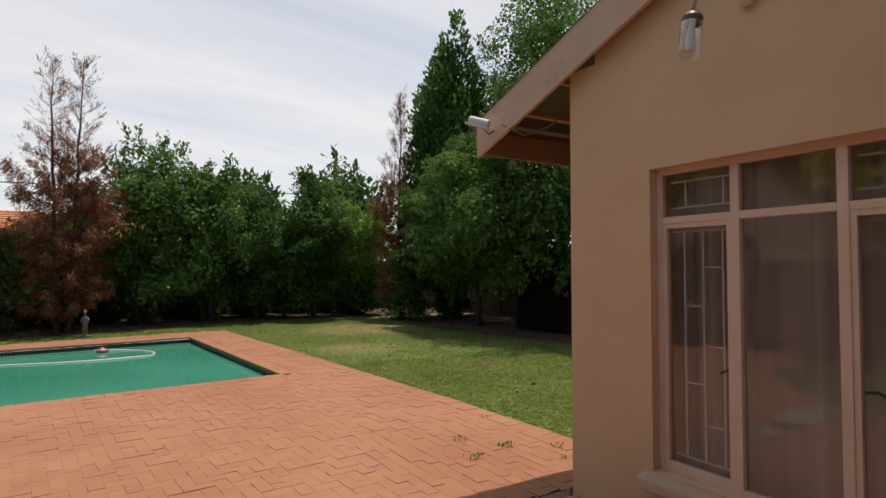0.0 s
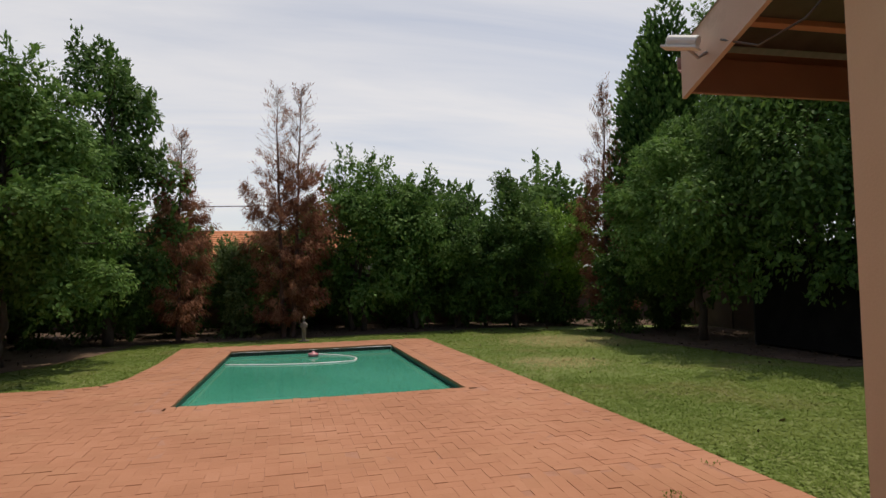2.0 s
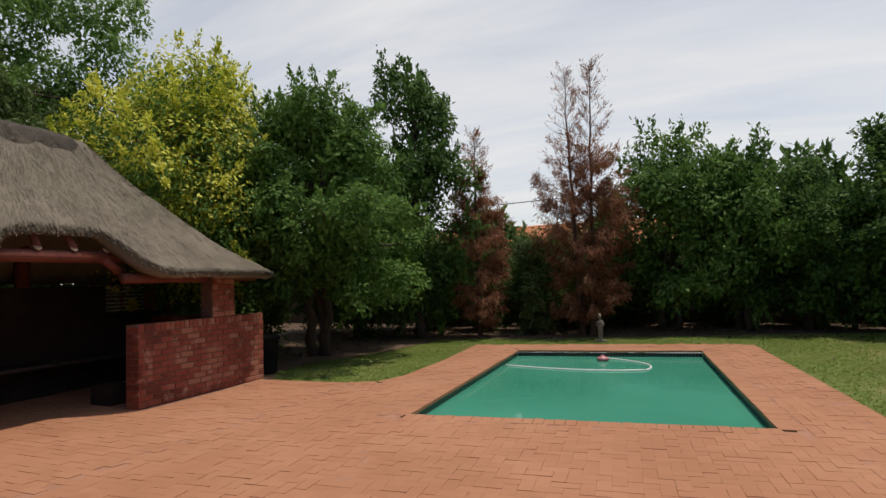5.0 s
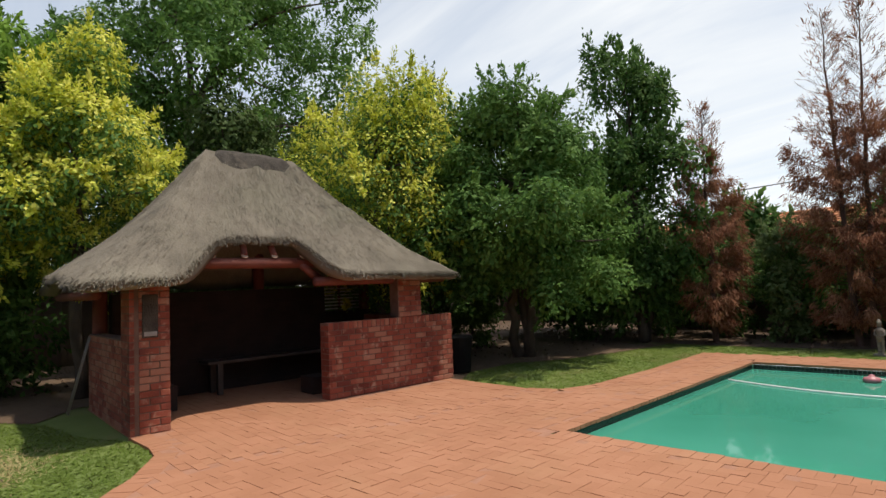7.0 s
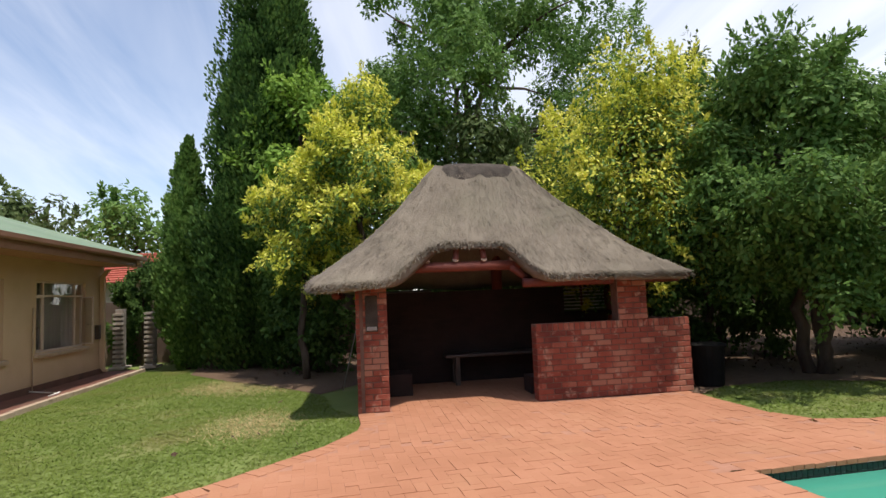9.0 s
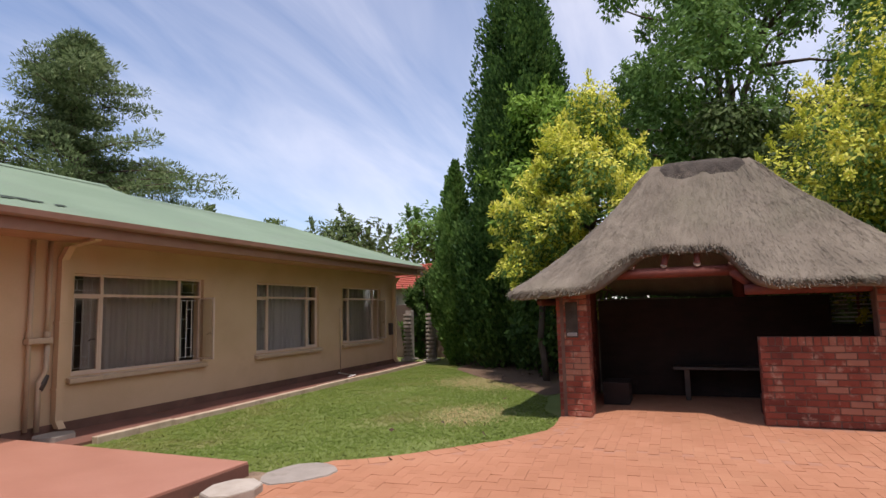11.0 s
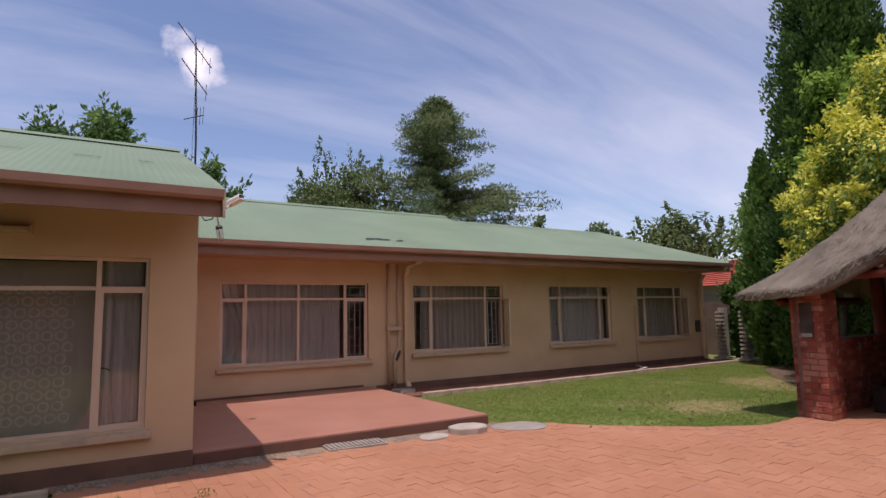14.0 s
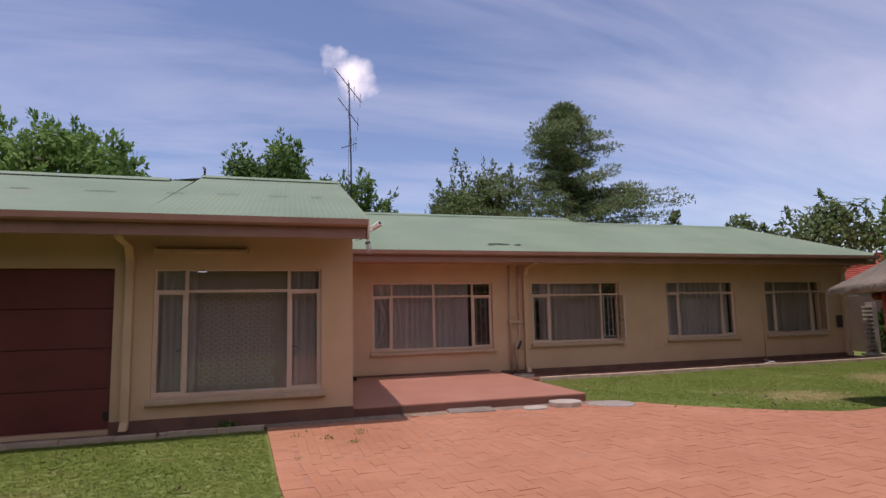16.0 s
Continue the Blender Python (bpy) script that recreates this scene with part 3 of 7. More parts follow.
gable_wall()
wall("wall_back", pose(13.95, -7.2, 0, 0, 0, 180), 25.9, -0.1, 2.8, 0.2, [], M_PLASTER, "rear house wall")
wall("wall_end_west", pose(LX, -7.0, 0, 0, 0, 90), 5.88, -0.1, 2.78, 0.23, [], M_PLASTER, "short cream end wall of the house")
wall("wall_end_east", pose(14.0, 2.77, 0, 0, 0, -90), 9.9, -0.1, 2.9, 0.23, [], M_PLASTER, "end wall of the wing")
# Added walls close the rooms behind the glass; their colour carries the dimness.
wall("wall_inner", pose(LX + 0.25, -2.6, 0), 14.6, 0.0, 2.7, 0.1, [], M_INSIDE, "added inner room wall, dimness in its colour")
wall("wall_inner_wing", pose(5.0, -1.0, 0, 0, 0, 90), 3.6, 0.0, 2.7, 0.1, [], M_INSIDE, "added inner room wall, dimness in its colour")
wall("wall_inner_front", pose(3.3, 1.2, 0), 1.6, 0.0, 2.7, 0.1, [], M_INSIDE, "added inner room wall, dimness in its colour")
wall("wall_inner_garage", pose(6.1, -1.0, 0, 0, 0, 90), 3.7, 0.0, 2.7, 0.1, [], M_INSIDE, "added inner room wall, dimness in its colour")
# dark plinth band along the foot of the walls
one = [one_box("baseboard_long", LX, H_LONG + 0.003, -0.02, -1.0, H_LONG + 0.028, 0.13, M_PLINTH),
       one_box("baseboard_wing", 3.0, H_WING + 0.003, -0.02, 6.22, H_WING + 0.03, 0.16, M_PLINTH),
       one_box("baseboard_stoep", -0.72, H_LONG + 0.003, 0.13, 2.99, H_LONG + 0.02, 0.17, M_PLINTH)]
for ob in one:
    tagged(ob, "dark red painted plinth band at the wall's foot", "baseboard", kind="structure")


def roof_plane(bm, corners, thick=0.03, pitch=0.076, amp=0.0035):
    """Corrugated sheet: corners eave left, eave right, ridge right, ridge left; the waves run up the slope."""
    a, b, c, d = [Vector(p) for p in corners]
    n = max(2, int((b - a).length / (pitch / 4)))
    nrm = (b - a).cross(d - a).normalized()
    if nrm.z < 0:
        nrm = -nrm
    lo, hi = [], []
    for i in range(n + 1):
        t = i / n
        off = nrm * (amp * math.sin(2 * math.pi * t * (b - a).length / pitch))
        lo.append(bm.verts.new(a.lerp(b, t) + off))
        hi.append(bm.verts.new(d.lerp(c, t) + off))
    for i in range(n):
        bm.faces.new((lo[i], lo[i + 1], hi[i + 1], hi[i]))


def roofs():
    # long block: eave at y -0.10, ridge stepped
    ey, ez, ry = -0.06, 2.85, -4.10
    rz1, rz2 = 4.33, 4.21
    for name, corners, label in (
            ("roof_long_a", [(-4.66, ey, ez), (2.96, ey, ez), (2.96, ry, rz1), (-4.66, ry, rz1)], "green painted corrugated roof slope, faded"),
            ("roof_long_b", [(-12.05, ey, ez - 0.004), (-4.68, ey, ez - 0.004), (-4.68, ry, rz2), (-10.9, ry, rz2)], "green painted corrugated roof slope, slightly lower"),
            ("roof_long_back_a", [(2.96, -8.2, 2.9), (-4.66, -8.2, 2.9), (-4.66, ry - 0.005, rz1), (2.96, ry - 0.005, rz1)], "rear corrugated roof slope"),
            ("roof_long_back_b", [(-4.68, -8.2, 2.9), (-12.05, -8.2, 2.9), (-10.9, ry - 0.005, rz2), (-4.68, ry - 0.005, rz2)], "rear corrugated roof slope"),
            ("roof_hip", [(-12.06, -8.2, 2.86), (-12.06, ey - 0.01, 2.86), (-10.92, ry + 0.1, rz2 - 0.02), (-10.92, ry - 0.1, rz2 - 0.02)], "green hipped roof end"),
            ("roof_wing_a", [(2.895, 3.98, 2.81), (5.75, 3.98, 2.81), (5.45, 0.20, 4.16), (2.895, 0.20, 4.16)], "green corrugated wing roof with rusty lap joints"),
            ("roof_wing_b", [(5.75, 3.98, 2.808), (14.3, 3.98, 2.808), (14.3, 0.85, 3.93), (5.52, 0.85, 3.93)], "green corrugated garage roof"),
            ("roof_wing_hip", [(5.44, 0.21, 4.15), (6.05, 0.85, 3.925), (6.05, -3.4, 3.92), (5.44, -3.4, 4.15)], "green roof slope beside the raised ridge"),
            ("roof_wing_back_a", [(5.45, -3.4, 2.95), (2.895, -3.4, 2.95), (2.895, 0.195, 4.16), (5.45, 0.195, 4.16)], "rear slope of the wing roof"),
            ("roof_wing_back_b", [(14.3, -5.0, 2.9), (5.5, -5.0, 2.9), (5.5, 0.845, 3.93), (14.3, 0.845, 3.93)], "rear slope of the garage roof")):
        bm = bmesh.new()
        roof_plane(bm, corners)
        tagged(part(name, bm, M_ROOF, smooth=True), label, "roof", kind="structure")
    # ridge caps
    def cap(name, a, b):
        a, b = Vector(a), Vector(b)
        bm = bmesh.new()
        d = (b - a).normalized()
        s = d.cross(Vector((0, 0, 1))).normalized()
        prof = [(-0.17, -0.06), (-0.035, 0.005), (0, 0.022), (0.035, 0.005), (0.17, -0.06)]
        rows = [[bm.verts.new(p + s * u + Vector((0, 0, w + 0.012))) for u, w in prof] for p in (a, b)]
        for i in range(4):
            bm.faces.new((rows[0][i], rows[0][i + 1], rows[1][i + 1], rows[1][i]))
        tagged(part(name, bm, M_ROOF), "folded green ridge capping", "roof", kind="structure")
    cap("ridge_cap_long_a", (-4.68, ry, rz1), (2.96, ry, rz1))
    cap("ridge_cap_long_b", (-10.95, ry, rz2), (-4.7, ry, rz2))
    cap("ridge_cap_wing_a", (2.88, 0.20, 4.17), (5.47, 0.20, 4.17))
    cap("ridge_cap_wing_b", (5.9, 0.85, 3.94), (14.3, 0.85, 3.94))
    cap("ridge_cap_hip", (-12.05, ey, 2.87), (-10.92, ry, rz2 + 0.01))
    # worn patches where the paint has peeled off
    slope = (rz1 - ez) / (ry - ey)
    for x, y, w, d in ((-1.05, -0.62, 0.17, 0.05), (-0.86, -0.66, 0.2, 0.045), (-1.40, -0.60, 0.10, 0.05), (-0.72, -0.58, 0.1, 0.05)):
        bm = bmesh.new()
        z = ez + slope * (y - ey) + 0.014
        q = [(x - w, y - d, z - slope * d), (x - w * 0.4, y - d * 1.4, z - slope * d * 1.4), (x + w, y - d * 0.5, z - slope * d * 0.5), (x + w * 0.9, y + d, z + slope * d), (x - w * 0.6, y + d * 0.6, z + slope * d * 0.6)]
        bm.faces.new([bm.verts.new(p) for p in q])
        tagged(part("worn_roof_patch", bm, M_ROOF_RAW), "patch where the green roof paint has peeled", "roof patch", kind="structure")
    slope = (4.16 - 2.81) / (0.20 - 3.98)
    for x, y, w in ((4.85, 2.3, 0.16), (4.1, 2.32, 0.14), (3.5, 2.3, 0.08), (5.6, 2.36, 0.12), (6.6, 2.4, 0.2), (7.6, 2.4, 0.12)):
        bm = bmesh.new()
        z = 2.81 + slope * (y - 3.98) + 0.014
        top = [(x - w + 2 * w * i / 8, y + 0.018 * math.sin(i * 2.1)) for i in range(9)]
        up = [bm.verts.new((px, py - 0.022, z - slope * 0.022 + slope * (py - y))) for px, py in top]
        dn = [bm.verts.new((px, py + 0.012, z + slope * 0.012 + slope * (py - y))) for px, py in top]
        for i in range(8):
            bm.faces.new((dn[i], dn[i + 1], up[i + 1], up[i]))
        tagged(part("roof_lap_rust", bm, M_ROOF_RAW), "dark rusty lap joint in the roof sheets", "roof patch", kind="structure")


roofs()


def eaves():
    """Fascias, gutters, soffit boards, rafters and downpipes."""
    def board(name, b, material, label, bevel=0.006):
        ob = one_box(name, *b, material, bevel=bevel)
        return tagged(ob, label, "trim", kind="structure")
    board("fascia_long", (LX - 0.06, -0.09, 2.59, 2.99, -0.065, 2.79), M_FASCIA, "brown painted timber fascia under the long eave")
    board("fascia_wing", (2.931, 3.90, 2.54, 14.2, 3.93, 2.74), M_FASCIA, "brown painted timber fascia under the wing eave")
    board("soffit_long", (LX, -0.94, 2.62, 2.98, -0.095, 2.635), M_SOFFIT, "salmon painted eave soffit")
    # gutters: half-round troughs as bent sheets
    def gutter(name, x0, x1, y, z):
        prof = [(0.0, 0.0), (0.005, -0.075), (0.03, -0.10), (0.09, -0.10), (0.115, -0.075), (0.12, 0.0), (0.112, 0.0), (0.108, -0.07), (0.088, -0.09), (0.034, -0.09), (0.012, -0.07), (0.008, 0.0)]
        bm = bmesh.new()
        rows = [[bm.verts.new((x, y + u, z + w)) for u, w in prof] for x in (x0, x1)]
        n = len(prof)
        for i in range(n):
            bm.faces.new((rows[0][i], rows[0][(i + 1) % n], rows[1][(i + 1) % n], rows[1][i]))
        bm.faces.new(rows[0])
        bm.faces.new(rows[1][::-1])
        bmesh.ops.recalc_face_normals(bm, faces=bm.faces)
        tagged(part(name, bm, M_FASCIA), "brown metal rain gutter along the eave", "gutter", kind="structure")
    gutter("gutter_long", LX - 0.06, 2.94, -0.06, 2.835)
    gutter("gutter_wing", 2.931, 14.2, 3.935, 2.795)
    # bargeboard on the gable, following the slope
    for name, (ya, za), (yb, zb) in (("bargeboard_front", (3.97, 2.815), (0.20, 4.16)), ("bargeboard_back", (-3.3, 2.98), (0.20, 4.16))):
        bm = bmesh.new()
        pts = [(ya, za), (yb, zb), (yb, zb - 0.27), (ya, za - 0.29)]
        f = [bm.verts.new((2.902, y, z)) for y, z in pts]
        g = [bm.verts.new((2.929, y, z)) for y, z in pts]
        bm.faces.new(f)
        bm.faces.new(g[::-1])
        for i in range(4):
            bm.faces.new((f[i], g[i], g[(i + 1) % 4], f[(i + 1) % 4]))
        bmesh.ops.recalc_face_normals(bm, faces=bm.faces)
        tagged(part(name, bm, M_BARGE), "pinkish painted timber bargeboard on the gable", "trim", kind="structure")
    # rafters under the wing eave
    slope = (4.16 - 2.81) / (0.20 - 3.98)
    for i in range(9):
        x = 2.945 + i * 1.2
        bm = bmesh.new()
        for s, e in ((2.9, 3.89),):
            z0, z1 = 2.75 + slope * (s - 3.98), 2.75 + slope * (e - 3.98)
            vs = [bm.verts.new(p) for p in ((x, s, z0 - 0.13), (x + 0.05, s, z0 - 0.13), (x + 0.05, s, z0), (x, s, z0), (x, e, z1 - 0.13), (x + 0.05, e, z1 - 0.13), (x + 0.05, e, z1), (x, e, z1))]
            for q in ((0, 1, 2, 3), (7, 6, 5, 4), (0, 4, 5, 1), (1, 5, 6, 2), (2, 6, 7, 3), (3, 7, 4, 0)):
                bm.faces.new([vs[k] for k in q])
        tagged(part("rafter", bm, M_SOFFIT), "salmon painted rafter end under the eave", "rafter", group="rafters of the wing eave", kind="structure")
    for i, y in enumerate((3.3, 3.7)):
        z = 2.75 + slope * (y - 3.98)
        board(f"purlin_{i + 1}", (2.93, y - 0.03, z + 0.002, 14.0, y + 0.03, z + 0.045), M_SOFFIT, "painted roof purlin under the sheets")
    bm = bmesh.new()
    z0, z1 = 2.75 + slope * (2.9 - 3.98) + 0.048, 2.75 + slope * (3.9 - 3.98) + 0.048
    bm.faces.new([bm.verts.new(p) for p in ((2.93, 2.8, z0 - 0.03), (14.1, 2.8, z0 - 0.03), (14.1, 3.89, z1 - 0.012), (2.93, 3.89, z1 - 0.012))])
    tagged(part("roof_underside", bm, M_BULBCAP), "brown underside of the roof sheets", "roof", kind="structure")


eaves()


def downpipe(x, wall_y, eave_y, top, foot, label, w=0.098):
    """Square downpipe with a swan-neck from the gutter back to the wall."""
    thing = empty("downpipe", pose(x, wall_y, foot), label, "downpipe")
    neck = [(0, eave_y - wall_y, top - foot), (0, eave_y - wall_y - 0.10, top - foot - 0.12), (0, 0.20, top - foot - 0.17), (0, 0.07, top - foot - 0.34), (0, 0.07, 0.10), (0, 0.15, 0.0)]
    v, f = [], []
    for i in range(len(neck)):
        px, py, pz = neck[i]
        h = w / 2
        v += [(px - h, py - h, pz), (px + h, py - h, pz), (px + h, py + h, pz), (px - h, py + h, pz)]
    for i in range(len(neck) - 1):
        o = i * 4
        f += [(o + k, o + (k + 1) % 4, o + 4 + (k + 1) % 4, o + 4 + k) for k in range(4)]
    f += [(3, 2, 1, 0), tuple(len(v) - 4 + k for k in range(4))]
    mesh_part("pipe", v, f, M_PLASTER, thing)
    bm = bmesh.new()
    box(bm, -0.07, eave_y - wall_y - 0.06, top - foot - 0.03, 0.07, eave_y - wall_y + 0.06, top - foot + 0.06, 0.01)
    part("outlet", bm, M_BARGE, thing, "pale gutter outlet")
    for z in (0.5, 1.4):
        bm = bmesh.new()
        box(bm, -0.06, 0.003, z, 0.06, 0.12, z + 0.03, 0.004)
        part("bracket", bm, M_PLASTER, thing)
    return thing


downpipe(-1.66, H_LONG, -0.16, 2.70, 0.08, "cream square downpipe with swan neck by the stoep")
downpipe(6.02, H_WING, 3.84, 2.64, 0.06, "cream square downpipe between window and garage door")
downpipe(-11.75, H_LONG, -0.03, 2.70, 0.05, "cream square downpipe at the end of the house")


def conduits():
    """Two plumbing pipes on the wall with their joint box."""
    thing = empty("waste_pipe", pose(-1.36, H_LONG, 0.0), "pair of cream painted plumbing pipes on the wall", "pipe")
    for x, z0, z1, x2 in ((0.10, 0.10, 2.6, 0.10), (-0.13, 1.24, 2.6, -0.13)):
        tube("pipe", [(x, 0.06, z0), (x2, 0.06, z1)], 0.03, M_SILL, thing)
    tube("pipe", [(-0.13, 0.07, 1.24), (-0.13, 0.07, 0.86), (-0.02, 0.10, 0.72), (-0.02, 0.10, 0.08)], 0.034, M_SILL, thing)
    tube("elbow", [(-0.13, 0.075, 0.80), (-0.08, 0.095, 0.70), (-0.03, 0.10, 0.62)], 0.046, M_BULBCAP, thing, label="dark pipe elbow")
    bm = bmesh.new()
    box(bm, -0.17, 0.01, 1.22, 0.15, 0.13, 1.30, 0.012)
    part("joint_box", bm, M_SILL, thing, "cream joint collar")
    for x in (0.10, -0.13):
        bm = bmesh.new()
        lathe(bm, [(0.042, 0), (0.042, 0.07)], 10, pose(x, 0.06, 1.31))
        part("socket", bm, M_SILL, thing)


conduits()

# raised red stoep with its edge, apron and kerb along the long wall
def stoep():
    bm = bmesh.new()
    box(bm, -0.86, H_LONG, -0.2, 2.998, 2.98, 0.13, 0.012)
    for v in bm.verts:
        if v.co.y > 2:
            v.co.y += 0.08 * (3.0 - v.co.x) / 3.86
    ob = tagged(part("stoep", bm, M_SLAB), "raised red polished cement stoep with sharp edge", "stoep", kind="structure")
    # thin front strip, darker than the stoep's top
    bm = bmesh.new()
    box(bm, -0.855, 2.984, -0.03, 2.99, 2.990, 0.105)
    for v in bm.verts:
        v.co.y += 0.08 * (3.0 - v.co.x) / 3.86
    part("riser", bm, M_APRON, ob, "dark red front edge")
    return ob


stoep()
sheet("apron", [(-12.2, H_LONG), (-0.87, H_LONG), (-0.87, 0.02), (-12.2, -0.06)], 0.004, M_APRON, "dark red cement apron along the house wall", "paving", 0.1)
sheet("apron_garage", [(6.2, 2.9), (14, 2.9), (14, 3.28), (6.2, 3.24)], 0.006, M_DIRT, "cement apron in front of the garage door", "paving", 0.1)
rnd = random.Random(4)


def kerb(a, b, name, label, step=0.62, w=0.10, h=0.05):
    """Kerb of single cast lengths with uneven tops."""
    a, b = Vector((*a, 0)), Vector((*b, 0))
    n = max(1, round((b - a).length / step))
    d = (b - a).normalized()
    ang = math.degrees(math.atan2(d.y, d.x))
    thing = empty(name, pose(a.x, a.y, 0, 0, 0, ang), label, "kerb", kind="structure")
    L = (b - a).length / n
    for i in range(n):
        bm = bmesh.new()
        box(bm, i * L + 0.004, -w / 2, -0.08, (i + 1) * L - 0.004, w / 2, h + rnd.uniform(-0.008, 0.008), 0.01)
        part("kerb_stone", bm, M_KERB, thing)


kerb((-12.0, -0.02), (-1.5, 0.08), "kerb_lawn", "pale cement kerb between apron and lawn")
kerb((4.25, 3.30), (14.0, 3.34), "kerb_garage", "pale cement kerb along the garage lawn", h=0.03)


# ---- windows ----
def window(name, m, width, height, cols, transom, label, bars=(), open_right=0.0, open_left=0.0, sill=True, reveal=0.09):
    """Steel window: local x along the wall, y outward, z up from the opening's lower left corner.
    cols: mullion places; bars: columns with burglar bars; open_*: degrees that the outer casements stand open."""
    w = empty(name, m, label, "window", kind="structure")
    y0, y1 = -reveal - 0.02, -reveal + 0.025
    f = 0.034
    bm = bmesh.new()
    box(bm, 0, y0, 0, f, y1, height)
    box(bm, width - f, y0, 0, width, y1, height)
    box(bm, f, y0, 0, width - f, y1, f)
    box(bm, f, y0, height - f, width - f, y1, height)
    part("window_frame", bm, M_FRAME, w)
    for x in cols:
        bm = bmesh.new()
        box(bm, x - 0.024, y0 + 0.001, f, x + 0.024, y1 + 0.004, height - f, 0.004)
        part("mullion", bm, M_FRAME, w)
    edges = [0.0, *cols, width]
    for i, (a, b) in enumerate(zip(edges, edges[1:])):
        l, r = a + (f if i == 0 else 0.024), b - (f if i == len(edges) - 2 else 0.024)
        bm = bmesh.new()
        box(bm, l, y0 + 0.002, transom - 0.02, r, y1 + 0.002, transom + 0.02, 0.004)
        part("transom", bm, M_FRAME, w)
        bm = bmesh.new()
        box(bm, l, -reveal - 0.002, transom + 0.02, r, -reveal + 0.002, height - f)
        p = part("pane", bm, M_GLASS, w)
        p.visible_shadow = False
        side = (i == 0 and open_left) or (i == len(edges) - 2 and open_right)
        casement = empty("casement")
        casement.parent = w
        ang = 0.0
        if side:
            ang = open_left if i == 0 else -open_right
        hinge = r if (i == len(edges) - 2) else l
        # a left casement turns outward round its left edge, a right one round its right edge
        casement.matrix_basis = pose(hinge, -reveal, f, 0, 0, ang)
        o = -hinge
        zt = transom - 0.02 - f
        if i in (0, len(edges) - 2):
            bm = bmesh.new()
            s = 0.026
            box(bm, l + o, -0.012, 0, l + o + s, 0.022, zt)
            box(bm, r + o - s, -0.012, 0, r + o, 0.022, zt)
            box(bm, l + o + s, -0.012, 0, r + o - s, 0.022, s)
            box(bm, l + o + s, -0.012, zt - s, r + o - s, 0.022, zt)
            part("sash", bm, M_FRAME, casement)
            hx = (l + o + s / 2) if i else (r + o - s / 2)
            sgn = 1 if i else -1
            tube("handle", [(hx, -0.03, zt * 0.42), (hx + sgn * 0.05, -0.045, zt * 0.42 + 0.008), (hx + sgn * 0.10, -0.045, zt * 0.42 - 0.02)], 0.007, M_DARKMETAL, casement, 6, "dark window catch")
        bm = bmesh.new()
        box(bm, l + o, -0.002, 0.0, r + o, 0.002, zt)
        p = part("pane", bm, M_GLASS, casement)
        p.visible_shadow = False
        if i in bars:
            # light burglar bars in a broken ladder pattern behind the glass
            bm = bmesh.new()
            t = 0.005
            yb = -reveal - 0.05
            iw = r - l
            xs = [l + iw * k for k in (0.22, 0.5, 0.78)]
            box(bm, l + 0.02, yb - t, transom - 0.07, r - 0.02, yb + t, transom - 0.07 + 2 * t)
            box(bm, l + 0.02, yb - t, f + 0.05, r - 0.02, yb + t, f + 0.05 + 2 * t)
            for x in xs:
                box(bm, x - t, yb - t, f + 0.05, x + t, yb + t, transom - 0.07)
            hh = transom - 0.12 - f
            for k, (p0, p1) in enumerate(((0, 1), (1, 2), (0, 1), (1, 2), (0, 1))):
                z = f + 0.05 + hh * (0.16 + 0.17 * k)
                box(bm, xs[p0], yb - t, z, xs[p1], yb + t, z + 2 * t)
            th = height - transom
            for k in (0.25, 0.75):
                box(bm, l + 0.01, yb - t, transom + th * k - t, r - 0.01, yb + t, transom + th * k + t)
            for k, x in enumerate((0.2, 0.75)):
                box(bm, l + iw * x - t, yb - t, transom + th * 0.25, l + iw * x + t, yb + t, transom + th * 0.75)
            part("burglar_bars", bm, M_WHITE, w, "thin white burglar bars")
    if sill:
        bm = bmesh.new()
        vs = box(bm, -0.06, -reveal + 0.02, -0.10, width + 0.06, 0.08, -0.004, 0.014)
        for v in bm.verts:
            if v.co.y > 0 and v.co.z > -0.05:
                v.co.z -= 0.025
        part("window_sill", bm, M_SILL, w)
    return w


def curtain(m, width, height, material, label, folds=9, depth=0.035, gather=0.0, seed=1, parts=1):
    """Hanging cloth with soft irregular folds; local x along, z up."""
    r = random.Random(seed)
    ph = [r.uniform(0, 6.28) for _ in range(6)]
    nx, nz = int(width * 60), 10
    v, f = [], []
    for j in range(nz + 1):
        z = height * j / nz
        for i in range(nx + 1):
            s = i / nx
            x = width * s
            if gather:
                t = 1 - gather * math.exp(-((z / height - 0.42) / 0.35) ** 2)
                x = x * t if gather > 0 else x
            y = depth * (math.sin(2 * math.pi * folds * s + ph[0] + 0.6 * math.sin(5 * s + ph[1])) + 0.5 * math.sin(2 * math.pi * folds * 2.3 * s + ph[2]) * (0.6 + 0.4 * z / height))
            v.append((x, y, z))
    for j in range(nz):
        for i in range(nx):
            a = j * (nx + 1) + i
            f.append((a, a + 1, a + nx + 2, a + nx + 1))
    ob = mesh_part("curtain", v, f, material, smooth=True)
    ob.matrix_world = m
    return tagged(ob, label, "curtain")


def wall_window(i, name, o, y, cols, transom, label, **kw):
    a, b, c, d = o
    window(name, pose(a, y, c), b - a, d - c, [k - a for k in cols], transom - c, label, **kw)


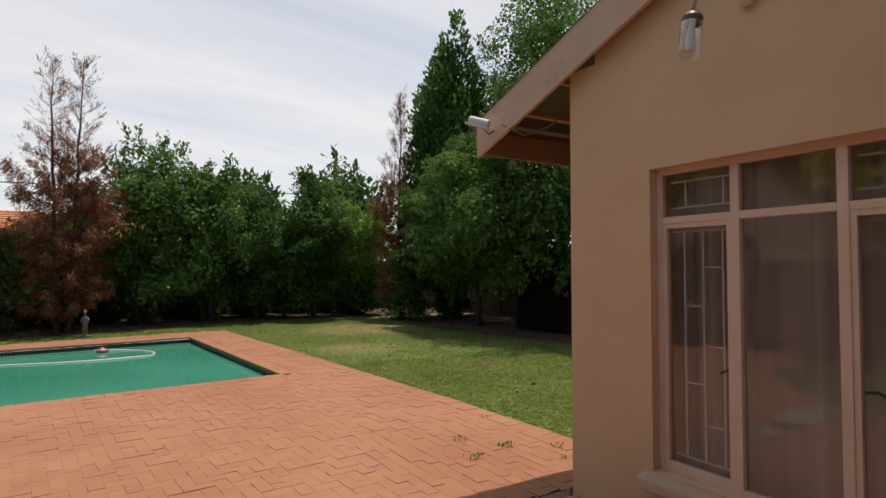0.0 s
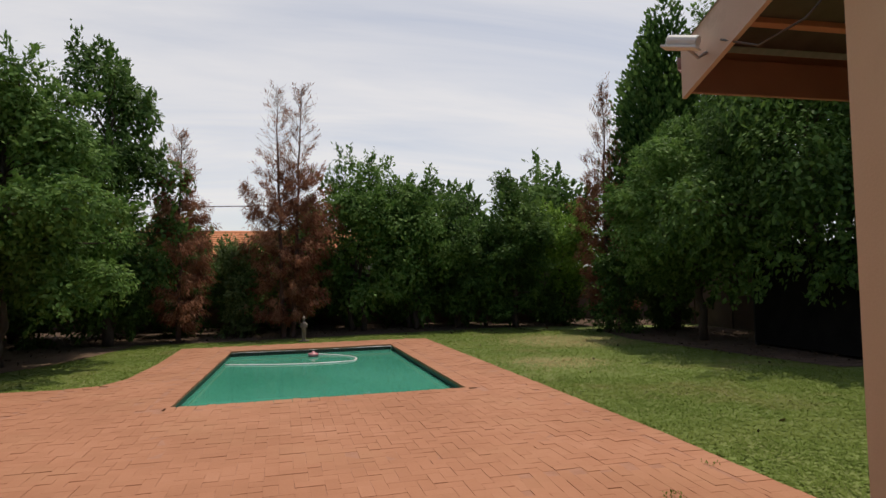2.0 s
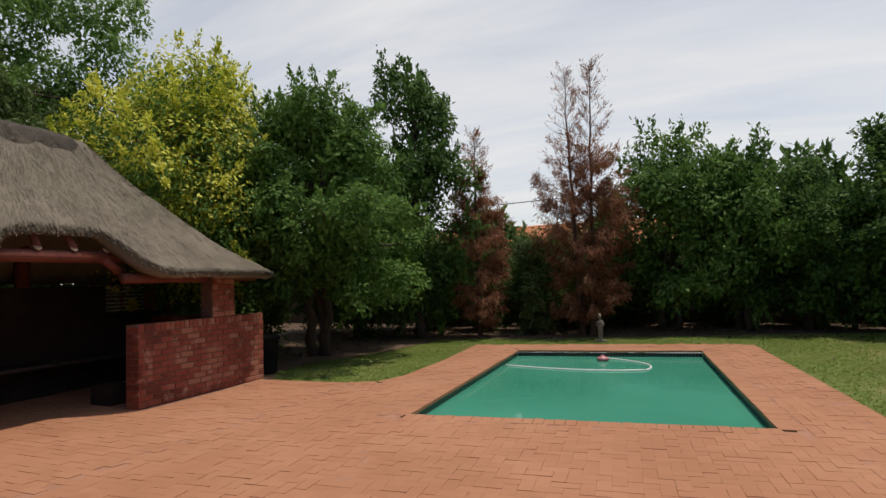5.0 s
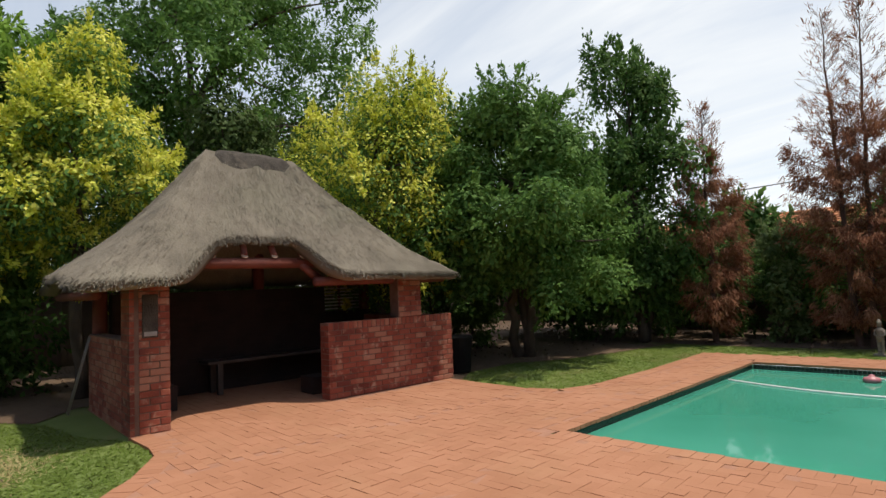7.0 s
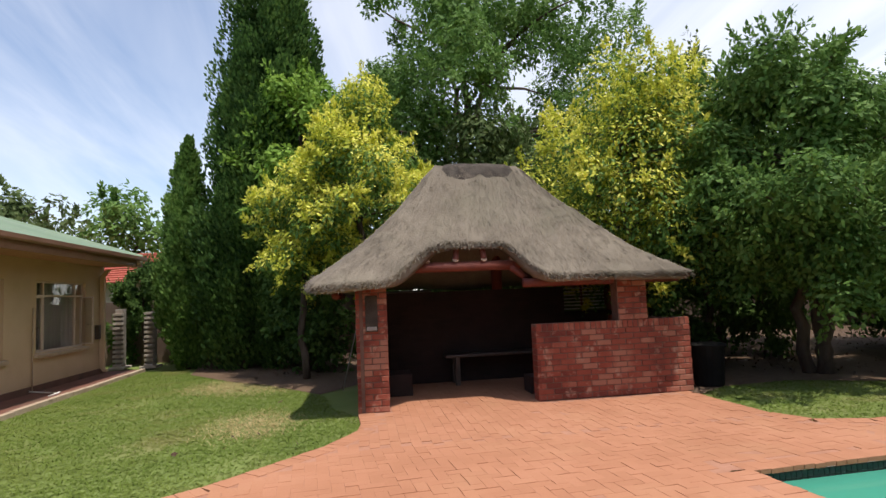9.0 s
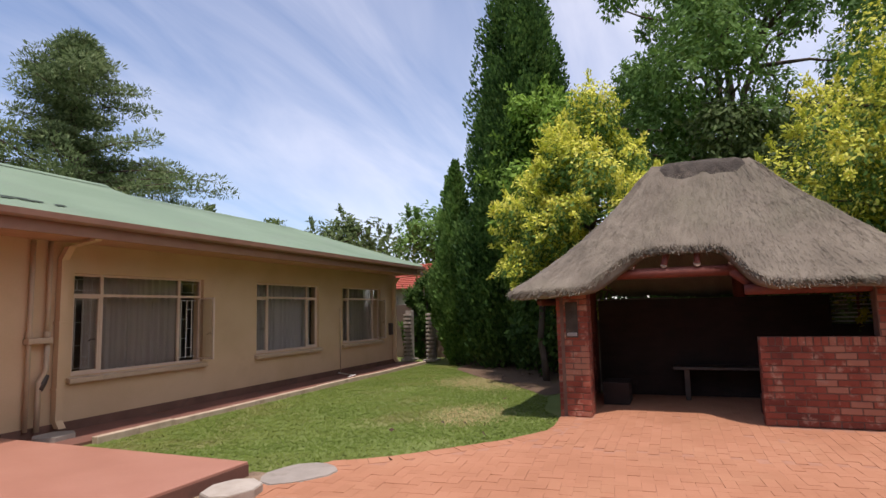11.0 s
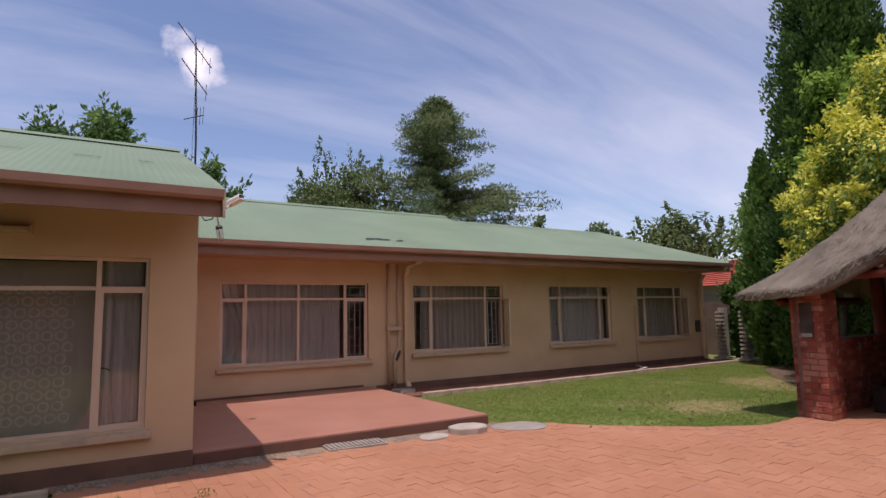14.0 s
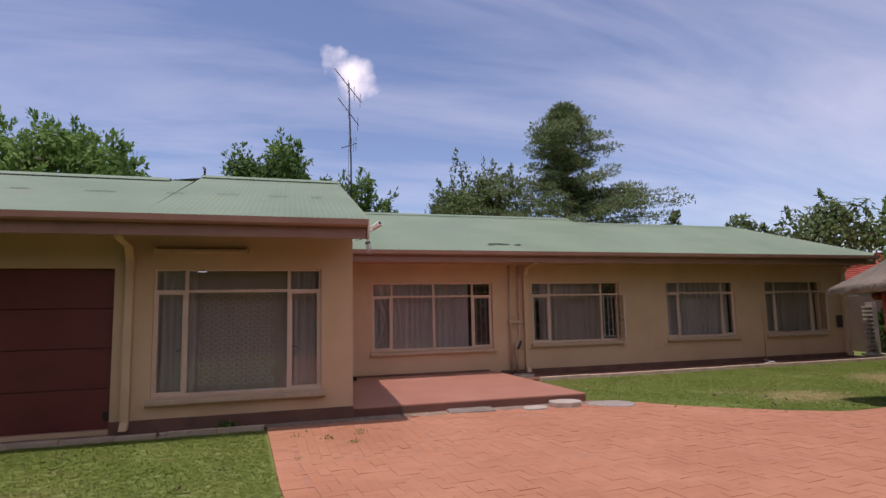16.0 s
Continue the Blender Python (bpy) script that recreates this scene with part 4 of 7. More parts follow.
o = LONG_OPEN
wall_window(0, "window_1", o[3], H_LONG, [-0.36, 0.59, 1.57], 1.88, "wide cream steel window with burglar bars above the stoep", bars=(0, 3))
wall_window(1, "window_2", o[2], H_LONG, [-3.81, -2.36], 1.88, "cream steel window with one casement standing open", bars=(0, 2), open_left=82)
wall_window(2, "window_3", o[1], H_LONG, [-7.53, -6.14], 1.89, "closed cream steel window with pale curtains", bars=())
wall_window(3, "window_4", o[0], H_LONG, [-10.66, -9.36], 1.89, "cream steel window with one casement standing open", bars=(), open_left=80)
wall_window(4, "window_5", WING_OPEN[0], H_WING, [3.93, 5.32], 1.88, "large cream steel window with patterned lace behind", bars=(0, 2))
ga = GABLE_OPEN[0]
window("window_6", pose(3.0, ga[0], ga[2], 0, 0, 90), ga[1] - ga[0], ga[3] - ga[2], [0.60, 1.10], 1.43, "cream steel gable window with burglar bars and drapes", bars=(0, 2))

# curtains hang a hand's breadth behind the glass
for o4, mats in ((LONG_OPEN[3], ((0.20, 0.98, M_CURTAIN, 16),)), (LONG_OPEN[2], ((0.15, 0.86, M_DRAPE, 11),)), (LONG_OPEN[1], ((0.02, 0.98, M_CURTAIN, 12),)), (LONG_OPEN[0], ((0.02, 0.98, M_DRAPE, 12),))):
    for a, b, mm, k in mats:
        w = o4[1] - o4[0]
        curtain(pose(o4[0] + w * a, H_LONG - 0.27, o4[2] - 0.15), w * (b - a), o4[3] - o4[2] + 0.25, mm, "pale voile curtain drawn behind the window" if mm is M_CURTAIN else "taupe lined curtain hanging behind the window", k, seed=int(a * 90) + k)
# the stoep window's tied-back side drapes
for a, w, s in ((-0.28, 0.45, 3), (1.15, 0.95, 5)):
    curtain(pose(a, H_LONG - 0.20, 0.52), w, 1.80, M_CURTAIN, "white side drape tied back beside the stoep window", 5, 0.03, 0.35, s)
wo5 = WING_OPEN[0]
for a, w, s in ((3.50, 0.38, 6), (5.20, 0.54, 7)):
    curtain(pose(a, H_WING - 0.26, wo5[2] - 0.2), w, 1.95, M_CURTAIN, "white net curtain hanging beside the lace panel", 5, 0.03, 0, s)


def lace_panel():
    """Net panel with rows of woven rings, built as rings on a thin cloth."""
    thing = empty("lace_curtain", pose(3.86, H_WING - 0.32, wo5[2] - 0.02), "grey lace curtain panel with rows of round motifs", "curtain")
    bm = bmesh.new()
    box(bm, 0, -0.004, 0, 1.42, 0.0, 1.75)
    part("net", bm, M_DRAPE, thing)
    v, f = [], []
    for i in range(9):
        for j in range(12):
            cx, cz = 0.32 + i * 0.118 + (0.059 if j % 2 else 0), 0.16 + j * 0.118
            if cx > 1.32:
                continue
            base = len(v)
            for k in range(14):
                a = 2 * math.pi * k / 14
                for r in (0.036, 0.052):
                    v.append((cx + r * math.cos(a), 0.006, cz + r * math.sin(a)))
            for k in range(14):
                k2 = (k + 1) % 14
                f.append((base + 2 * k, base + 2 * k + 1, base + 2 * k2 + 1, base + 2 * k2))
    p = mesh_part("motif", v, f, M_CURTAIN, thing, "woven rings")
    p["kind"] = "stuff"


lace_panel()
curtain(pose(3.25, ga[0] - 0.1, ga[2] - 0.1, 0, 0, 90), 1.85, 2.0, M_DRAPE, "taupe curtain behind the gable window", 6, 0.04, 0, 12)


def garage_door():
    a, b, c, d = WING_OPEN[1]
    thing = empty("garage_door", pose(a, H_WING - 0.12, c), "closed maroon sectional garage door", "garage door")
    w, h = b - a, d - c
    for i in range(4):
        bm = bmesh.new()
        box(bm, 0.004, -0.04, i * h / 4 + 0.005, w - 0.004, 0.0, (i + 1) * h / 4 - 0.005, 0.008)
        box(bm, 0.02, 0.0, i * h / 4 + 0.07, w - 0.02, 0.006, (i + 1) * h / 4 - 0.07, 0.002)
        part("panel", bm, M_DOOR, thing)
    one_box("backing", 0.0, -0.06, 0.0, w, -0.045, h, M_DOOR, thing)
    bm = bmesh.new()
    box(bm, 0.02, 0.002, 0.12, 0.10, 0.02, 0.24, 0.004)
    part("lock_plate", bm, M_DARKMETAL, thing, "dark lock plate near the foot")


garage_door()


# ---- hut ----
HX, HY0, HY1, HXB = -4.60, 5.37, 10.31, -7.15
hut = empty("thatched_hut", pose(HX, HY0, 0), "open brick braai hut with a grey thatched roof", "hut")


def brick_mesh(l, w, h):
    """A brick with worn arrises."""
    bm = bmesh.new()
    box(bm, -l / 2, -w / 2, -h / 2, l / 2, w / 2, h / 2, 0.0)
    es = [e for e in bm.edges]
    bmesh.ops.bevel(bm, geom=es, offset=0.005, segments=1, affect="EDGES")
    me = bpy.data.meshes.new("brick")
    bm.to_mesh(me)
    bm.free()
    me.materials.append(M_BRICK)
    return me


B_L, B_W, B_H, JOINT = 0.215, 0.106, 0.070, 0.012
BRICK = brick_mesh(B_L, B_W, B_H)
HALF = brick_mesh(B_W, B_W, B_H)
SOLDIER = brick_mesh(B_H, B_W, 0.105)
rnd = random.Random(9)


def brick_at(me, owner, x, y, z, rz=0.0):
    ob = new("brick", me)
    ob.parent = owner
    ob.matrix_basis = pose(x + rnd.uniform(-0.002, 0.002), y + 0.009 + rnd.uniform(-0.002, 0.002), z, rnd.uniform(-0.6, 0.6), rnd.uniform(-0.6, 0.6), rz + rnd.uniform(-0.5, 0.5))
    return ob


def brick_face(owner, length, courses, z0=0.0, singles=True, cap=False):
    """Lays a running-bond face in local x from 0 to length; its outside is at y 0. Returns the top."""
    step, rise = B_L + JOINT, B_H + JOINT
    for c in range(courses):
        z = z0 + c * rise + rise / 2
        x = 0.0
        first = c % 2
        while x < length - 0.05:
            l = B_W if (first and x == 0.0) else B_L
            if x + l > length:
                l = B_W if length - x >= B_W * 0.9 else 0
            if l == 0:
                break
            brick_at(BRICK if l == B_L else HALF, owner, x + l / 2, -B_W / 2, z)
            x += l + JOINT
            if first and x < B_L:
                first = 0
    top = z0 + courses * rise
    if cap:
        x = 0.0
        while x + B_H <= length + 0.01:
            brick_at(SOLDIER, owner, x + B_H / 2, -B_W / 2, top + 0.055)
            x += B_H + JOINT
        top += 0.112
    return top


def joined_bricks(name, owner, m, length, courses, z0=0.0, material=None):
    """The same bond joined into one mesh, for faces that lie in the shade; the default colour holds that shade."""
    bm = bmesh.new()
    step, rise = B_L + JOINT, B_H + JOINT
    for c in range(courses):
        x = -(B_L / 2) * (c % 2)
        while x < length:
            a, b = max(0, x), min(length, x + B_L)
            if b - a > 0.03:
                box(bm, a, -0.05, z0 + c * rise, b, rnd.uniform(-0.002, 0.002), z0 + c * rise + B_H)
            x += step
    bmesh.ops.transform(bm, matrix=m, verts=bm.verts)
    p = part(name, bm, material or M_SHADEBRICK, owner)
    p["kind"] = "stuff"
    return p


# Hut parts are in the hut's own frame: x towards the paving, y along the front. The front walls face +x.


def front_wall(name, y_high, length, courses, thick, cap, label=""):
    """A piece of front wall; local x runs towards -y as seen from outside, its outside faces +x."""
    w = part(name, wall_mesh(length, 0.0, courses * (B_H + JOINT) + (0.112 if cap else 0) - 0.008, thick - 0.012, []), M_MORTAR, hut, label)
    w.matrix_basis = pose(-0.008, y_high, 0, 0, 0, -90)
    brick_face(w, length, courses, 0.0, True, cap)
    return w


def side_bricks(owner, x_local, thick, courses, flip):
    """Brick ends and stretchers up the side of a pier."""
    rise = B_H + JOINT
    for c in range(courses):
        z = c * rise + rise / 2
        ob = new("brick", BRICK)
        ob.parent = owner
        y = -(B_L / 2) - (0.11 if c % 2 else 0.0)
        ob.matrix_basis = pose(x_local, y - 0.003, z, 0, 0, 90)


COURSES = 13
par = front_wall("parapet_wall", HY1 - HY0, 2.38, 12, 0.23, True, "low face brick parapet with a soldier course on top")
col = front_wall("column", 0.43, 0.43, 23, 0.40, False, "square face brick column")
pier = front_wall("pier", 4.29, 0.46, 10, 0.23, False, "short brick pier standing on the parapet")
pier.location.z = 12 * (B_H + JOINT) + 0.112
# column side facing the inside of the opening and the outside
joined_bricks("side_bricks", hut, pose(-0.40, 0.432, 0), 0.40, 23, material=M_BRICK)
joined_bricks("side_bricks", hut, pose(0.0, -0.002, 0, 0, 0, 180), 0.40, 23, material=M_BRICK)
joined_bricks("side_bricks", hut, pose(0.0, HY1 - HY0 - 2.382, 0, 0, 0, 180), 0.23, 13, material=M_BRICK)
joined_bricks("side_bricks", hut, pose(-0.23, HY1 - HY0 + 0.002, 0, 0, 0, 0), 0.23, 13, material=M_BRICK)


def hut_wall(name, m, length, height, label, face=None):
    w = part(name, wall_mesh(length, 0.0, height, 0.20, []), M_MORTAR if face else M_SHADEBRICK, hut, label)
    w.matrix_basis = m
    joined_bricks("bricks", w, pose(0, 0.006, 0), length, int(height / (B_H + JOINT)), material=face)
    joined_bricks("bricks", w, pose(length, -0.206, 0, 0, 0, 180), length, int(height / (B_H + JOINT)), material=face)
    return w


depth = HX - HXB
hut_wall("side_wall", pose(-0.42, 0.02, 0, 0, 0, 180), 2.0, 1.07, "low brick side wall", M_BRICK)
hut_wall("side_wall", pose(-depth, HY1 - HY0 - 0.02, 0), depth - 0.24, 1.07, "low brick side wall", M_BRICK)
hut_wall("back_wall", pose(-depth, 0.3, 0, 0, 0, 90), 3.55, 1.63, "brick back wall of the hut, its shade in the colour")
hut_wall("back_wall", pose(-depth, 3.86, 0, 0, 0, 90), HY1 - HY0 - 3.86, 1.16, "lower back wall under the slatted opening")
# corner posts
for x, y in ((-depth + 0.1, 0.16), (-depth + 0.1, 4.8), (-depth + 0.1, 2.6)):
    tube("post", [(x, y, 0), (x, y, 2.3)], 0.10, M_POLE, hut, 10)


# thatch
EAVE = (-7.55 - HX, 4.66 - HY0, -4.20 - HX, 10.35 - HY0)
RZ, EZ = 3.76, 1.80
RID = (-6.05 - HX, 6.75 - HY0, 8.16 - HY0)


def thatch_point(u, v, lift=0.0):
    """u 0..1 round the eave from the front's low-y corner, v 0..1 from eave to ridge."""
    x0, y0, x1, y1 = EAVE
    per = [(x1, y0), (x1, y1), (x0, y1), (x0, y0)]
    lens = [y1 - y0, x1 - x0, y1 - y0, x1 - x0]
    s = (u % 1.0) * sum(lens)
    for k in range(4):
        if s <= lens[k] or k == 3:
            t = s / lens[k]
            a, b = per[k], per[(k + 1) % 4]
            ex, ey = a[0] + (b[0] - a[0]) * t, a[1] + (b[1] - a[1]) * t
            break
        s -= lens[k]
    # rounded corners
    cx, cy = (x0 + x1) / 2, (y0 + y1) / 2
    nx, ny = (ex - cx) / ((x1 - x0) / 2), (ey - cy) / ((y1 - y0) / 2)
    corner = max(0.0, abs(nx) + abs(ny) - 1.55) / 0.45
    ex, ey = cx + (ex - cx) * (1 - 0.055 * corner ** 2), cy + (ey - cy) * (1 - 0.045 * corner ** 2)
    ry = min(max(ey * 1.0, RID[1]), RID[2])
    ty = (ey - y0) / (y1 - y0)
    ry = RID[1] + (RID[2] - RID[1]) * min(1, max(0, (ty - 0.12) / 0.76))
    rx = RID[0]
    # arch over the entrance on the front
    v0 = 0.0
    if k == 0:
        yy = ey
        up = 1 / (1 + math.exp(-(yy - 0.60) / 0.075)) * (1 / (1 + math.exp((yy - 2.50) / 0.085)))
        v0 = 0.36 * up
    if k == 3:
        yy = (ex - x0) / (x1 - x0)
        v0 = 0.09 * min(1.0, max(0.0, (0.93 - yy) / 0.2))
    w = v0 + (1 - v0) * v
    prof = 0.52 * w + 0.48 * w ** 1.9
    bulge = 0.05 * math.sin(math.pi * w)
    x, y = ex + (rx - ex) * w, ey + (ry - ey) * w
    z = EZ + (RZ - EZ) * prof + bulge - 0.05 * (1 - w) * corner
    n = noise.noise((x * 1.3, y * 1.3, z * 1.3)) * 0.05 + noise.noise((x * 5, y * 5, z * 5)) * 0.014
    return Vector((x, y, z + n + lift)), w


def thatch():
    nu, nv = 260, 34
    v, f = [], []
    for j in range(nv + 1):
        for i in range(nu):
            v.append(tuple(thatch_point(i / nu, j / nv)[0]))
    for j in range(nv):
        for i in range(nu):
            f.append((j * nu + i, j * nu + (i + 1) % nu, (j + 1) * nu + (i + 1) % nu, (j + 1) * nu + i))
    # rounded thick eave and underside
    base = len(v)
    for q, (inn, down) in enumerate(((0.005, -0.045), (0.03, -0.085), (0.09, -0.105), (0.20, -0.105))):
        for i in range(nu):
            p, _ = thatch_point(i / nu, 0)
            c = Vector((RID[0], (RID[1] + RID[2]) / 2, 0))
            d = (c - p)
            d.z = 0
            d.normalize()
            w = noise.noise((p.x * 6, p.y * 6, q)) * 0.02
            v.append((p.x + d.x * inn, p.y + d.y * inn, p.z + down + w))
    for q in range(4):
        o1 = base + q * nu
        o0 = 0 if q == 0 else base + (q - 1) * nu
        for i in range(nu):
            f.append((o0 + (i + 1) % nu, o0 + i, o1 + i, o1 + (i + 1) % nu))
    under = len(v)
    for j in range(1, 13):
        for i in range(nu):
            p, _ = thatch_point(i / nu, 0.07 + 0.93 * j / 12)
            v.append((p.x, p.y, p.z - 0.17))
    o0 = base + 3 * nu
    for j in range(12):
        o1 = under + j * nu
        for i in range(nu):
            f.append((o0 + (i + 1) % nu, o0 + i, o1 + i, o1 + (i + 1) % nu))
        o0 = o1
    mesh_part("thatch_roof", v, f, M_THATCH, hut, "weathered grey thatch with an arched eave", smooth=True)
    # straw ends: short stalks lying on the slope and bristling at the eave
    r = np.random.RandomState(5)
    quads = []
    for k in range(30000):
        u = r.rand()
        edge = k < 13000
        vv = r.rand() * (0.03 if edge else 0.97)
        p, w = thatch_point(u, vv)
        p2, _ = thatch_point(u, min(1, vv + 0.05))
        d = (p - p2).normalized()
        if edge:
            p.z -= r.rand() * 0.09
            d = (d + Vector((r.randn() * 0.25, r.randn() * 0.25, r.randn() * 0.25))).normalized()
        else:
            d = (d + Vector((r.randn() * 0.12, r.randn() * 0.12, 0.03 + r.randn() * 0.05))).normalized()
        s = d.cross(Vector((0.2, 0.1, 1))).normalized() * (0.004 if edge else 0.0022)
        l = r.uniform(0.03, 0.08) if edge else r.uniform(0.05, 0.12)
        lift = Vector((0, 0, 0.006))
        quads.append([p - s + lift, p + s + lift, p + s + d * l + lift, p - s + d * l + lift])
    q = quads_part("straw", np.array([[tuple(c) for c in q] for q in quads]), M_THATCH, hut, "loose straw ends")
    q["kind"] = "stuff"
    # cement ridge
    bm = bmesh.new()
    n = 26
    prof = [(-0.25, -0.44), (-0.17, -0.28), (-0.09, -0.10), (0, 0.0), (0.09, -0.10), (0.17, -0.28), (0.25, -0.44)]
    rows = []
    for i in range(n + 1):
        y = RID[1] - 0.12 + (RID[2] - RID[1] + 0.24) * i / n
        dz = -0.16 * max(0, abs(2 * i / n - 1) - 0.6) / 0.4 + noise.noise((0, y * 3, 7)) * 0.02
        # ragged lower edge where the cement has run down the straw
        lip = 0.75 + 0.5 * noise.noise((3, y * 4, 1)) + 0.25 * noise.noise((3, y * 13, 5))
        end = 1 - 0.55 * max(0, abs(2 * i / n - 1) - 0.8) / 0.2
        rows.append([bm.verts.new((RID[0] + a * lip * end, y, RZ + b * lip * end + 0.035 + dz)) for a, b in prof])
    for a, b in zip(rows, rows[1:]):
        for i in range(6):
            bm.faces.new((a[i], a[i + 1], b[i + 1], b[i]))
    part("ridge_cap", bm, M_RIDGE, hut, "dark cement ridge", smooth=True)


thatch()
# timber ring beam over the entrance with pole ends above it
tube("beam", [(-0.35, 0.05, 1.98), (-0.35, 2.75, 1.98)], 0.075, M_POLE, hut, 10, "dark red timber beam over the entrance")
tube("beam", [(-0.15, 2.45, 1.70), (-0.15, 4.9, 1.70)], 0.07, M_POLE, hut, 10)
tube("brace", [(-0.35, 2.25, 2.02), (-0.28, 2.62, 1.72)], 0.06, M_POLE, hut, 8)
for i in range(5):
    y = 0.62 + i * 0.43
    t = tube("rafter_pole", [(-0.30, y, 2.08), (-1.30, y * 0.6 + 0.85, 3.10)], 0.045, M_POLE, hut, 8)
    bm = bmesh.new()
    lathe(bm, [(0.048, 0), (0.045, 0.012)], 10, Matrix.Translation((-0.30, y, 2.08)) @ pose(0, 0, 0, 0, 60, 0))
    part("pole_end", bm, M_POLE_END, hut, "pale sawn pole end")
# side eave boards
tube("beam", [(-0.25, -0.28, 1.62), (-2.9, -0.28, 1.62)], 0.06, M_POLE, hut, 8)
# inside: brick floor, seat, shelf plank, trestle, louvred panel
fl = one_box("hut_floor", HXB, HY0 + 0.02, -0.05, HX - 0.0, HY1 - 0.02, -0.012, M_SAND)
tagged(fl, "paved floor inside the hut", "floor", kind="structure")
# seats take the brick whose colour already carries the inner shade
one_box("brick_seat", -1.75, 0.46, 0.0, -1.15, 0.85, 0.34, M_SHADEBRICK, hut, 0.01)
one_box("brick_seat", -1.0, 2.62, 0.0, -0.6, 2.95, 0.26, M_SHADEBRICK, hut, 0.01)
# The bench's very dark finish paints in the hut's shade.
table = empty("bench", pose(HX - 2.05, HY0 + 1.5, 0), "long dark timber bench inside the hut, shade in its colour", "bench")
one_box("seat", -0.22, 0, 0.48, 0.22, 2.9, 0.525, M_BULBCAP, table, 0.006)
for x in (-0.16, 0.16):
    for y in (0.2, 2.7):
        one_box("leg", x - 0.04, y - 0.04, 0, x + 0.04, y + 0.04, 0.48, M_BULBCAP, table, 0.004)
louvre = empty("louvre_panel", pose(HXB + 0.06, HY0 + 4.25, 1.16, 0, 0, 90), "pale slatted blind in the hut's back opening", "blind")
for i in range(7):
    bm = bmesh.new()
    box(bm, -0.5, -0.02, 0, 0.5, 0.02, 0.010, 0.0, pose(0, 0, 0.04 + i * 0.065, 25))
    part("slat", bm, M_WHITE, louvre)
for x in (-0.515, 0.0, 0.515):
    one_box("frame", x - 0.015, -0.02, 0, x + 0.015, 0.02, 0.58, M_POLE, louvre)
# mirror-like plaque on the column
plaque = empty("wall_plaque", pose(HX + 0.002, HY0 + 0.215, 1.10), "tall grey slate plaque fixed to the column", "plaque")
bm = bmesh.new()
box(bm, 0.002, -0.085, 0.0, 0.022, 0.085, 0.50, 0.006)
part("plate", bm, M_RIDGE, plaque)
bm = bmesh.new()
box(bm, 0.022, -0.07, 0.02, 0.03, 0.07, 0.07, 0.003)
part("lip", bm, M_GREYMETAL, plaque)
# leaning rods by the side wall
for i in range(2):
    tagged(tube("garden_rod", [(HX - 2.15 - i * 0.12, HY0 - 0.28, 0.0), (HX - 2.1 - i * 0.1, HY0 - 0.02, 1.05)], 0.010, M_CONC, sides=6), "thin pale rod leaning on the hut's side wall", "rod")
# dark bin beside the parapet
bin_ = empty("wheelie_bin", pose(-5.05, 10.85, -0.02), "dark plastic bin standing beside the hut", "bin")
bm = bmesh.new()
lathe(bm, [(0.20, 0), (0.22, 0.03), (0.26, 0.60), (0.275, 0.62)], 20)
part("body", bm, M_BLACK, bin_)
bm = bmesh.new()
lathe(bm, [(0.285, 0.60), (0.29, 0.64), (0.24, 0.665), (0.05, 0.675)], 20)
part("lid", bm, M_BLACK, bin_)


# ---- fixtures on the house ----
def wall_lamp():
    thing = empty("wall_lamp", pose(2.985, 1.74, 2.945), "glass jar lamp on a bent bracket on the gable", "lamp")
    tube("bracket", [(0.0, 0, 0.02), (-0.10, 0.0, 0.06), (-0.28, 0.0, 0.05), (-0.40, 0.01, -0.03), (-0.42, 0.015, -0.15)], 0.010, M_BARGE, thing, 8)
    bm = bmesh.new()
    lathe(bm, [(0.05, 0), (0.05, 0.02), (0.02, 0.03)], 14, pose(0.0, 0, 0.02, 0, -90, 0))
    part("rose", bm, M_BARGE, thing)
    tilt = pose(-0.42, 0.015, -0.15, 0, 10, 0)
    bm = bmesh.new()
    lathe(bm, [(0.046, -0.055), (0.047, -0.03), (0.036, -0.012), (0.015, 0.0)], 16, tilt)
    part("cap", bm, M_BULBCAP, thing, "dark metal cap")
    bm = bmesh.new()
    lathe(bm, [(0.015, -0.235), (0.038, -0.225), (0.047, -0.19), (0.050, -0.06), (0.046, -0.06), (0.043, -0.185), (0.034, -0.217), (0.013, -0.227)], 18, tilt)
    p = part("glass", bm, M_BULB, thing, "clear glass jar", smooth=True)
    p.visible_shadow = False
    bm = bmesh.new()
    lathe(bm, [(0.02, -0.19), (0.022, -0.13), (0.014, -0.08), (0.014, -0.05)], 10, tilt)
    part("bulb", bm, M_WHITE, thing, "white spiral bulb")


wall_lamp()


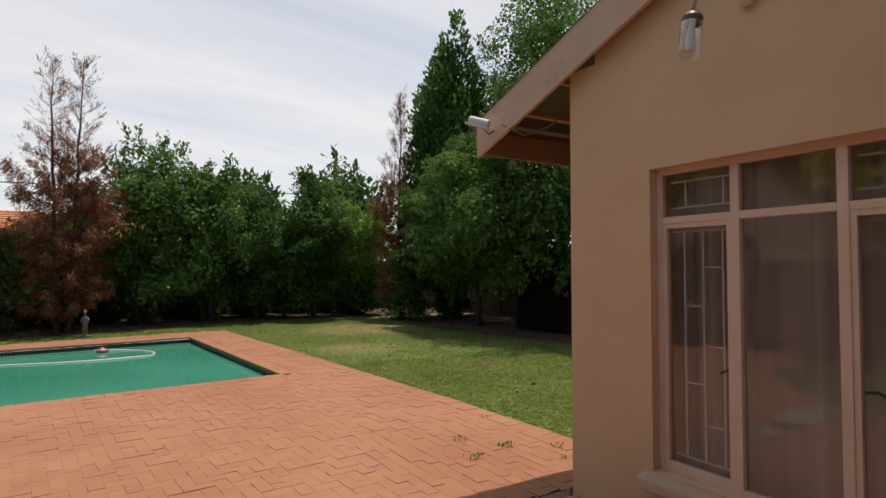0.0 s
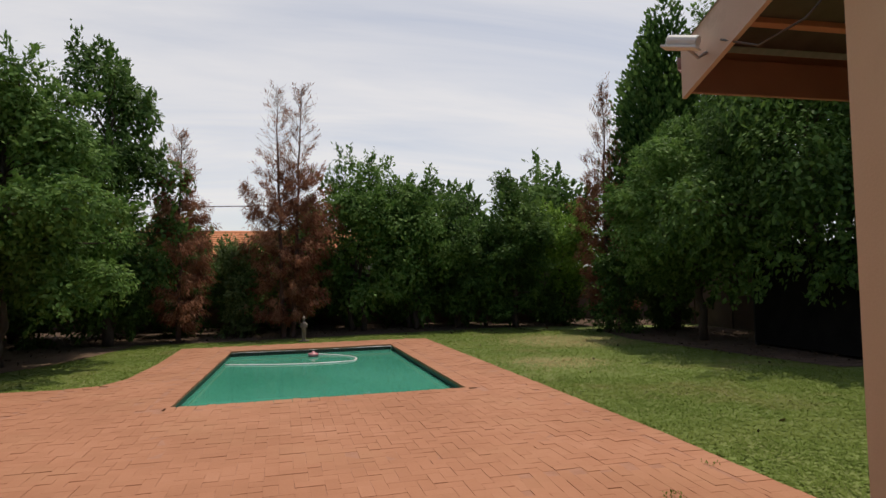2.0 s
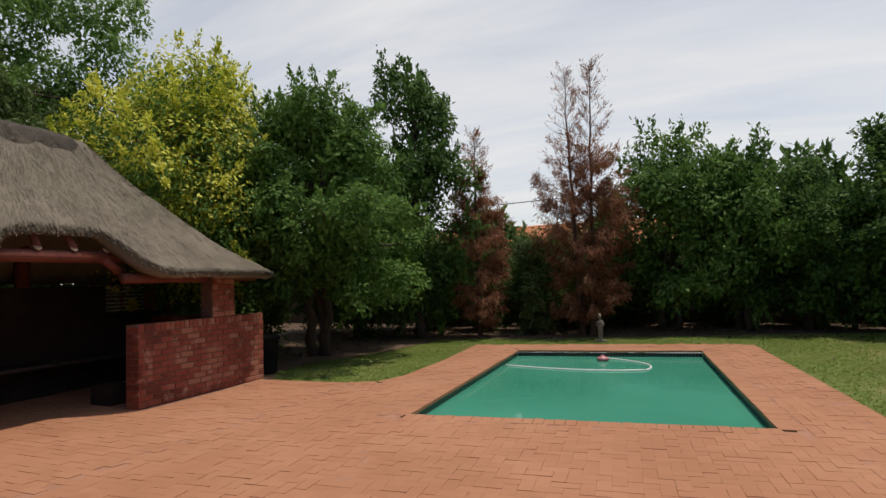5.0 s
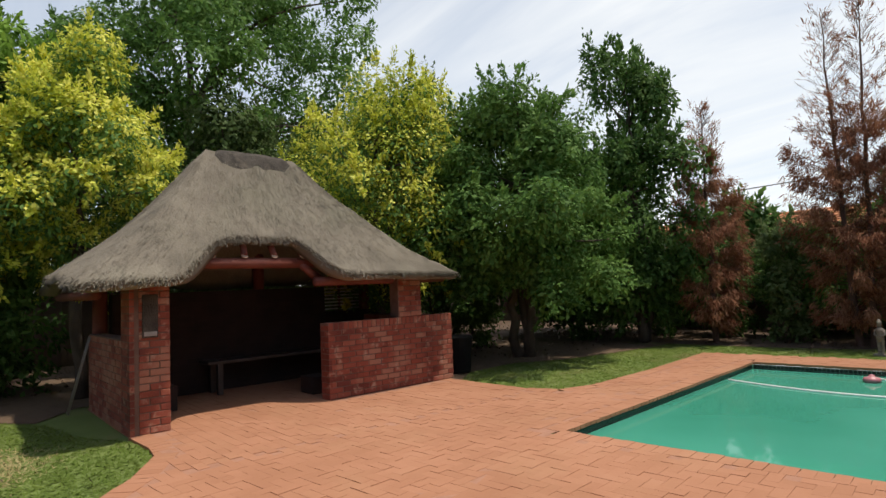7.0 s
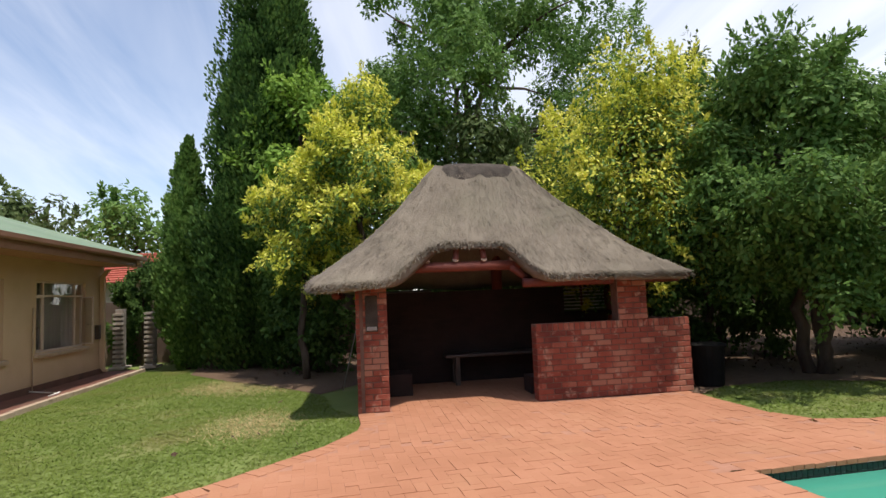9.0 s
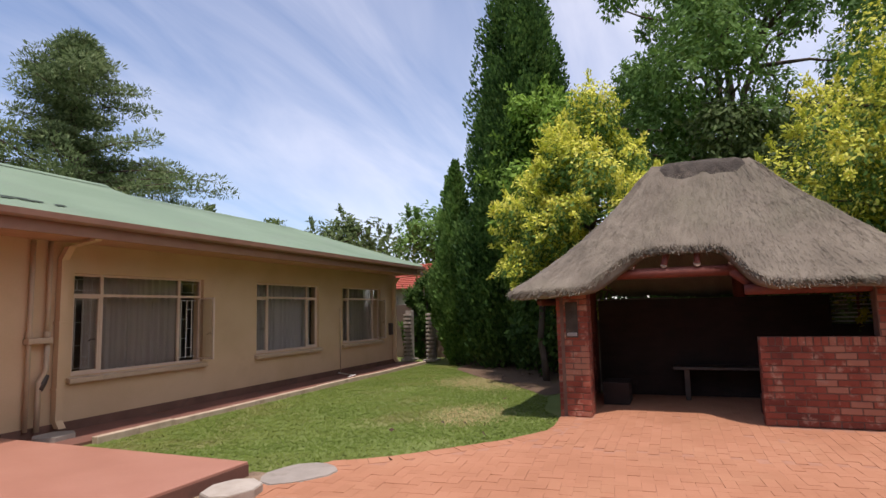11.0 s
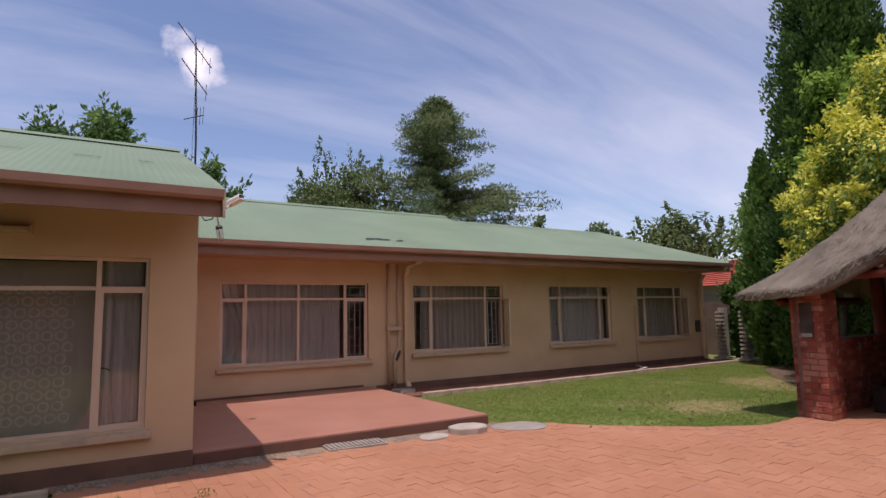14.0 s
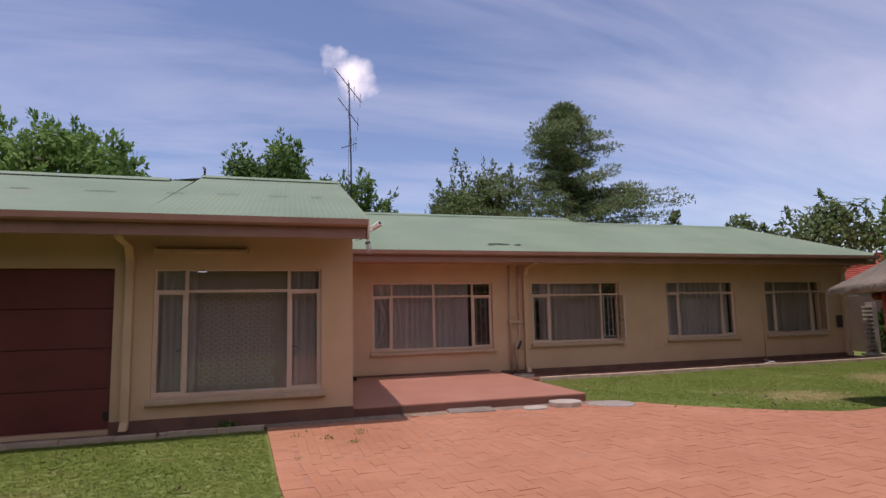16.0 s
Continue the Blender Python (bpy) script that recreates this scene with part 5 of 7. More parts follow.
def cctv():
    thing = empty("security_camera", pose(2.90, 3.74, 2.76), "small white bullet security camera under the bargeboard", "camera")
    tube("arm", [(0.0, 0.0, -0.06), (-0.05, 0.0, -0.09), (-0.09, 0.01, -0.05), (-0.12, 0.02, -0.02)], 0.010, M_GREYMETAL, thing, 8)
    m = Matrix.Translation((-0.13, 0.02, 0.0)) @ pose(0, 0, 0, -72, 0, 35)
    bm = bmesh.new()
    lathe(bm, [(0.03, -0.09), (0.033, -0.085), (0.033, 0.07), (0.03, 0.075)], 14, m)
    part("body", bm, M_WHITE, thing, smooth=False)
    bm = bmesh.new()
    box(bm, -0.036, 0.026, -0.10, 0.036, 0.04, 0.095, 0.004, m)
    part("sunshield", bm, M_WHITE, thing)
    bm = bmesh.new()
    lathe(bm, [(0.024, 0.076), (0.022, 0.08)], 12, m)
    part("lens", bm, M_BLACK, thing, "dark lens")
    tagged(tube("cable", [(2.90, 3.62, 2.72), (2.93, 3.4, 2.60), (2.96, 3.15, 2.62), (2.985, 3.03, 2.70)], 0.006, M_BULBCAP, sides=6), "thin dark cable running from the camera to the wall", "cable")


cctv()


def strip_light():
    thing = empty("strip_light", pose(5.12, 3.06, 2.44), "long cream fluorescent fitting under the eave", "lamp")
    bm = bmesh.new()
    box(bm, -0.62, -0.058, -0.03, 0.62, 0.03, 0.03, 0.015)
    part("housing", bm, M_SILL, thing)
    for x in (-0.62, 0.59):
        bm = bmesh.new()
        box(bm, x, -0.05, -0.04, x + 0.03, 0.04, 0.04, 0.006)
        part("end_cap", bm, M_SILL, thing)


strip_light()


def antenna():
    thing = empty("tv_antenna", pose(1.80, -5.92, 3.55), "tall metal television mast with three aerials", "antenna")
    tube("mast", [(0, 0, 0), (0.0, 0, 2.6), (0.06, 0, 5.30)], [0.028, 0.026, 0.018], M_DARKMETAL, thing, 8)
    for z, yaw, length, n, tilt in ((5.15, 35, 1.15, 3, 0.62), (4.30, 40, 0.95, 2, 0.60), (3.25, -20, 0.5, 4, -0.25)):
        m = Matrix.Translation((0.04, 0, z)) @ pose(0, 0, 0, 0, 0, yaw)
        a = m @ Vector((0.55 * length, 0, tilt * length * 0.6))
        b = m @ Vector((-0.45 * length, 0, -tilt * length * 0.5))
        boom = tube("boom", [a, b], 0.014, M_DARKMETAL, thing, 6)
        for k in range(n):
            c = a.lerp(b, 0.5 + 0.45 * k / max(1, n - 1))
            s = Vector((0.0, 0.05, 0.22))
            tube("element", [c - s, c + s], 0.007, M_DARKMETAL, boom, 5)
    v, f = tube_data([(0.05, 0.03, 4.2), (0.09, 0.03, 2.5), (0.06, 0.03, 0.4)], [0.005] * 3, 4)
    mesh_part("lead", v, f, M_DARKMETAL, thing)


antenna()
# vent pipe on the wing's ridge
tagged(tube("vent_pipe", [(5.42, 0.15, 4.15), (5.42, 0.15, 4.33), (5.45, 0.15, 4.37)], 0.022, M_DARKMETAL), "short dark vent pipe on the roof ridge", "pipe")
# garden tap with a hose on the long wall
tap = empty("garden_tap", pose(-8.80, H_LONG + 0.02, 0.0), "thin standpipe with a tap on the house wall", "tap")
tube("pipe", [(0, 0.02, 0.05), (0, 0.02, 1.65)], 0.012, M_SILL, tap, 6)
tagged(tube("garden_hose", [(-8.75, -1.05, 0.06), (-8.68, -0.7, 0.03), (-8.5, -0.35, 0.025), (-8.25, -0.15, 0.07), (-8.1, -0.10, 0.075), (-8.05, -0.25, 0.03)], 0.014, M_WHITE, sides=6), "pale garden hose end lying over the kerb", "hose")
mb = empty("meter_box", pose(-11.55, H_LONG, 0.85), "small dark box on the wall by the last window", "box")
one_box("case", -0.07, 0.003, 0.0, 0.07, 0.09, 0.34, M_BULBCAP, mb, 0.008)
one_box("cover", -0.055, 0.09, 0.02, 0.055, 0.098, 0.32, M_BULBCAP, mb, 0.003)

# ---- things along the stoep ----
def drain_grate():
    thing = empty("drain_grate", pose(1.22, 3.22, 0.0, 0, 0, -4), "grey cast drain grating set in the dirt", "grate")
    one_box("frame", -0.36, -0.15, -0.03, 0.36, 0.15, 0.02, M_CONC, thing, 0.006)
    for i in range(13):
        x = -0.33 + i * 0.053
        one_box("bar", x, -0.13, 0.02, x + 0.028, 0.13, 0.034, M_CONC, thing, 0.003)


drain_grate()


def slab_stone(name, x, y, r, h, sides, material, label, rz=0):
    """A flat stone with a broken, bevelled outline."""
    rr = random.Random(int(x * 100) + 7)
    bm = bmesh.new()
    ring = [(r * rr.uniform(0.86, 1.08) * math.cos(2 * math.pi * k / sides), 0.75 * r * rr.uniform(0.86, 1.08) * math.sin(2 * math.pi * k / sides)) for k in range(sides)]
    f = bm.faces.new([bm.verts.new((a, b, h)) for a, b in ring])
    ex = bmesh.ops.extrude_face_region(bm, geom=[f])
    for v in [g for g in ex["geom"] if isinstance(g, bmesh.types.BMVert)]:
        v.co.z = -0.02
    bmesh.ops.recalc_face_normals(bm, faces=bm.faces)
    bmesh.ops.bevel(bm, geom=list(bm.edges), offset=0.008, segments=2, affect="EDGES")
    ob = part(name, bm, material)
    ob.matrix_world = pose(x, y, -0.004, 0, 0, rz)
    return tagged(ob, label, "stone")


slab_stone("stepping_stone", -0.32, 3.36, 0.30, 0.075, 8, M_STONE, "thick octagonal concrete stepping stone beside the stoep")
slab_stone("broken_stone", 0.24, 3.40, 0.24, 0.02, 9, M_STONE, "flat broken piece of pale concrete", 12)
slab_stone("concrete_patch", -1.08, 3.50, 0.42, 0.012, 13, M_CONC, "thin grey concrete patch at the lawn's corner", -25)
slab_stone("gully_surround", -1.42, -0.55, 0.30, 0.07, 6, M_CONC, "rough cement gully surround under the downpipe", 5)
for i, (x, y, rz) in enumerate(((2.50, -0.55, 20), (2.62, -0.44, 35))):
    sh = empty("shoe", pose(x, y, 0.13, 0, 0, rz), "worn dark shoe lying on the red stoep", "shoe")
    bm = bmesh.new()
    lathe(bm, [(0.9, 0), (1.0, 0.1), (0.96, 0.2)], 16, Matrix.Diagonal((0.045, 0.13, 0.1, 1)))
    part("sole", bm, M_BULBCAP, sh)
    bm = bmesh.new()
    lathe(bm, [(0.92, 0.2), (0.9, 0.5), (0.6, 0.75), (0.2, 0.85)], 16, Matrix.Diagonal((0.042, 0.125, 0.1, 1)))
    part("upper", bm, M_BLACK, sh, smooth=True)

# gravel in the dirt strip
r = np.random.RandomState(3)
v, f = [], []
for k in range(900):
    x, y = r.uniform(-0.75, 4.2), r.uniform(3.07, 3.33)
    s = r.uniform(0.006, 0.02)
    o = len(v)
    for a in range(4):
        w = a * math.pi / 2 + r.rand()
        v.append((x + s * math.cos(w), y + s * math.sin(w), -0.008))
    v.append((x, y, -0.008 + s * r.uniform(0.5, 1)))
    f += [(o + a, o + (a + 1) % 4, o + 4) for a in range(4)]
tagged(mesh_part("gravel", v, f, M_CONC), "small loose gravel in the dirt strip", "gravel", kind="stuff")


def statue():
    """A small standing garden figure, kept as one plain turned shape."""
    bm = bmesh.new()
    box(bm, -0.22, -0.10, 0.0, 0.26, 0.10, 0.05, 0.01)
    box(bm, -0.09, -0.09, 0.05, 0.09, 0.09, 0.09, 0.01)
    lathe(bm, [(0.055, 0.09), (0.05, 0.15), (0.058, 0.28), (0.07, 0.36), (0.05, 0.37)], 12, pose(-0.045, 0, 0))
    lathe(bm, [(0.055, 0.09), (0.05, 0.15), (0.058, 0.28), (0.07, 0.36), (0.05, 0.37)], 12, pose(0.045, 0, 0))
    lathe(bm, [(0.09, 0.34), (0.115, 0.42), (0.10, 0.50), (0.125, 0.58), (0.115, 0.63), (0.045, 0.66), (0.04, 0.68)], 14)
    lathe(bm, [(0.02, 0.66), (0.058, 0.69), (0.066, 0.74), (0.06, 0.79), (0.02, 0.83)], 12)
    lathe(bm, [(0.09, 0.775), (0.085, 0.785), (0.05, 0.80), (0.045, 0.84), (0.01, 0.855)], 12)
    for s in (-1, 1):
        vv, ff = tube_data([(s * 0.12, 0, 0.60), (s * 0.15, -0.03, 0.50), (s * 0.05, -0.11, 0.46)], [0.035, 0.033, 0.028], 8)
        vs = [bm.verts.new(p) for p in vv]
        for q in ff:
            bm.faces.new([vs[i] for i in q])
    ob = part("garden_statue", bm, M_STATUE, smooth=True)
    ob.matrix_world = pose(0.08, 16.45, -0.03) @ Matrix.Diagonal((0.52, 0.6, 0.78, 1))
    return tagged(ob, "small grey weathered stone garden figure on a slab", "statue")


statue()


# ---- boundary walls, shed, far houses ----
def precast_wall(name, a, b, height, label, step=1.8):
    """Precast fence: posts with stacked concrete panels between them."""
    a, b = Vector((*a, 0)), Vector((*b, 0))
    d = (b - a)
    ang = math.degrees(math.atan2(d.y, d.x))
    thing = empty(name, pose(a.x, a.y, -0.05, 0, 0, ang), label, "wall", kind="structure")
    n = max(1, round(d.length / step))
    L = d.length / n
    for i in range(n + 1):
        bm = bmesh.new()
        box(bm, i * L - 0.06, -0.07, 0, i * L + 0.06, 0.07, height + 0.05, 0.01)
        part("post", bm, M_PRECAST, thing)
    rows = max(1, round(height / 0.30))
    h = height / rows
    for i in range(n):
        for j in range(rows):
            bm = bmesh.new()
            box(bm, i * L + 0.055, -0.03, j * h, (i + 1) * L - 0.055, 0.03, (j + 1) * h - 0.0005, 0.004)
            part("panel", bm, M_PRECAST, thing)


precast_wall("boundary_wall_back", (-14.2, 22.0), (12.6, 22.0), 2.0, "dark brown precast panel wall behind the trees")
precast_wall("boundary_wall_right", (12.6, 3.6), (12.6, 22.0), 2.0, "brown precast panel wall behind the shed")
precast_wall("boundary_wall_left", (-14.2, -8.1), (-14.2, 22.0), 1.8, "dark precast panel wall behind the hut")


def toothed_pillar(x, y, h, rz, label):
    """Rough pillar whose one edge shows stepped pale brick ends."""
    thing = empty("pillar", pose(x, y, 0, 0, 0, rz), label, "pillar")
    one_box("core", -0.10, -0.10, 0.0, 0.10, 0.10, h, M_CONC, thing, 0.012)
    n = int(h / 0.12)
    for i in range(n):
        one_box("brick", 0.09, -0.11, 0.06 + i * 0.12, 0.23, 0.11, 0.06 + i * 0.12 + 0.065, M_STONE, thing, 0.006)
    one_box("plinth", -0.22, -0.2, 0.0, 0.30, 0.2, 0.06, M_STONE, thing, 0.01)


toothed_pillar(-12.75, -0.85, 1.55, 0, "weathered pillar with stepped pale bricks by the house end")
toothed_pillar(-12.65, -0.05, 1.45, 0, "weathered pillar with stepped pale bricks beside the conifer")


def shed():
    thing = empty("garden_shed", pose(10.32, 9.55, -0.02, 0, 0, 1.2), "black shade-cloth shed with a low sheet roof", "shed")
    for x, y in ((0, 0), (2.1, 0), (0, 3.0), (2.1, 3.0), (0, 1.5)):
        one_box("post", x - 0.05, y - 0.05, 0, x + 0.05, y + 0.05, 2.25, M_DARKMETAL, thing)
    for b, nm in (((0.0, -0.02, 0.05, 2.1, 0.01, 2.2), "side"), ((-0.06, 0.0, 0.05, -0.052, 3.0, 2.2), "front"), ((0.0, 2.99, 0.05, 2.1, 3.02, 2.2), "side"), ((2.15, 0, 0.05, 2.16, 3.0, 2.2), "side")):
        one_box(nm + "_panel", *b, M_BLACK, thing)
    bm = bmesh.new()
    roof_plane(bm, [(-0.3, 3.3, 2.38), (-0.3, -0.3, 2.38), (2.5, -0.3, 2.60), (2.5, 3.3, 2.60)], pitch=0.12, amp=0.015)
    part("roof", bm, M_DARKMETAL, thing, "dark corrugated roof sheet")
    tube("strut", [(-0.18, 2.2, 2.16), (-0.18, 1.75, 2.36)], 0.02, M_WHITE, thing, 6, "pale timber strut")


shed()


def far_house(x, y, w, d, h, rise, material, rz, label):
    """A tiled neighbour's house: walls, pitched roof with courses, windows."""
    thing = empty("neighbour_house", pose(x, y, 0, 0, 0, rz), label, "house")
    one_box("wall", -w / 2, -d / 2, 0, w / 2, d / 2, h, M_WALLFAR, thing)
    for s in (-1, 1):
        bm = bmesh.new()
        n = 14
        for i in range(n):
            a, b = i / n, (i + 1) / n
            ya, yb = s * (d / 2 + 0.4) * (1 - a), s * (d / 2 + 0.4) * (1 - b)
            za, zb = h - 0.1 + rise * a, h - 0.1 + rise * b
            q = [(-w / 2 - 0.4, ya, za + 0.04), (w / 2 + 0.4, ya, za + 0.04), (w / 2 + 0.4, yb, zb), (-w / 2 - 0.4, yb, zb)]
            vs = [bm.verts.new(p) for p in q]
            bm.faces.new(vs if s < 0 else vs[::-1])
            vs2 = [bm.verts.new(p) for p in (q[0], q[1], (q[1][0], q[1][1], q[1][2] - 0.04), (q[0][0], q[0][1], q[0][2] - 0.04))]
            bm.faces.new(vs2)
        part("roof", bm, material, thing)
    for s in (-1, 1):
        bm = bmesh.new()
        bm.faces.new([bm.verts.new(p) for p in ((s * w / 2, -d / 2, h), (s * w / 2, d / 2, h), (s * w / 2, 0, h + rise - 0.12))])
        part("gable", bm, M_WALLFAR, thing)
    for i in range(3):
        wx = -w / 3 + i * w / 3
        one_box("window", wx - 0.6, -d / 2 - 0.03, 0.9, wx + 0.6, -d / 2 + 0.02, 2.1, M_INSIDE, thing)


far_house(-20.0, -3.4, 9, 6, 2.5, 1.25, M_REDTILE, 80, "neighbour's house with a red tiled roof")
far_house(-3.6, 33, 18, 8, 2.7, 1.7, M_ORANGETILE, 0, "neighbour's house with an orange tiled roof")


# overhead wires beyond the garden
for k, (z0, z1) in enumerate(((5.0, 6.6),)):
    pts = []
    for i in range(25):
        t = i / 24
        pts.append((-30 + 70 * t, 30 - 4 * t, z0 + (z1 - z0) * t + 0.6 * ((2 * t - 1) ** 2 - 1)))
    tagged(tube("power_line", pts, 0.02, M_DARKMETAL, sides=4), "overhead power line beyond the garden", "wire")


# ---- trees ----
def leaf_quads(c, u, size, rs, flat=0.5, ratio=0.5, droop=0.0):
    """Diamond leaves at the points c, pointing along u with scatter."""
    n = len(c)
    d = u + rs.randn(n, 3) * flat
    d[:, 2] -= droop
    d /= np.linalg.norm(d, axis=1, keepdims=True) + 1e-9
    face = u * 0.9 + rs.randn(n, 3) * 0.42 + np.array([0, 0, 0.5])
    side = np.cross(d, face)
    side /= np.linalg.norm(side, axis=1, keepdims=True) + 1e-9
    L = (size * 0.88 * rs.uniform(0.6, 1.3, n))[:, None]
    a = c
    b = c + d * L * 0.5 + side * L * ratio * 0.5
    e = c + d * L
    f = c + d * L * 0.5 - side * L * ratio * 0.5
    return np.stack([a, b, e, f], axis=1)


def skin_leaves(c, u, size, rs, ratio=0.5, rough=0.5, droop=0.35):
    """Diamond leaves at the points c whose upper faces look outward along u and up."""
    n = len(c)
    nrm = u + np.array([0, 0, 0.55]) + rs.randn(n, 3) * rough
    nrm /= np.linalg.norm(nrm, axis=1, keepdims=True) + 1e-9
    d = rs.randn(n, 3) + u * 0.7
    d[:, 2] -= droop
    d -= nrm * (d * nrm).sum(1, keepdims=True)
    d /= np.linalg.norm(d, axis=1, keepdims=True) + 1e-9
    side = np.cross(d, nrm)
    L = (size * 0.95 * rs.uniform(0.6, 1.3, n))[:, None]
    return np.stack([c, c + d * L * 0.45 + side * L * ratio * 0.5, c + d * L, c + d * L * 0.45 - side * L * ratio * 0.5], axis=1)


def clump_leaves(centres, radii, n, size, rs, flat=0.5, squash=0.8, skin=False, **kw):
    """Leaves spread through clumps, thicker towards each clump's skin."""
    centres, radii = np.array(centres), np.array(radii)
    p = radii ** 2
    idx = rs.choice(len(centres), n, p=p / p.sum())
    d = rs.randn(n, 3)
    d /= np.linalg.norm(d, axis=1, keepdims=True)
    rad = radii[idx] * rs.uniform(0.25, 1.08, n) ** 0.5
    d[:, 2] = np.where((d[:, 2] < -0.3) & (rs.rand(n) < 0.6), -d[:, 2], d[:, 2])
    c = centres[idx] + d * rad[:, None] * np.array([1, 1, squash])
    if skin:
        return skin_leaves(c, d, size, rs, rough=flat), d[:, 2] * rad / radii[idx]
    return leaf_quads(c, d + np.array([0, 0, 0.35]), size, rs, flat, **kw)


def limb(a, b, r0, r1, rs, v, f, sag=0.1, sides=6, steps=5, bend=0.05):
    a, b = Vector(a), Vector(b)
    pts, rad = [], []
    for i in range(steps + 1):
        t = i / steps
        j = (b - a).length * bend
        p = a.lerp(b, t) + Vector((rs.uniform(-j, j), rs.uniform(-j, j), sag * (b - a).length * math.sin(math.pi * t) + rs.uniform(-j, j) * 0.5)) * (1 if 0 < i < steps else 0)
        pts.append(p)
        rad.append(r0 + (r1 - r0) * t)
    tube_data(pts, rad, sides, v, f)
    return pts


def broad_tree(x, y, h, R, z0, leaf, label, n=16000, size=0.13, clumps=46, seed=1, trunk=0.13, name="tree", stems=1, squash=0.8, lean=(0, 0), bark=None, ry=None, top=0.75, flat=0.5, clump_r=0.3, sprigs=90, under=None):
    """Broad-leaved tree: forked trunk, limbs, a lumpy crown of leaf clumps and outer sprigs, fitted to its height and spread."""
    rs = np.random.RandomState(seed)
    thing = empty(name, pose(x, y, -0.03), label, "tree")
    ry = R if ry is None else ry
    zc, zr = (z0 + h) / 2, (h - z0) / 2
    centres, radii = [], []
    while len(centres) < clumps:
        d = rs.randn(3)
        d /= np.linalg.norm(d)
        lump = 1 + 0.42 * noise.noise((d[0] * 1.6 + seed * 3.1, d[1] * 1.6, d[2] * 1.6 + seed))
        k = min(1.12, rs.uniform(0.25, 1.0) ** 0.45 * lump)
        zz = d[2] * k
        wide = 1.0 if zz < 0 else (1 - (1 - top) * min(1, zz))
        cr = min(R, zr) * clump_r * rs.uniform(0.45, 1.25)
        centres.append((d[0] * k * (R - cr * 0.8) * wide + lean[0] * zz, d[1] * k * (ry - cr * 0.8) * wide + lean[1] * zz, zc + zz * (zr - cr * 0.8)))
        radii.append(cr)
    # a clump that stands off by itself is drawn in to its neighbours
    for i in range(len(centres)):
        c = np.array(centres[i])
        gap = min(np.linalg.norm(c - np.array(centres[k])) - radii[i] - radii[k] for k in range(len(centres)) if k != i)
        if gap > -0.25 * radii[i]:
            mid = np.array([0, 0, zc])
            centres[i] = tuple(mid + (c - mid) * 0.72)
            radii[i] *= 1.15
    main, height = clump_leaves(centres, radii, int(n * 0.78), size, rs, flat, squash, skin=True)
    # sprigs: short shoots that stand out of the clumps
    m = int(n * 0.22)
    sprigs = int(sprigs * 1.6)
    pick = rs.randint(0, len(centres), sprigs)
    d = rs.randn(sprigs, 3) + np.array([0, 0, 0.7])
    out = np.array(centres)[pick] - np.array([0, 0, zc])
    d += out / (np.linalg.norm(out, axis=1, keepdims=True) + 1e-6) * 1.2
    d /= np.linalg.norm(d, axis=1, keepdims=True)
    root = np.array(centres)[pick] + d * (np.array(radii)[pick] * 0.8)[:, None]
    w = rs.randint(0, sprigs, m)
    c = root[w] + d[w] * (rs.rand(m) * 2.9 - 0.6)[:, None] * min(size, 0.15) + rs.randn(m, 3) * min(size, 0.15) * 0.30
    q = np.concatenate([main, leaf_quads(c, d[w], size, rs, 0.7)])
    # fit the crown to the wanted top and spread
    zt = np.percentile(q[:, 0, 2], 98.8)
    zb = np.percentile(q[:, 0, 2], 0.6)
    rad = np.percentile(np.hypot(q[:, 0, 0] / R, q[:, 0, 1] / ry), 97.5)
    kz = (h - z0) / (zt - zb)
    scale, shift = np.array([1 / rad, 1 / rad, kz]), np.array([0, 0, z0 - zb * kz])
    q = q * scale + shift
    cen = np.array(centres) * scale + shift
    v, f = [], []
    forks = []
    for s in range(stems):
        bx, by = (0, 0) if stems == 1 else (rs.uniform(-0.25, 0.25), rs.uniform(-0.25, 0.25))
        mid = (bx + rs.uniform(-0.15, 0.15), by + rs.uniform(-0.15, 0.15), max(0.6, z0 + 0.15 * (h - z0)))
        topp = (lean[0] * 0.4 + rs.uniform(-0.3, 0.3) * R * 0.5, lean[1] * 0.4 + rs.uniform(-0.3, 0.3) * R * 0.5, z0 + 0.72 * (h - z0))
        limb((bx, by, 0), mid, trunk, trunk * 0.75, rs, v, f, 0.0, 9)
        forks += limb(mid, topp, trunk * 0.75, trunk * 0.22, rs, v, f, 0.0, 8, 7)
    for i, c in enumerate(cen):
        if i % 2 == 0:
            best = min(forks, key=lambda p: (p - Vector(c)).length + max(0, p.z - c[2]) * 2)
            limb(best, c, trunk * 0.28, 0.012, rs, v, f, 0.06, 5, 4)
    mesh_part("trunk", v, f, bark or M_BARK, thing, smooth=True)
    if under is None:
        quads_part("crown", q, leaf, thing)
    else:
        # pale leaves on each clump's top; green inside and below also paints in shade
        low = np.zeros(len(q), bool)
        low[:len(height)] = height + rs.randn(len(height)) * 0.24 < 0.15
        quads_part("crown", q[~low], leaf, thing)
        quads_part("inner_crown", q[low], under, thing, "green leaves inside the crown, partly painted shade")
    return thing


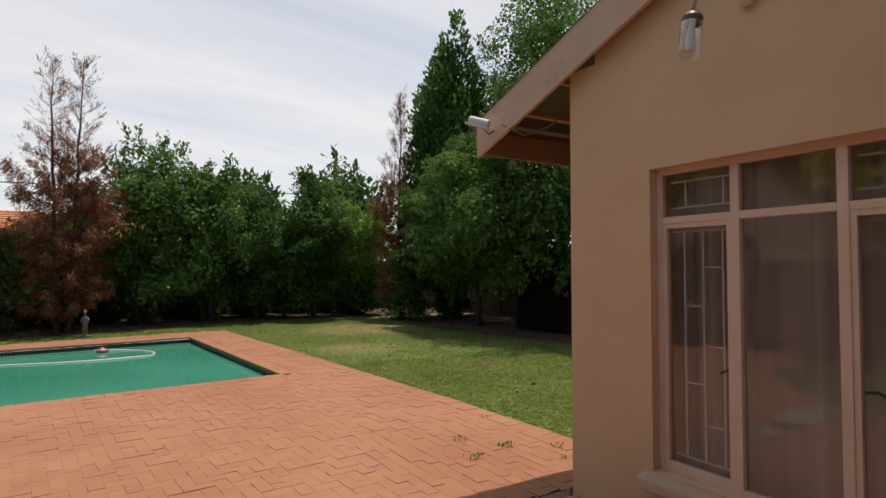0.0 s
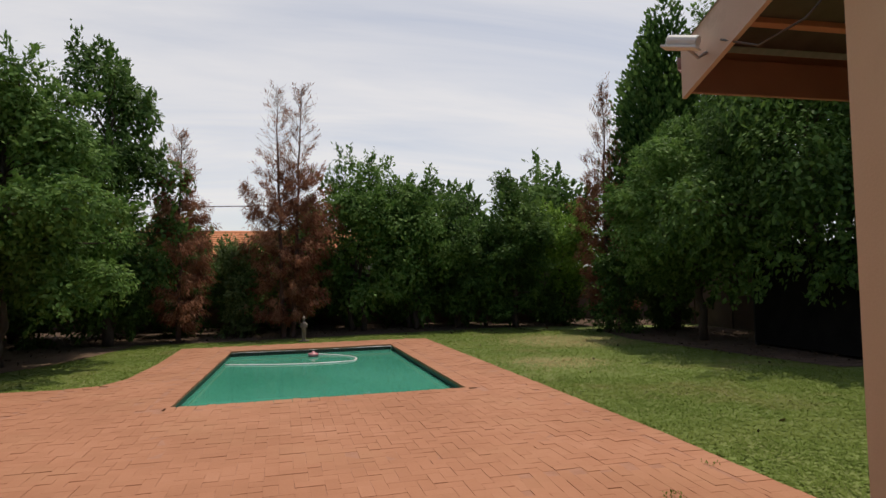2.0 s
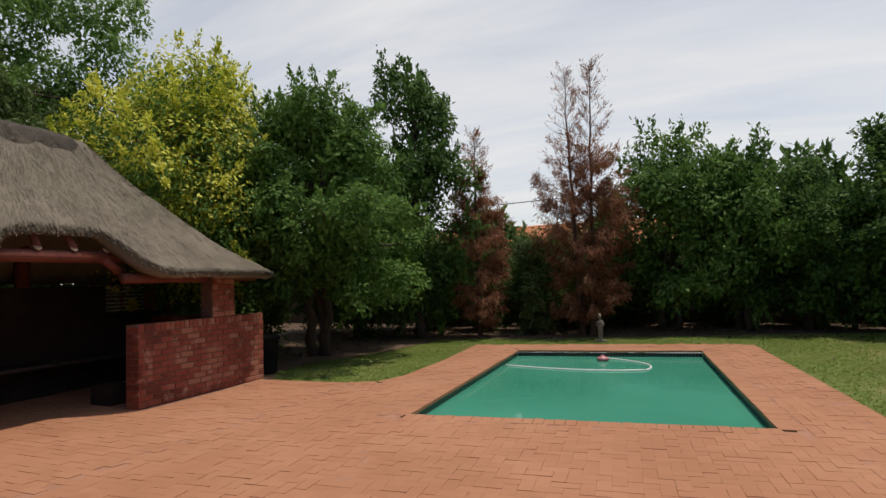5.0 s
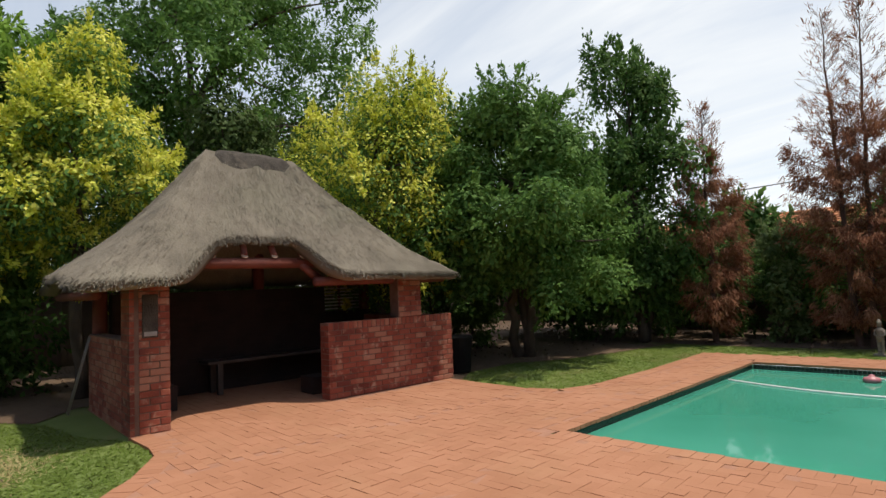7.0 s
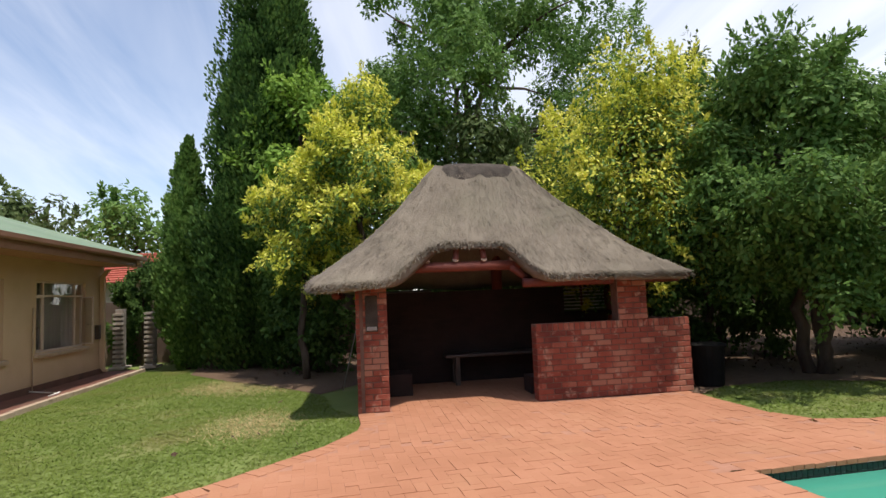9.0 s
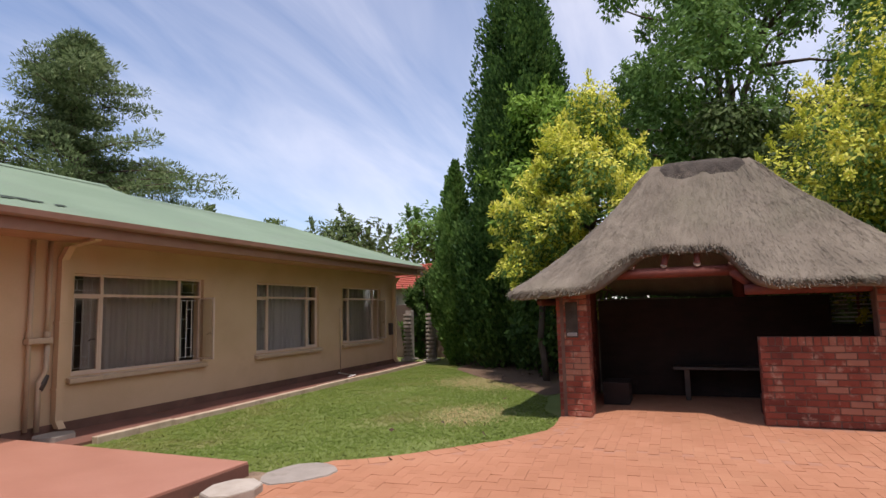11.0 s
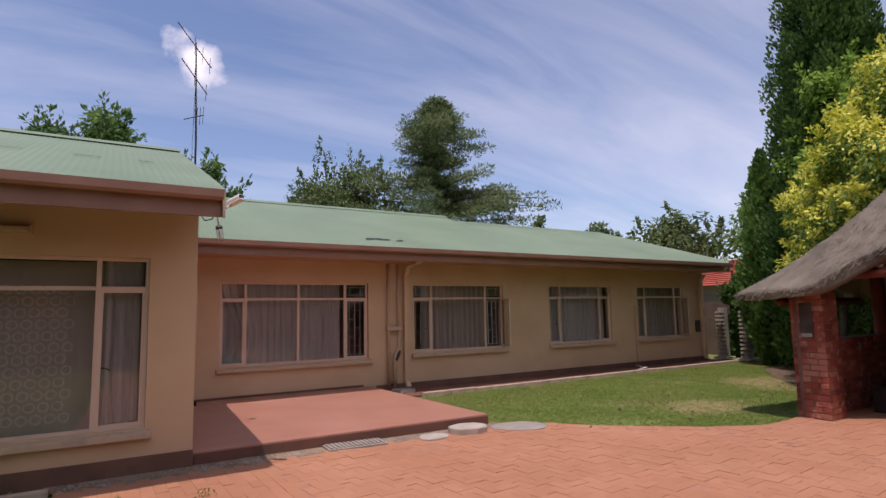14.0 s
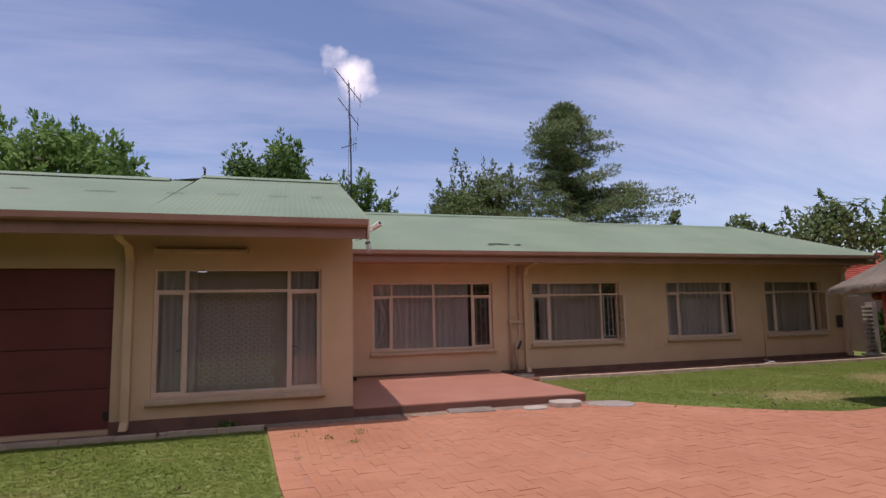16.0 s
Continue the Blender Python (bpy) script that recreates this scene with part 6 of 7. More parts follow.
def column_conifer(x, y, h, R, leaf, label, n=22000, size=0.16, seed=1, z0=0.2, name="conifer", tip=0.7, tips=((0, 0, 1.0),)):
    """Dense upright cypress of many upswept sprays; tips: leaders as offsets and share of the height."""
    rs = np.random.RandomState(seed)
    thing = empty(name, pose(x, y, -0.03), label, "tree")
    qs = []
    for ox, oy, k in tips:
        hh = h * k
        m = int(n * k / sum(t[2] for t in tips))
        K = 300
        cz = z0 + (hh - z0) * rs.rand(K) ** 0.9
        prof = R * np.minimum(1.0, (1 - (cz - z0) / (hh - z0)) * 2.1) ** tip * (0.72 + 0.28 * np.minimum(1, (cz - z0) / 1.2))
        an = rs.uniform(0, 2 * math.pi, K)
        rad = prof * rs.uniform(0.3, 0.84, K)
        cen = np.stack([ox + rad * np.cos(an), oy + rad * np.sin(an), cz], 1)
        cr = np.maximum(0.12, prof * 0.29) * rs.uniform(0.75, 1.2, K)
        idx = rs.choice(K, m, p=(cr ** 2) / (cr ** 2).sum())
        d = rs.randn(m, 3)
        d /= np.linalg.norm(d, axis=1, keepdims=True)
        c = cen[idx] + d * (cr[idx] * rs.uniform(0.55, 1.0, m))[:, None] * np.array([1, 1, 2.1])
        out = np.stack([np.cos(an[idx]), np.sin(an[idx]), np.full(m, 1.5)], 1)
        qs.append(leaf_quads(c, out, size, rs, 0.30, 0.6))
    v, f = [], []
    limb((0, 0, 0), (0, 0, h * 0.9), 0.16, 0.02, rs, v, f, 0, 8, 8, 0.008)
    for ox, oy, k in tips[1:]:
        limb((0, 0, 0.5), (ox, oy, h * k * 0.9), 0.09, 0.015, rs, v, f, 0, 7, 6, 0.015)
    mesh_part("trunk", v, f, M_BARK, thing, smooth=True)
    quads_part("crown", np.concatenate(qs), leaf, thing)
    return thing


def dead_conifer(x, y, h, R, label, seed=1, stems=((0, 0, 1.0),), leafy=0.62, n=9000, bark=None, leaf=None, z0=0.25, size=0.13, twig=1.0, name="dead_conifer", up=0.5):
    """Dying cypress: straight stems, fine upswept twigs to a pointed bare top, hanging rusty sprays below."""
    rs = np.random.RandomState(seed)
    thing = empty(name, pose(x, y, -0.03), label, "tree")
    v, f = [], []
    pts, dirs = [], []
    for ox, oy, k in stems:
        hh = h * k
        foot, head = Vector((ox * 0.35, oy * 0.35, 0)), Vector((ox, oy, hh))
        limb(foot, head, 0.075, 0.006, rs, v, f, 0, 7, 12, 0.004)
        nb = int(150 * twig)
        for i in range(nb):
            t = 0.06 + 0.92 * (i + rs.rand()) / nb
            wide = min(1.0, (1 - t) * 1.55 + 0.06) * min(1.0, 0.55 + t * 1.6)
            L = R * wide * rs.uniform(0.55, 1.05)
            a = rs.uniform(0, 2 * math.pi)
            s0 = foot.lerp(head, t)
            rise = up * (0.35 + 1.5 * t) * rs.uniform(0.7, 1.3)
            e = s0 + Vector((math.cos(a) * L, math.sin(a) * L, L * rise))
            limb(s0, e, 0.011 * (1.25 - t), 0.0025, rs, v, f, -0.07, 3, 3, 0.02)
            out = (e - s0).normalized()
            for j in range(7):
                q = rs.uniform(0.2, 1.0)
                b = s0.lerp(e, q)
                tw = (out * 0.7 + Vector((rs.uniform(-0.7, 0.7), rs.uniform(-0.7, 0.7), rs.uniform(-0.1, 0.9)))) * rs.uniform(0.08, 0.20)
                tube_data([b, b + tw], [0.0035, 0.0018], 3, v, f, False)
                if t < leafy + rs.uniform(-0.10, 0.10) or rs.rand() < 0.12:
                    for w in range(2 if t < leafy else 1):
                        pts.append((b + tw * rs.rand())[:])
                        dirs.append((out * 0.5 + Vector((0, 0, -0.75 if t < leafy * 0.9 else 0.2)))[:])
    mesh_part("trunk", v, f, bark or M_BARK_RED, thing)
    pts, dirs = np.array(pts), np.array(dirs)
    idx = rs.randint(0, len(pts), n)
    c = pts[idx] + dirs[idx] * rs.rand(n, 1) * 0.16 + rs.randn(n, 3) * np.array([0.045, 0.045, 0.05])
    quads_part("crown", leaf_quads(c, dirs[idx], size * 1.15, rs, 0.30, 0.14), leaf or L_DEAD, thing)
    return thing


def layered_cedar(x, y, h, R, label, seed=1, n=30000):
    """Cedar with flat, tiered boughs: a broad dense base, a waist and a narrower layered top."""
    rs = np.random.RandomState(seed)
    thing = empty("cedar_tree", pose(x, y, -0.03), label, "tree")
    v, f = [], []
    limb((0, 0, 0), (0.1, 0, h * 0.97), 0.30, 0.04, rs, v, f, 0, 9, 10, 0.008)
    cs, rr = [], []
    tiers = ((0.45, 1.0), (0.50, 1.05), (0.55, 1.08), (0.60, 1.0), (0.645, 0.78), (0.685, 0.42), (0.75, 0.30), (0.80, 0.42), (0.85, 0.40), (0.90, 0.28), (0.945, 0.17), (0.985, 0.08))
    for t0, prof in tiers:
        for i in range(8 if prof > 0.4 else 5):
            t = t0 + rs.uniform(-0.018, 0.018)
            a = rs.uniform(0, 2 * math.pi)
            L = R * prof * rs.uniform(0.55, 1.08)
            z = h * t
            e = Vector((math.cos(a) * L, math.sin(a) * L, z + L * 0.07))
            limb((0, 0, z - 0.15), e, 0.06 * (1.2 - t), 0.012, rs, v, f, 0.05, 5, 5, 0.02)
            for k in range(6):
                q = 0.25 + 0.75 * k / 5
                cs.append((e.x * q + rs.uniform(-0.25, 0.25), e.y * q + rs.uniform(-0.25, 0.25), z - 0.15 + (L * 0.07 + 0.15) * q + rs.uniform(-0.05, 0.10)))
                rr.append(R * 0.115 * rs.uniform(0.7, 1.3) * (1.1 - 0.35 * q))
    mesh_part("trunk", v, f, M_BARK, thing, smooth=True)
    q = clump_leaves(cs, rr, n, 0.19, rs, 0.6, 0.36, droop=0.25, ratio=0.26)
    quads_part("crown", q, L_BLUE, thing)


# back row, from the dead pair to the corner
dead_conifer(-0.43, 17.85, 7.24, 1.3, "tall half-dead cypress with rusty foliage and bare tops", 11, ((0.36, 0, 1.0), (-0.36, 0.1, 0.99)), 0.60, 36000)
dead_conifer(-3.2, 17.3, 5.6, 0.95, "smaller dying cypress with rust-brown foliage", 12, ((0, 0, 1.0),), 0.74, 22000)
dead_conifer(9.01, 17.32, 7.6, 1.0, "brown dying cypress with a bare grey spire", 13, ((0, 0, 1.0),), 0.52, 20000, twig=1.3, up=1.0)
broad_tree(-1.77, 19.21, 2.7, 1.2, 0.2, L_DARK, "slim dark green tree behind the dead cypresses", 11000, 0.11, 36, 21, 0.06)
broad_tree(-1.96, 18.20, 2.6, 0.75, 0.05, L_OLIVE, "small grey-green shrub between the dead cypresses", 5500, 0.09, 22, 22, 0.03, name="shrub")
broad_tree(1.55, 19.48, 5.37, 1.75, 0.45, L_MID, "leafy green tree along the back wall", 22000, 0.13, 60, 23, 0.09, stems=2, top=0.6)
broad_tree(3.40, 19.52, 4.76, 1.75, 0.45, L_MID, "leafy green tree along the back wall", 21000, 0.13, 60, 24, 0.09, stems=2, top=0.6)
broad_tree(5.01, 19.54, 4.15, 1.6, 0.45, L_DARK, "low dark green tree along the back wall", 18000, 0.12, 56, 25, 0.08, stems=2, top=0.6)
broad_tree(6.52, 18.97, 4.80, 1.45, 0.45, L_DARK, "pointed dark green tree along the back wall", 20000, 0.12, 60, 26, 0.09, stems=2, top=0.25)
broad_tree(8.32, 19.11, 3.86, 1.3, 0.9, L_LIGHT, "light green young tree in the back corner", 13000, 0.12, 44, 27, 0.07, top=0.5)
broad_tree(5.77, 19.56, 3.58, 1.3, 0.45, L_MID, "low leafy tree along the back wall", 12000, 0.12, 40, 28, 0.07)
broad_tree(-4.75, 16.9, 7.28, 1.75, 0.5, L_DARK, "tall dark green tree with an open crown", 30000, 0.12, 56, 29, 0.13, stems=2, clump_r=0.30, top=0.85)
broad_tree(-7.6, 18.3, 6.4, 2.5, 0.3, L_DARK, "dark green tree in the shaded back corner", 28000, 0.13, 60, 30, 0.13)
broad_tree(-0.35, 20.64, 3.5, 1.4, 0.1, L_DARK, "dark shrub-like tree behind the dead cypress", 12000, 0.13, 40, 45, 0.07)
for i, (x, y, h, R) in enumerate(((8.3, 19.3, 1.5, 0.8), (-3.6, 19.3, 2.6, 1.1), (-6.6, 16.4, 2.0, 1.0), (-8.2, 14.2, 2.2, 1.0), (-8.6, 12.4, 2.6, 1.2), (10.9, 17.0, 1.6, 0.8), (-5.5, 19.4, 3.0, 1.3), (-13.75, 0.4, 2.0, 0.45), (-13.5, 1.6, 2.6, 0.8), (-13.75, -1.1, 2.5, 0.4), (-7.9, 11.6, 2.0, 1.0))):
    broad_tree(x, y, h, R, 0.0, L_DARK, "low dark green shrub under the trees", 6500, 0.12, 26, 140 + i, 0.03, name="shrub", sprigs=40)
for i in range(9):
    broad_tree(-5.6 + i * 1.75, 21.1 + 0.25 * (i % 2), 2.3 + 0.4 * ((i * 7) % 3) / 2, 1.15, 0.0, L_DARK, "dark leafy shrub against the back wall", 6500, 0.13, 26, 170 + i, 0.03, name="shrub", sprigs=40)
# left side, round the hut
broad_tree(-5.35, 13.1, 5.5, 2.35, 1.25, L_MID, "broad glossy green tree beside the pool lawn", 64000, 0.105, 100, 31, 0.11, stems=3, clump_r=0.24, sprigs=200)
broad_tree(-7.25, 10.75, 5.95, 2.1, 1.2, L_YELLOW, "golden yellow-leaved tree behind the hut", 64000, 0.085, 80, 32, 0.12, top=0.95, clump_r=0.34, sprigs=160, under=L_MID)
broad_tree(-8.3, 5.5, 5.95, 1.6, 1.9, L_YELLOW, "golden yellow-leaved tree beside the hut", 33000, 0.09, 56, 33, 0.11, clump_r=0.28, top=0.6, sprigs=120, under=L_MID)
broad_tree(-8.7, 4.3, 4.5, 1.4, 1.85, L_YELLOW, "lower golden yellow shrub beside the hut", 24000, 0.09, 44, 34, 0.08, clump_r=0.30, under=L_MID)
broad_tree(-9.4, 8.5, 5.7, 1.8, 0.6, L_OLIVE, "olive green tree behind the hut's ridge", 26000, 0.12, 60, 35, 0.12)
broad_tree(-12.6, 8.9, 10.4, 4.7, 2.6, L_MID, "tall spreading acacia-like tree behind the hut", 84000, 0.12, 120, 36, 0.24, clump_r=0.17, stems=3, sprigs=260)
broad_tree(-10.4, 4.2, 7.0, 1.45, 2.6, L_LIGHT, "fresh light green tree behind the golden one", 20000, 0.13, 52, 37, 0.11)
broad_tree(-10.6, 14.8, 6.3, 2.6, 0.4, L_DARK, "dark green tree behind the golden tree", 24000, 0.15, 60, 38, 0.14)
broad_tree(-8.3, 13.0, 6.7, 1.2, 2.0, L_OLIVE, "slim feathery tree above the golden one", 9000, 0.12, 36, 39, 0.08)
broad_tree(-12.6, 12.6, 6.4, 2.6, 0.4, L_DARK, "dark green tree against the side wall", 20000, 0.16, 56, 40, 0.14)
column_conifer(-11.4, 3.18, 12.6, 1.32, L_CYPRESS, "tall dense dark green columnar conifer", 190000, 0.125, 41, tip=0.55, tips=((0, 0, 1.0), (0.1, 0.5, 0.92), (-0.2, -0.55, 0.66)))
column_conifer(-12.1, 1.05, 5.85, 0.76, L_MID, "small bright green columnar conifer", 45000, 0.13, 42)
column_conifer(-11.5, 2.5, 5.0, 1.15, L_CYPRESS, "low dark conifer between the two taller ones", 13000, 0.15, 43)
# added shrub: dark leaves stand in for deep shade here
broad_tree(-10.2, 4.3, 3.0, 1.5, 0.0, L_DARK, "dark shrub added to fill the shade behind the golden trees", 9000, 0.13, 36, 46, 0.05, name="shrub")
broad_tree(-13.5, -0.6, 2.9, 0.45, 1.2, L_DARK, "dark creeper on the pillars by the house end", 4500, 0.10, 20, 44, 0.04, name="creeper")
# right side
broad_tree(9.73, 13.73, 5.3, 2.25, 1.2, L_MID, "broad dark tree with light shoots on the lawn", 64000, 0.105, 100, 51, 0.11, clump_r=0.24, sprigs=200)
broad_tree(10.81, 11.27, 6.6, 3.1, 1.2, L_DARK, "dark leafy tree beside the shed", 46000, 0.115, 80, 52, 0.13, sprigs=150)
broad_tree(8.74, 16.12, 2.2, 0.9, 0.0, L_DARK, "low dark shrub under the dying cypress", 7000, 0.10, 26, 53, 0.03, name="shrub")
broad_tree(13.87, 14.72, 11.4, 3.6, 3.6, L_MID, "tall spreading tree beyond the side wall", 56000, 0.14, 100, 54, 0.25, clump_r=0.22, sprigs=200)
column_conifer(10.83, 16.67, 10.6, 1.5, L_CYPRESS, "tall open conifer in the far corner", 26000, 0.2, 55, z0=1.5, tips=((0, 0, 1.0), (-0.5, 0.3, 0.85)))
dead_conifer(10.78, 19.06, 7.4, 0.6, "thin bare twiggy tree", 56, ((0, 0, 1.0),), 0.1, 1500, twig=1.2, up=1.1, name="bare_tree")
# beyond the house
layered_cedar(-8.2, -10.2, 10.3, 4.7, "large blue-green cedar with tiered boughs behind the house", 61, 60000)
broad_tree(-4.2, -11.2, 7.5, 2.6, 2.2, L_OLIVE, "grey-green leafy tree behind the house", 26000, 0.14, 70, 62, 0.2, sprigs=120)
broad_tree(4.2, -11.4, 8.0, 2.3, 3.0, L_DARK, "dark green large-leaved tree behind the house", 17000, 0.18, 56, 63, 0.2, sprigs=120)
broad_tree(0.9, -11.4, 6.9, 1.5, 3.0, L_DARK, "dark green large-leaved tree behind the house", 8000, 0.18, 30, 64, 0.16)
broad_tree(12.2, -11.2, 8.4, 4.4, 3.0, L_MID, "wide green tree behind the garage", 30000, 0.2, 80, 65, 0.3, sprigs=160)
for i, (x, y, h, R, lf) in enumerate(((-16.0, -9.0, 5.3, 2.2, L_OLIVE), (-19.5, -7.6, 6.0, 2.8, L_OLIVE), (-22.5, -4.2, 6.6, 3.2, L_MID), (-26, 0.5, 6.6, 3.4, L_MID), (-13.2, -10.0, 5.5, 1.8, L_OLIVE), (-18, 7, 8, 3.4, L_DARK), (-19, 13, 8.5, 3.4, L_DARK), (-16.5, 19, 8, 3.4, L_DARK))):
    broad_tree(x, y, h, R, 0.4, lf, "leafy tree beyond the garden", 9000, 0.24, 46, 70 + i, 0.2, sprigs=24)
for i, (x, y, h, R) in enumerate(((5.5, 26, 5.6, 2.6), (10.5, 26, 6.5, 3.0), (-6, 26, 4.3, 2.4), (-11, 25, 5.6, 3.0), (16.5, 22, 8, 3.0), (17.0, 9, 7, 3.0))):
    broad_tree(x, y, h, R, 0.4, L_DARK, "leafy tree beyond the back wall", 6500, 0.30, 46, 90 + i, 0.2)

# ---- weeds, shrubs, litter ----
rs = np.random.RandomState(17)
for x, y, s, n in ((4.72, 3.14, 0.13, 130), (3.86, 4.1, 0.06, 26), (3.23, 4.74, 0.07, 30), (3.50, 4.36, 0.07, 30), (3.08, 4.25, 0.07, 34), (3.72, 3.85, 0.05, 22), (3.9, 5.3, 0.05, 20)):
    c = np.stack([x + rs.randn(n) * s * 0.6, y + rs.randn(n) * s * 0.6, np.abs(rs.randn(n)) * s * 0.25], 1)
    ob = quads_part("weed", leaf_quads(c, np.tile([[0, 0, 0.6]], (n, 1)), s * 0.5, rs, 0.6), L_MID if s > 0.1 else M_GRASS)
    tagged(ob, "small weed tuft growing in a paving joint" if s < 0.1 else "low green weed at the wall's foot", "weed", kind="stuff")
n = 5000
xs, ys = rs.uniform(-13, 12, n), rs.uniform(3, 21.5, n)
keep = [k for k in range(n) if (ys[k] > 16.9 or xs[k] < -9 or (xs[k] > 8.4 and ys[k] > 9) or (xs[k] < -5 and ys[k] > 12.5) or rs.rand() < 0.03) and not inside(xs[k], ys[k], PAVE) and not (-9.3 < xs[k] < -4.5 and 5.2 < ys[k] < 10.5)]
c = np.stack([xs[keep], ys[keep], np.full(len(keep), 0.004)], 1)
tagged(quads_part("leaf_litter", leaf_quads(c, np.tile([[0.1, 0.0, 0.1]], (len(c), 1)), 0.09, rs, 0.9, 0.6), M_LITTER), "dry fallen leaves scattered on the ground", "leaf litter", kind="stuff")


# ---- lawn ----
def lawn(name, poly, density, label, seed, hmin=0.003, hmax=0.010, dry=()):
    rs = np.random.RandomState(seed)
    P = np.array(poly)
    lo, hi = P.min(0), P.max(0)
    n = int((hi[0] - lo[0]) * (hi[1] - lo[1]) * density)
    xy = lo + rs.rand(n, 2) * (hi - lo)
    ok = np.zeros(n, bool)
    x, y = xy[:, 0], xy[:, 1]
    for (x0, y0), (x1, y1) in zip(poly, poly[1:] + poly[:1]):
        if y0 == y1:
            continue
        c = ((y0 > y) != (y1 > y)) & (x < (x1 - x0) * (y - y0) / (y1 - y0) + x0)
        ok ^= c
    # thin, worn patches
    patch = np.sin(x * 0.9 + 1.3 * np.sin(y * 0.7)) * np.sin(y * 1.1 + 0.8 * np.sin(x * 1.3)) + 0.5 * np.sin(x * 3.1 + y * 2.3)
    ok &= rs.rand(n) < np.clip(1.25 - 0.55 * np.clip(patch - 0.2, 0, 2), 0.25, 1)
    xy = xy[ok]
    n = len(xy)
    h = rs.uniform(hmin, hmax, n)
    a = rs.uniform(0, 2 * math.pi, n)
    lean = rs.uniform(1.8, 4.4, n) * (h + 0.012)
    w = rs.uniform(0.0022, 0.0048, n) * 2.2
    base = np.stack([xy[:, 0], xy[:, 1], np.full(n, -0.035)], 1)
    s = np.stack([-np.sin(a) * w, np.cos(a) * w, np.zeros(n)], 1)
    tip = base + np.stack([np.cos(a) * lean, np.sin(a) * lean, h + 0.012], 1)
    blades = np.stack([base - s, base + s, tip + s * 0.25, tip - s * 0.25], 1)
    # straw-coloured spots where the turf has dried out
    pale = np.zeros(n, bool)
    for cx, cy, rx, ry in dry:
        e = np.hypot((xy[:, 0] - cx) / rx, (xy[:, 1] - cy) / (rx * (0.4 + ry)))
        pale |= e + rs.randn(n) * 0.28 < 1.0
    if pale.any():
        tagged(quads_part("dry_grass", blades[pale], M_DRYGRASS), "straw-coloured dried patch in the lawn", "grass", kind="stuff")
    return tagged(quads_part(name, blades[~pale], M_GRASS), label, "grass", kind="stuff")


lawn("lawn_right_near", [(4.27, 3.36), (8.5, 3.4), (9.2, 9.5), (3.83, 9.5), (4.12, 6.2)], 1500, "short sunlit lawn beside the paving", 1)
lawn("lawn_right_far", [(3.83, 9.5), (9.2, 9.5), (8.6, 12.5), (8.2, 14.6), (8.2, 17.2), (6.0, 18.7), (3.0, 18.0), (3.22, 16.19), (3.76, 10.4)], 800, "lawn running back to the trees", 2, 0.004, 0.013, dry=((6.6, 14.8, 1.5, 0.45), (4.9, 11.2, 0.8, 0.5)))
lawn("lawn_back", [(-2.64, 15.38), (3.20, 16.21), (3.0, 18.0), (0.7, 17.5), (-2, 16.9), (-5.4, 16.6), (-4.0, 15.9)], 900, "grass strip behind the pool", 3, 0.004, 0.013)
lawn("lawn_pool_left", [(-2.42, 12.8), (-2.64, 15.38), (-4.0, 15.9), (-4.3, 14.6), (-4.6, 13.2), (-5.1, 12.2), (-4.9, 11.0), (-4.4, 10.22), (-3.9, 10.27), (-3.02, 10.32), (-2.58, 10.55), (-2.39, 11.05)], 1000, "green lawn patch beside the pool", 4)
lawn("lawn_left", [(-11.9, 0.06), (-1.5, 0.14), (-0.9, 0.10), (-0.9, 3.0), (-1.02, 3.36), (-1.57, 3.58), (-1.93, 4.08), (-2.43, 4.53), (-3.03, 5.05), (-3.62, 5.39), (-3.95, 5.43), (-4.66, 5.33), (-5.2, 5.0), (-6.4, 4.8), (-8.0, 3.75), (-9.0, 2.75), (-10.6, 1.5), (-11.9, 1.1)], 1300, "sunlit green lawn between house and hut", 5, dry=((-4.55, 4.0, 0.75, 0.28), (-8.3, 3.2, 1.0, 0.6)))
lawn("lawn_garage", [(8.5, 3.6), (12.5, 3.6), (12.5, 9.2), (9.2, 9.5)], 600, "lawn in front of the garage", 6)


# ---- brick paving ----
def paver_mesh(l, w):
    bm = bmesh.new()
    r = box(bm, -l / 2, -w / 2, -0.04, l / 2, w / 2, 0.0)
    top = [e for e in bm.edges if all(v.co.z > -0.01 for v in e.verts)]
    bmesh.ops.bevel(bm, geom=top, offset=0.0014, segments=1, affect="EDGES")
    me = bpy.data.meshes.new("brick")
    bm.to_mesh(me)
    bm.free()
    me.materials.append(M_PAVER)
    return me


PL, PW, PJ = 0.222, 0.111, 0.0010
PAVER = paver_mesh(PL - 2 * PJ, PW - 2 * PJ)
paving = empty("paving", None, "terracotta clay brick paving round the pool", "paving", kind="structure")
laid = []
px0, py0, px1, py1 = POOL


def edge_x(y):
    """The paving's straight-ish edge along the big lawn."""
    for (x0, y0), (x1, y1) in zip(PAVE, PAVE[1:4]):
        if y <= y1 or y1 == PAVE[3][1]:
            return x0 + (x1 - x0) * (y - y0) / (y1 - y0)


rp = random.Random(21)
SKEW = 5.4
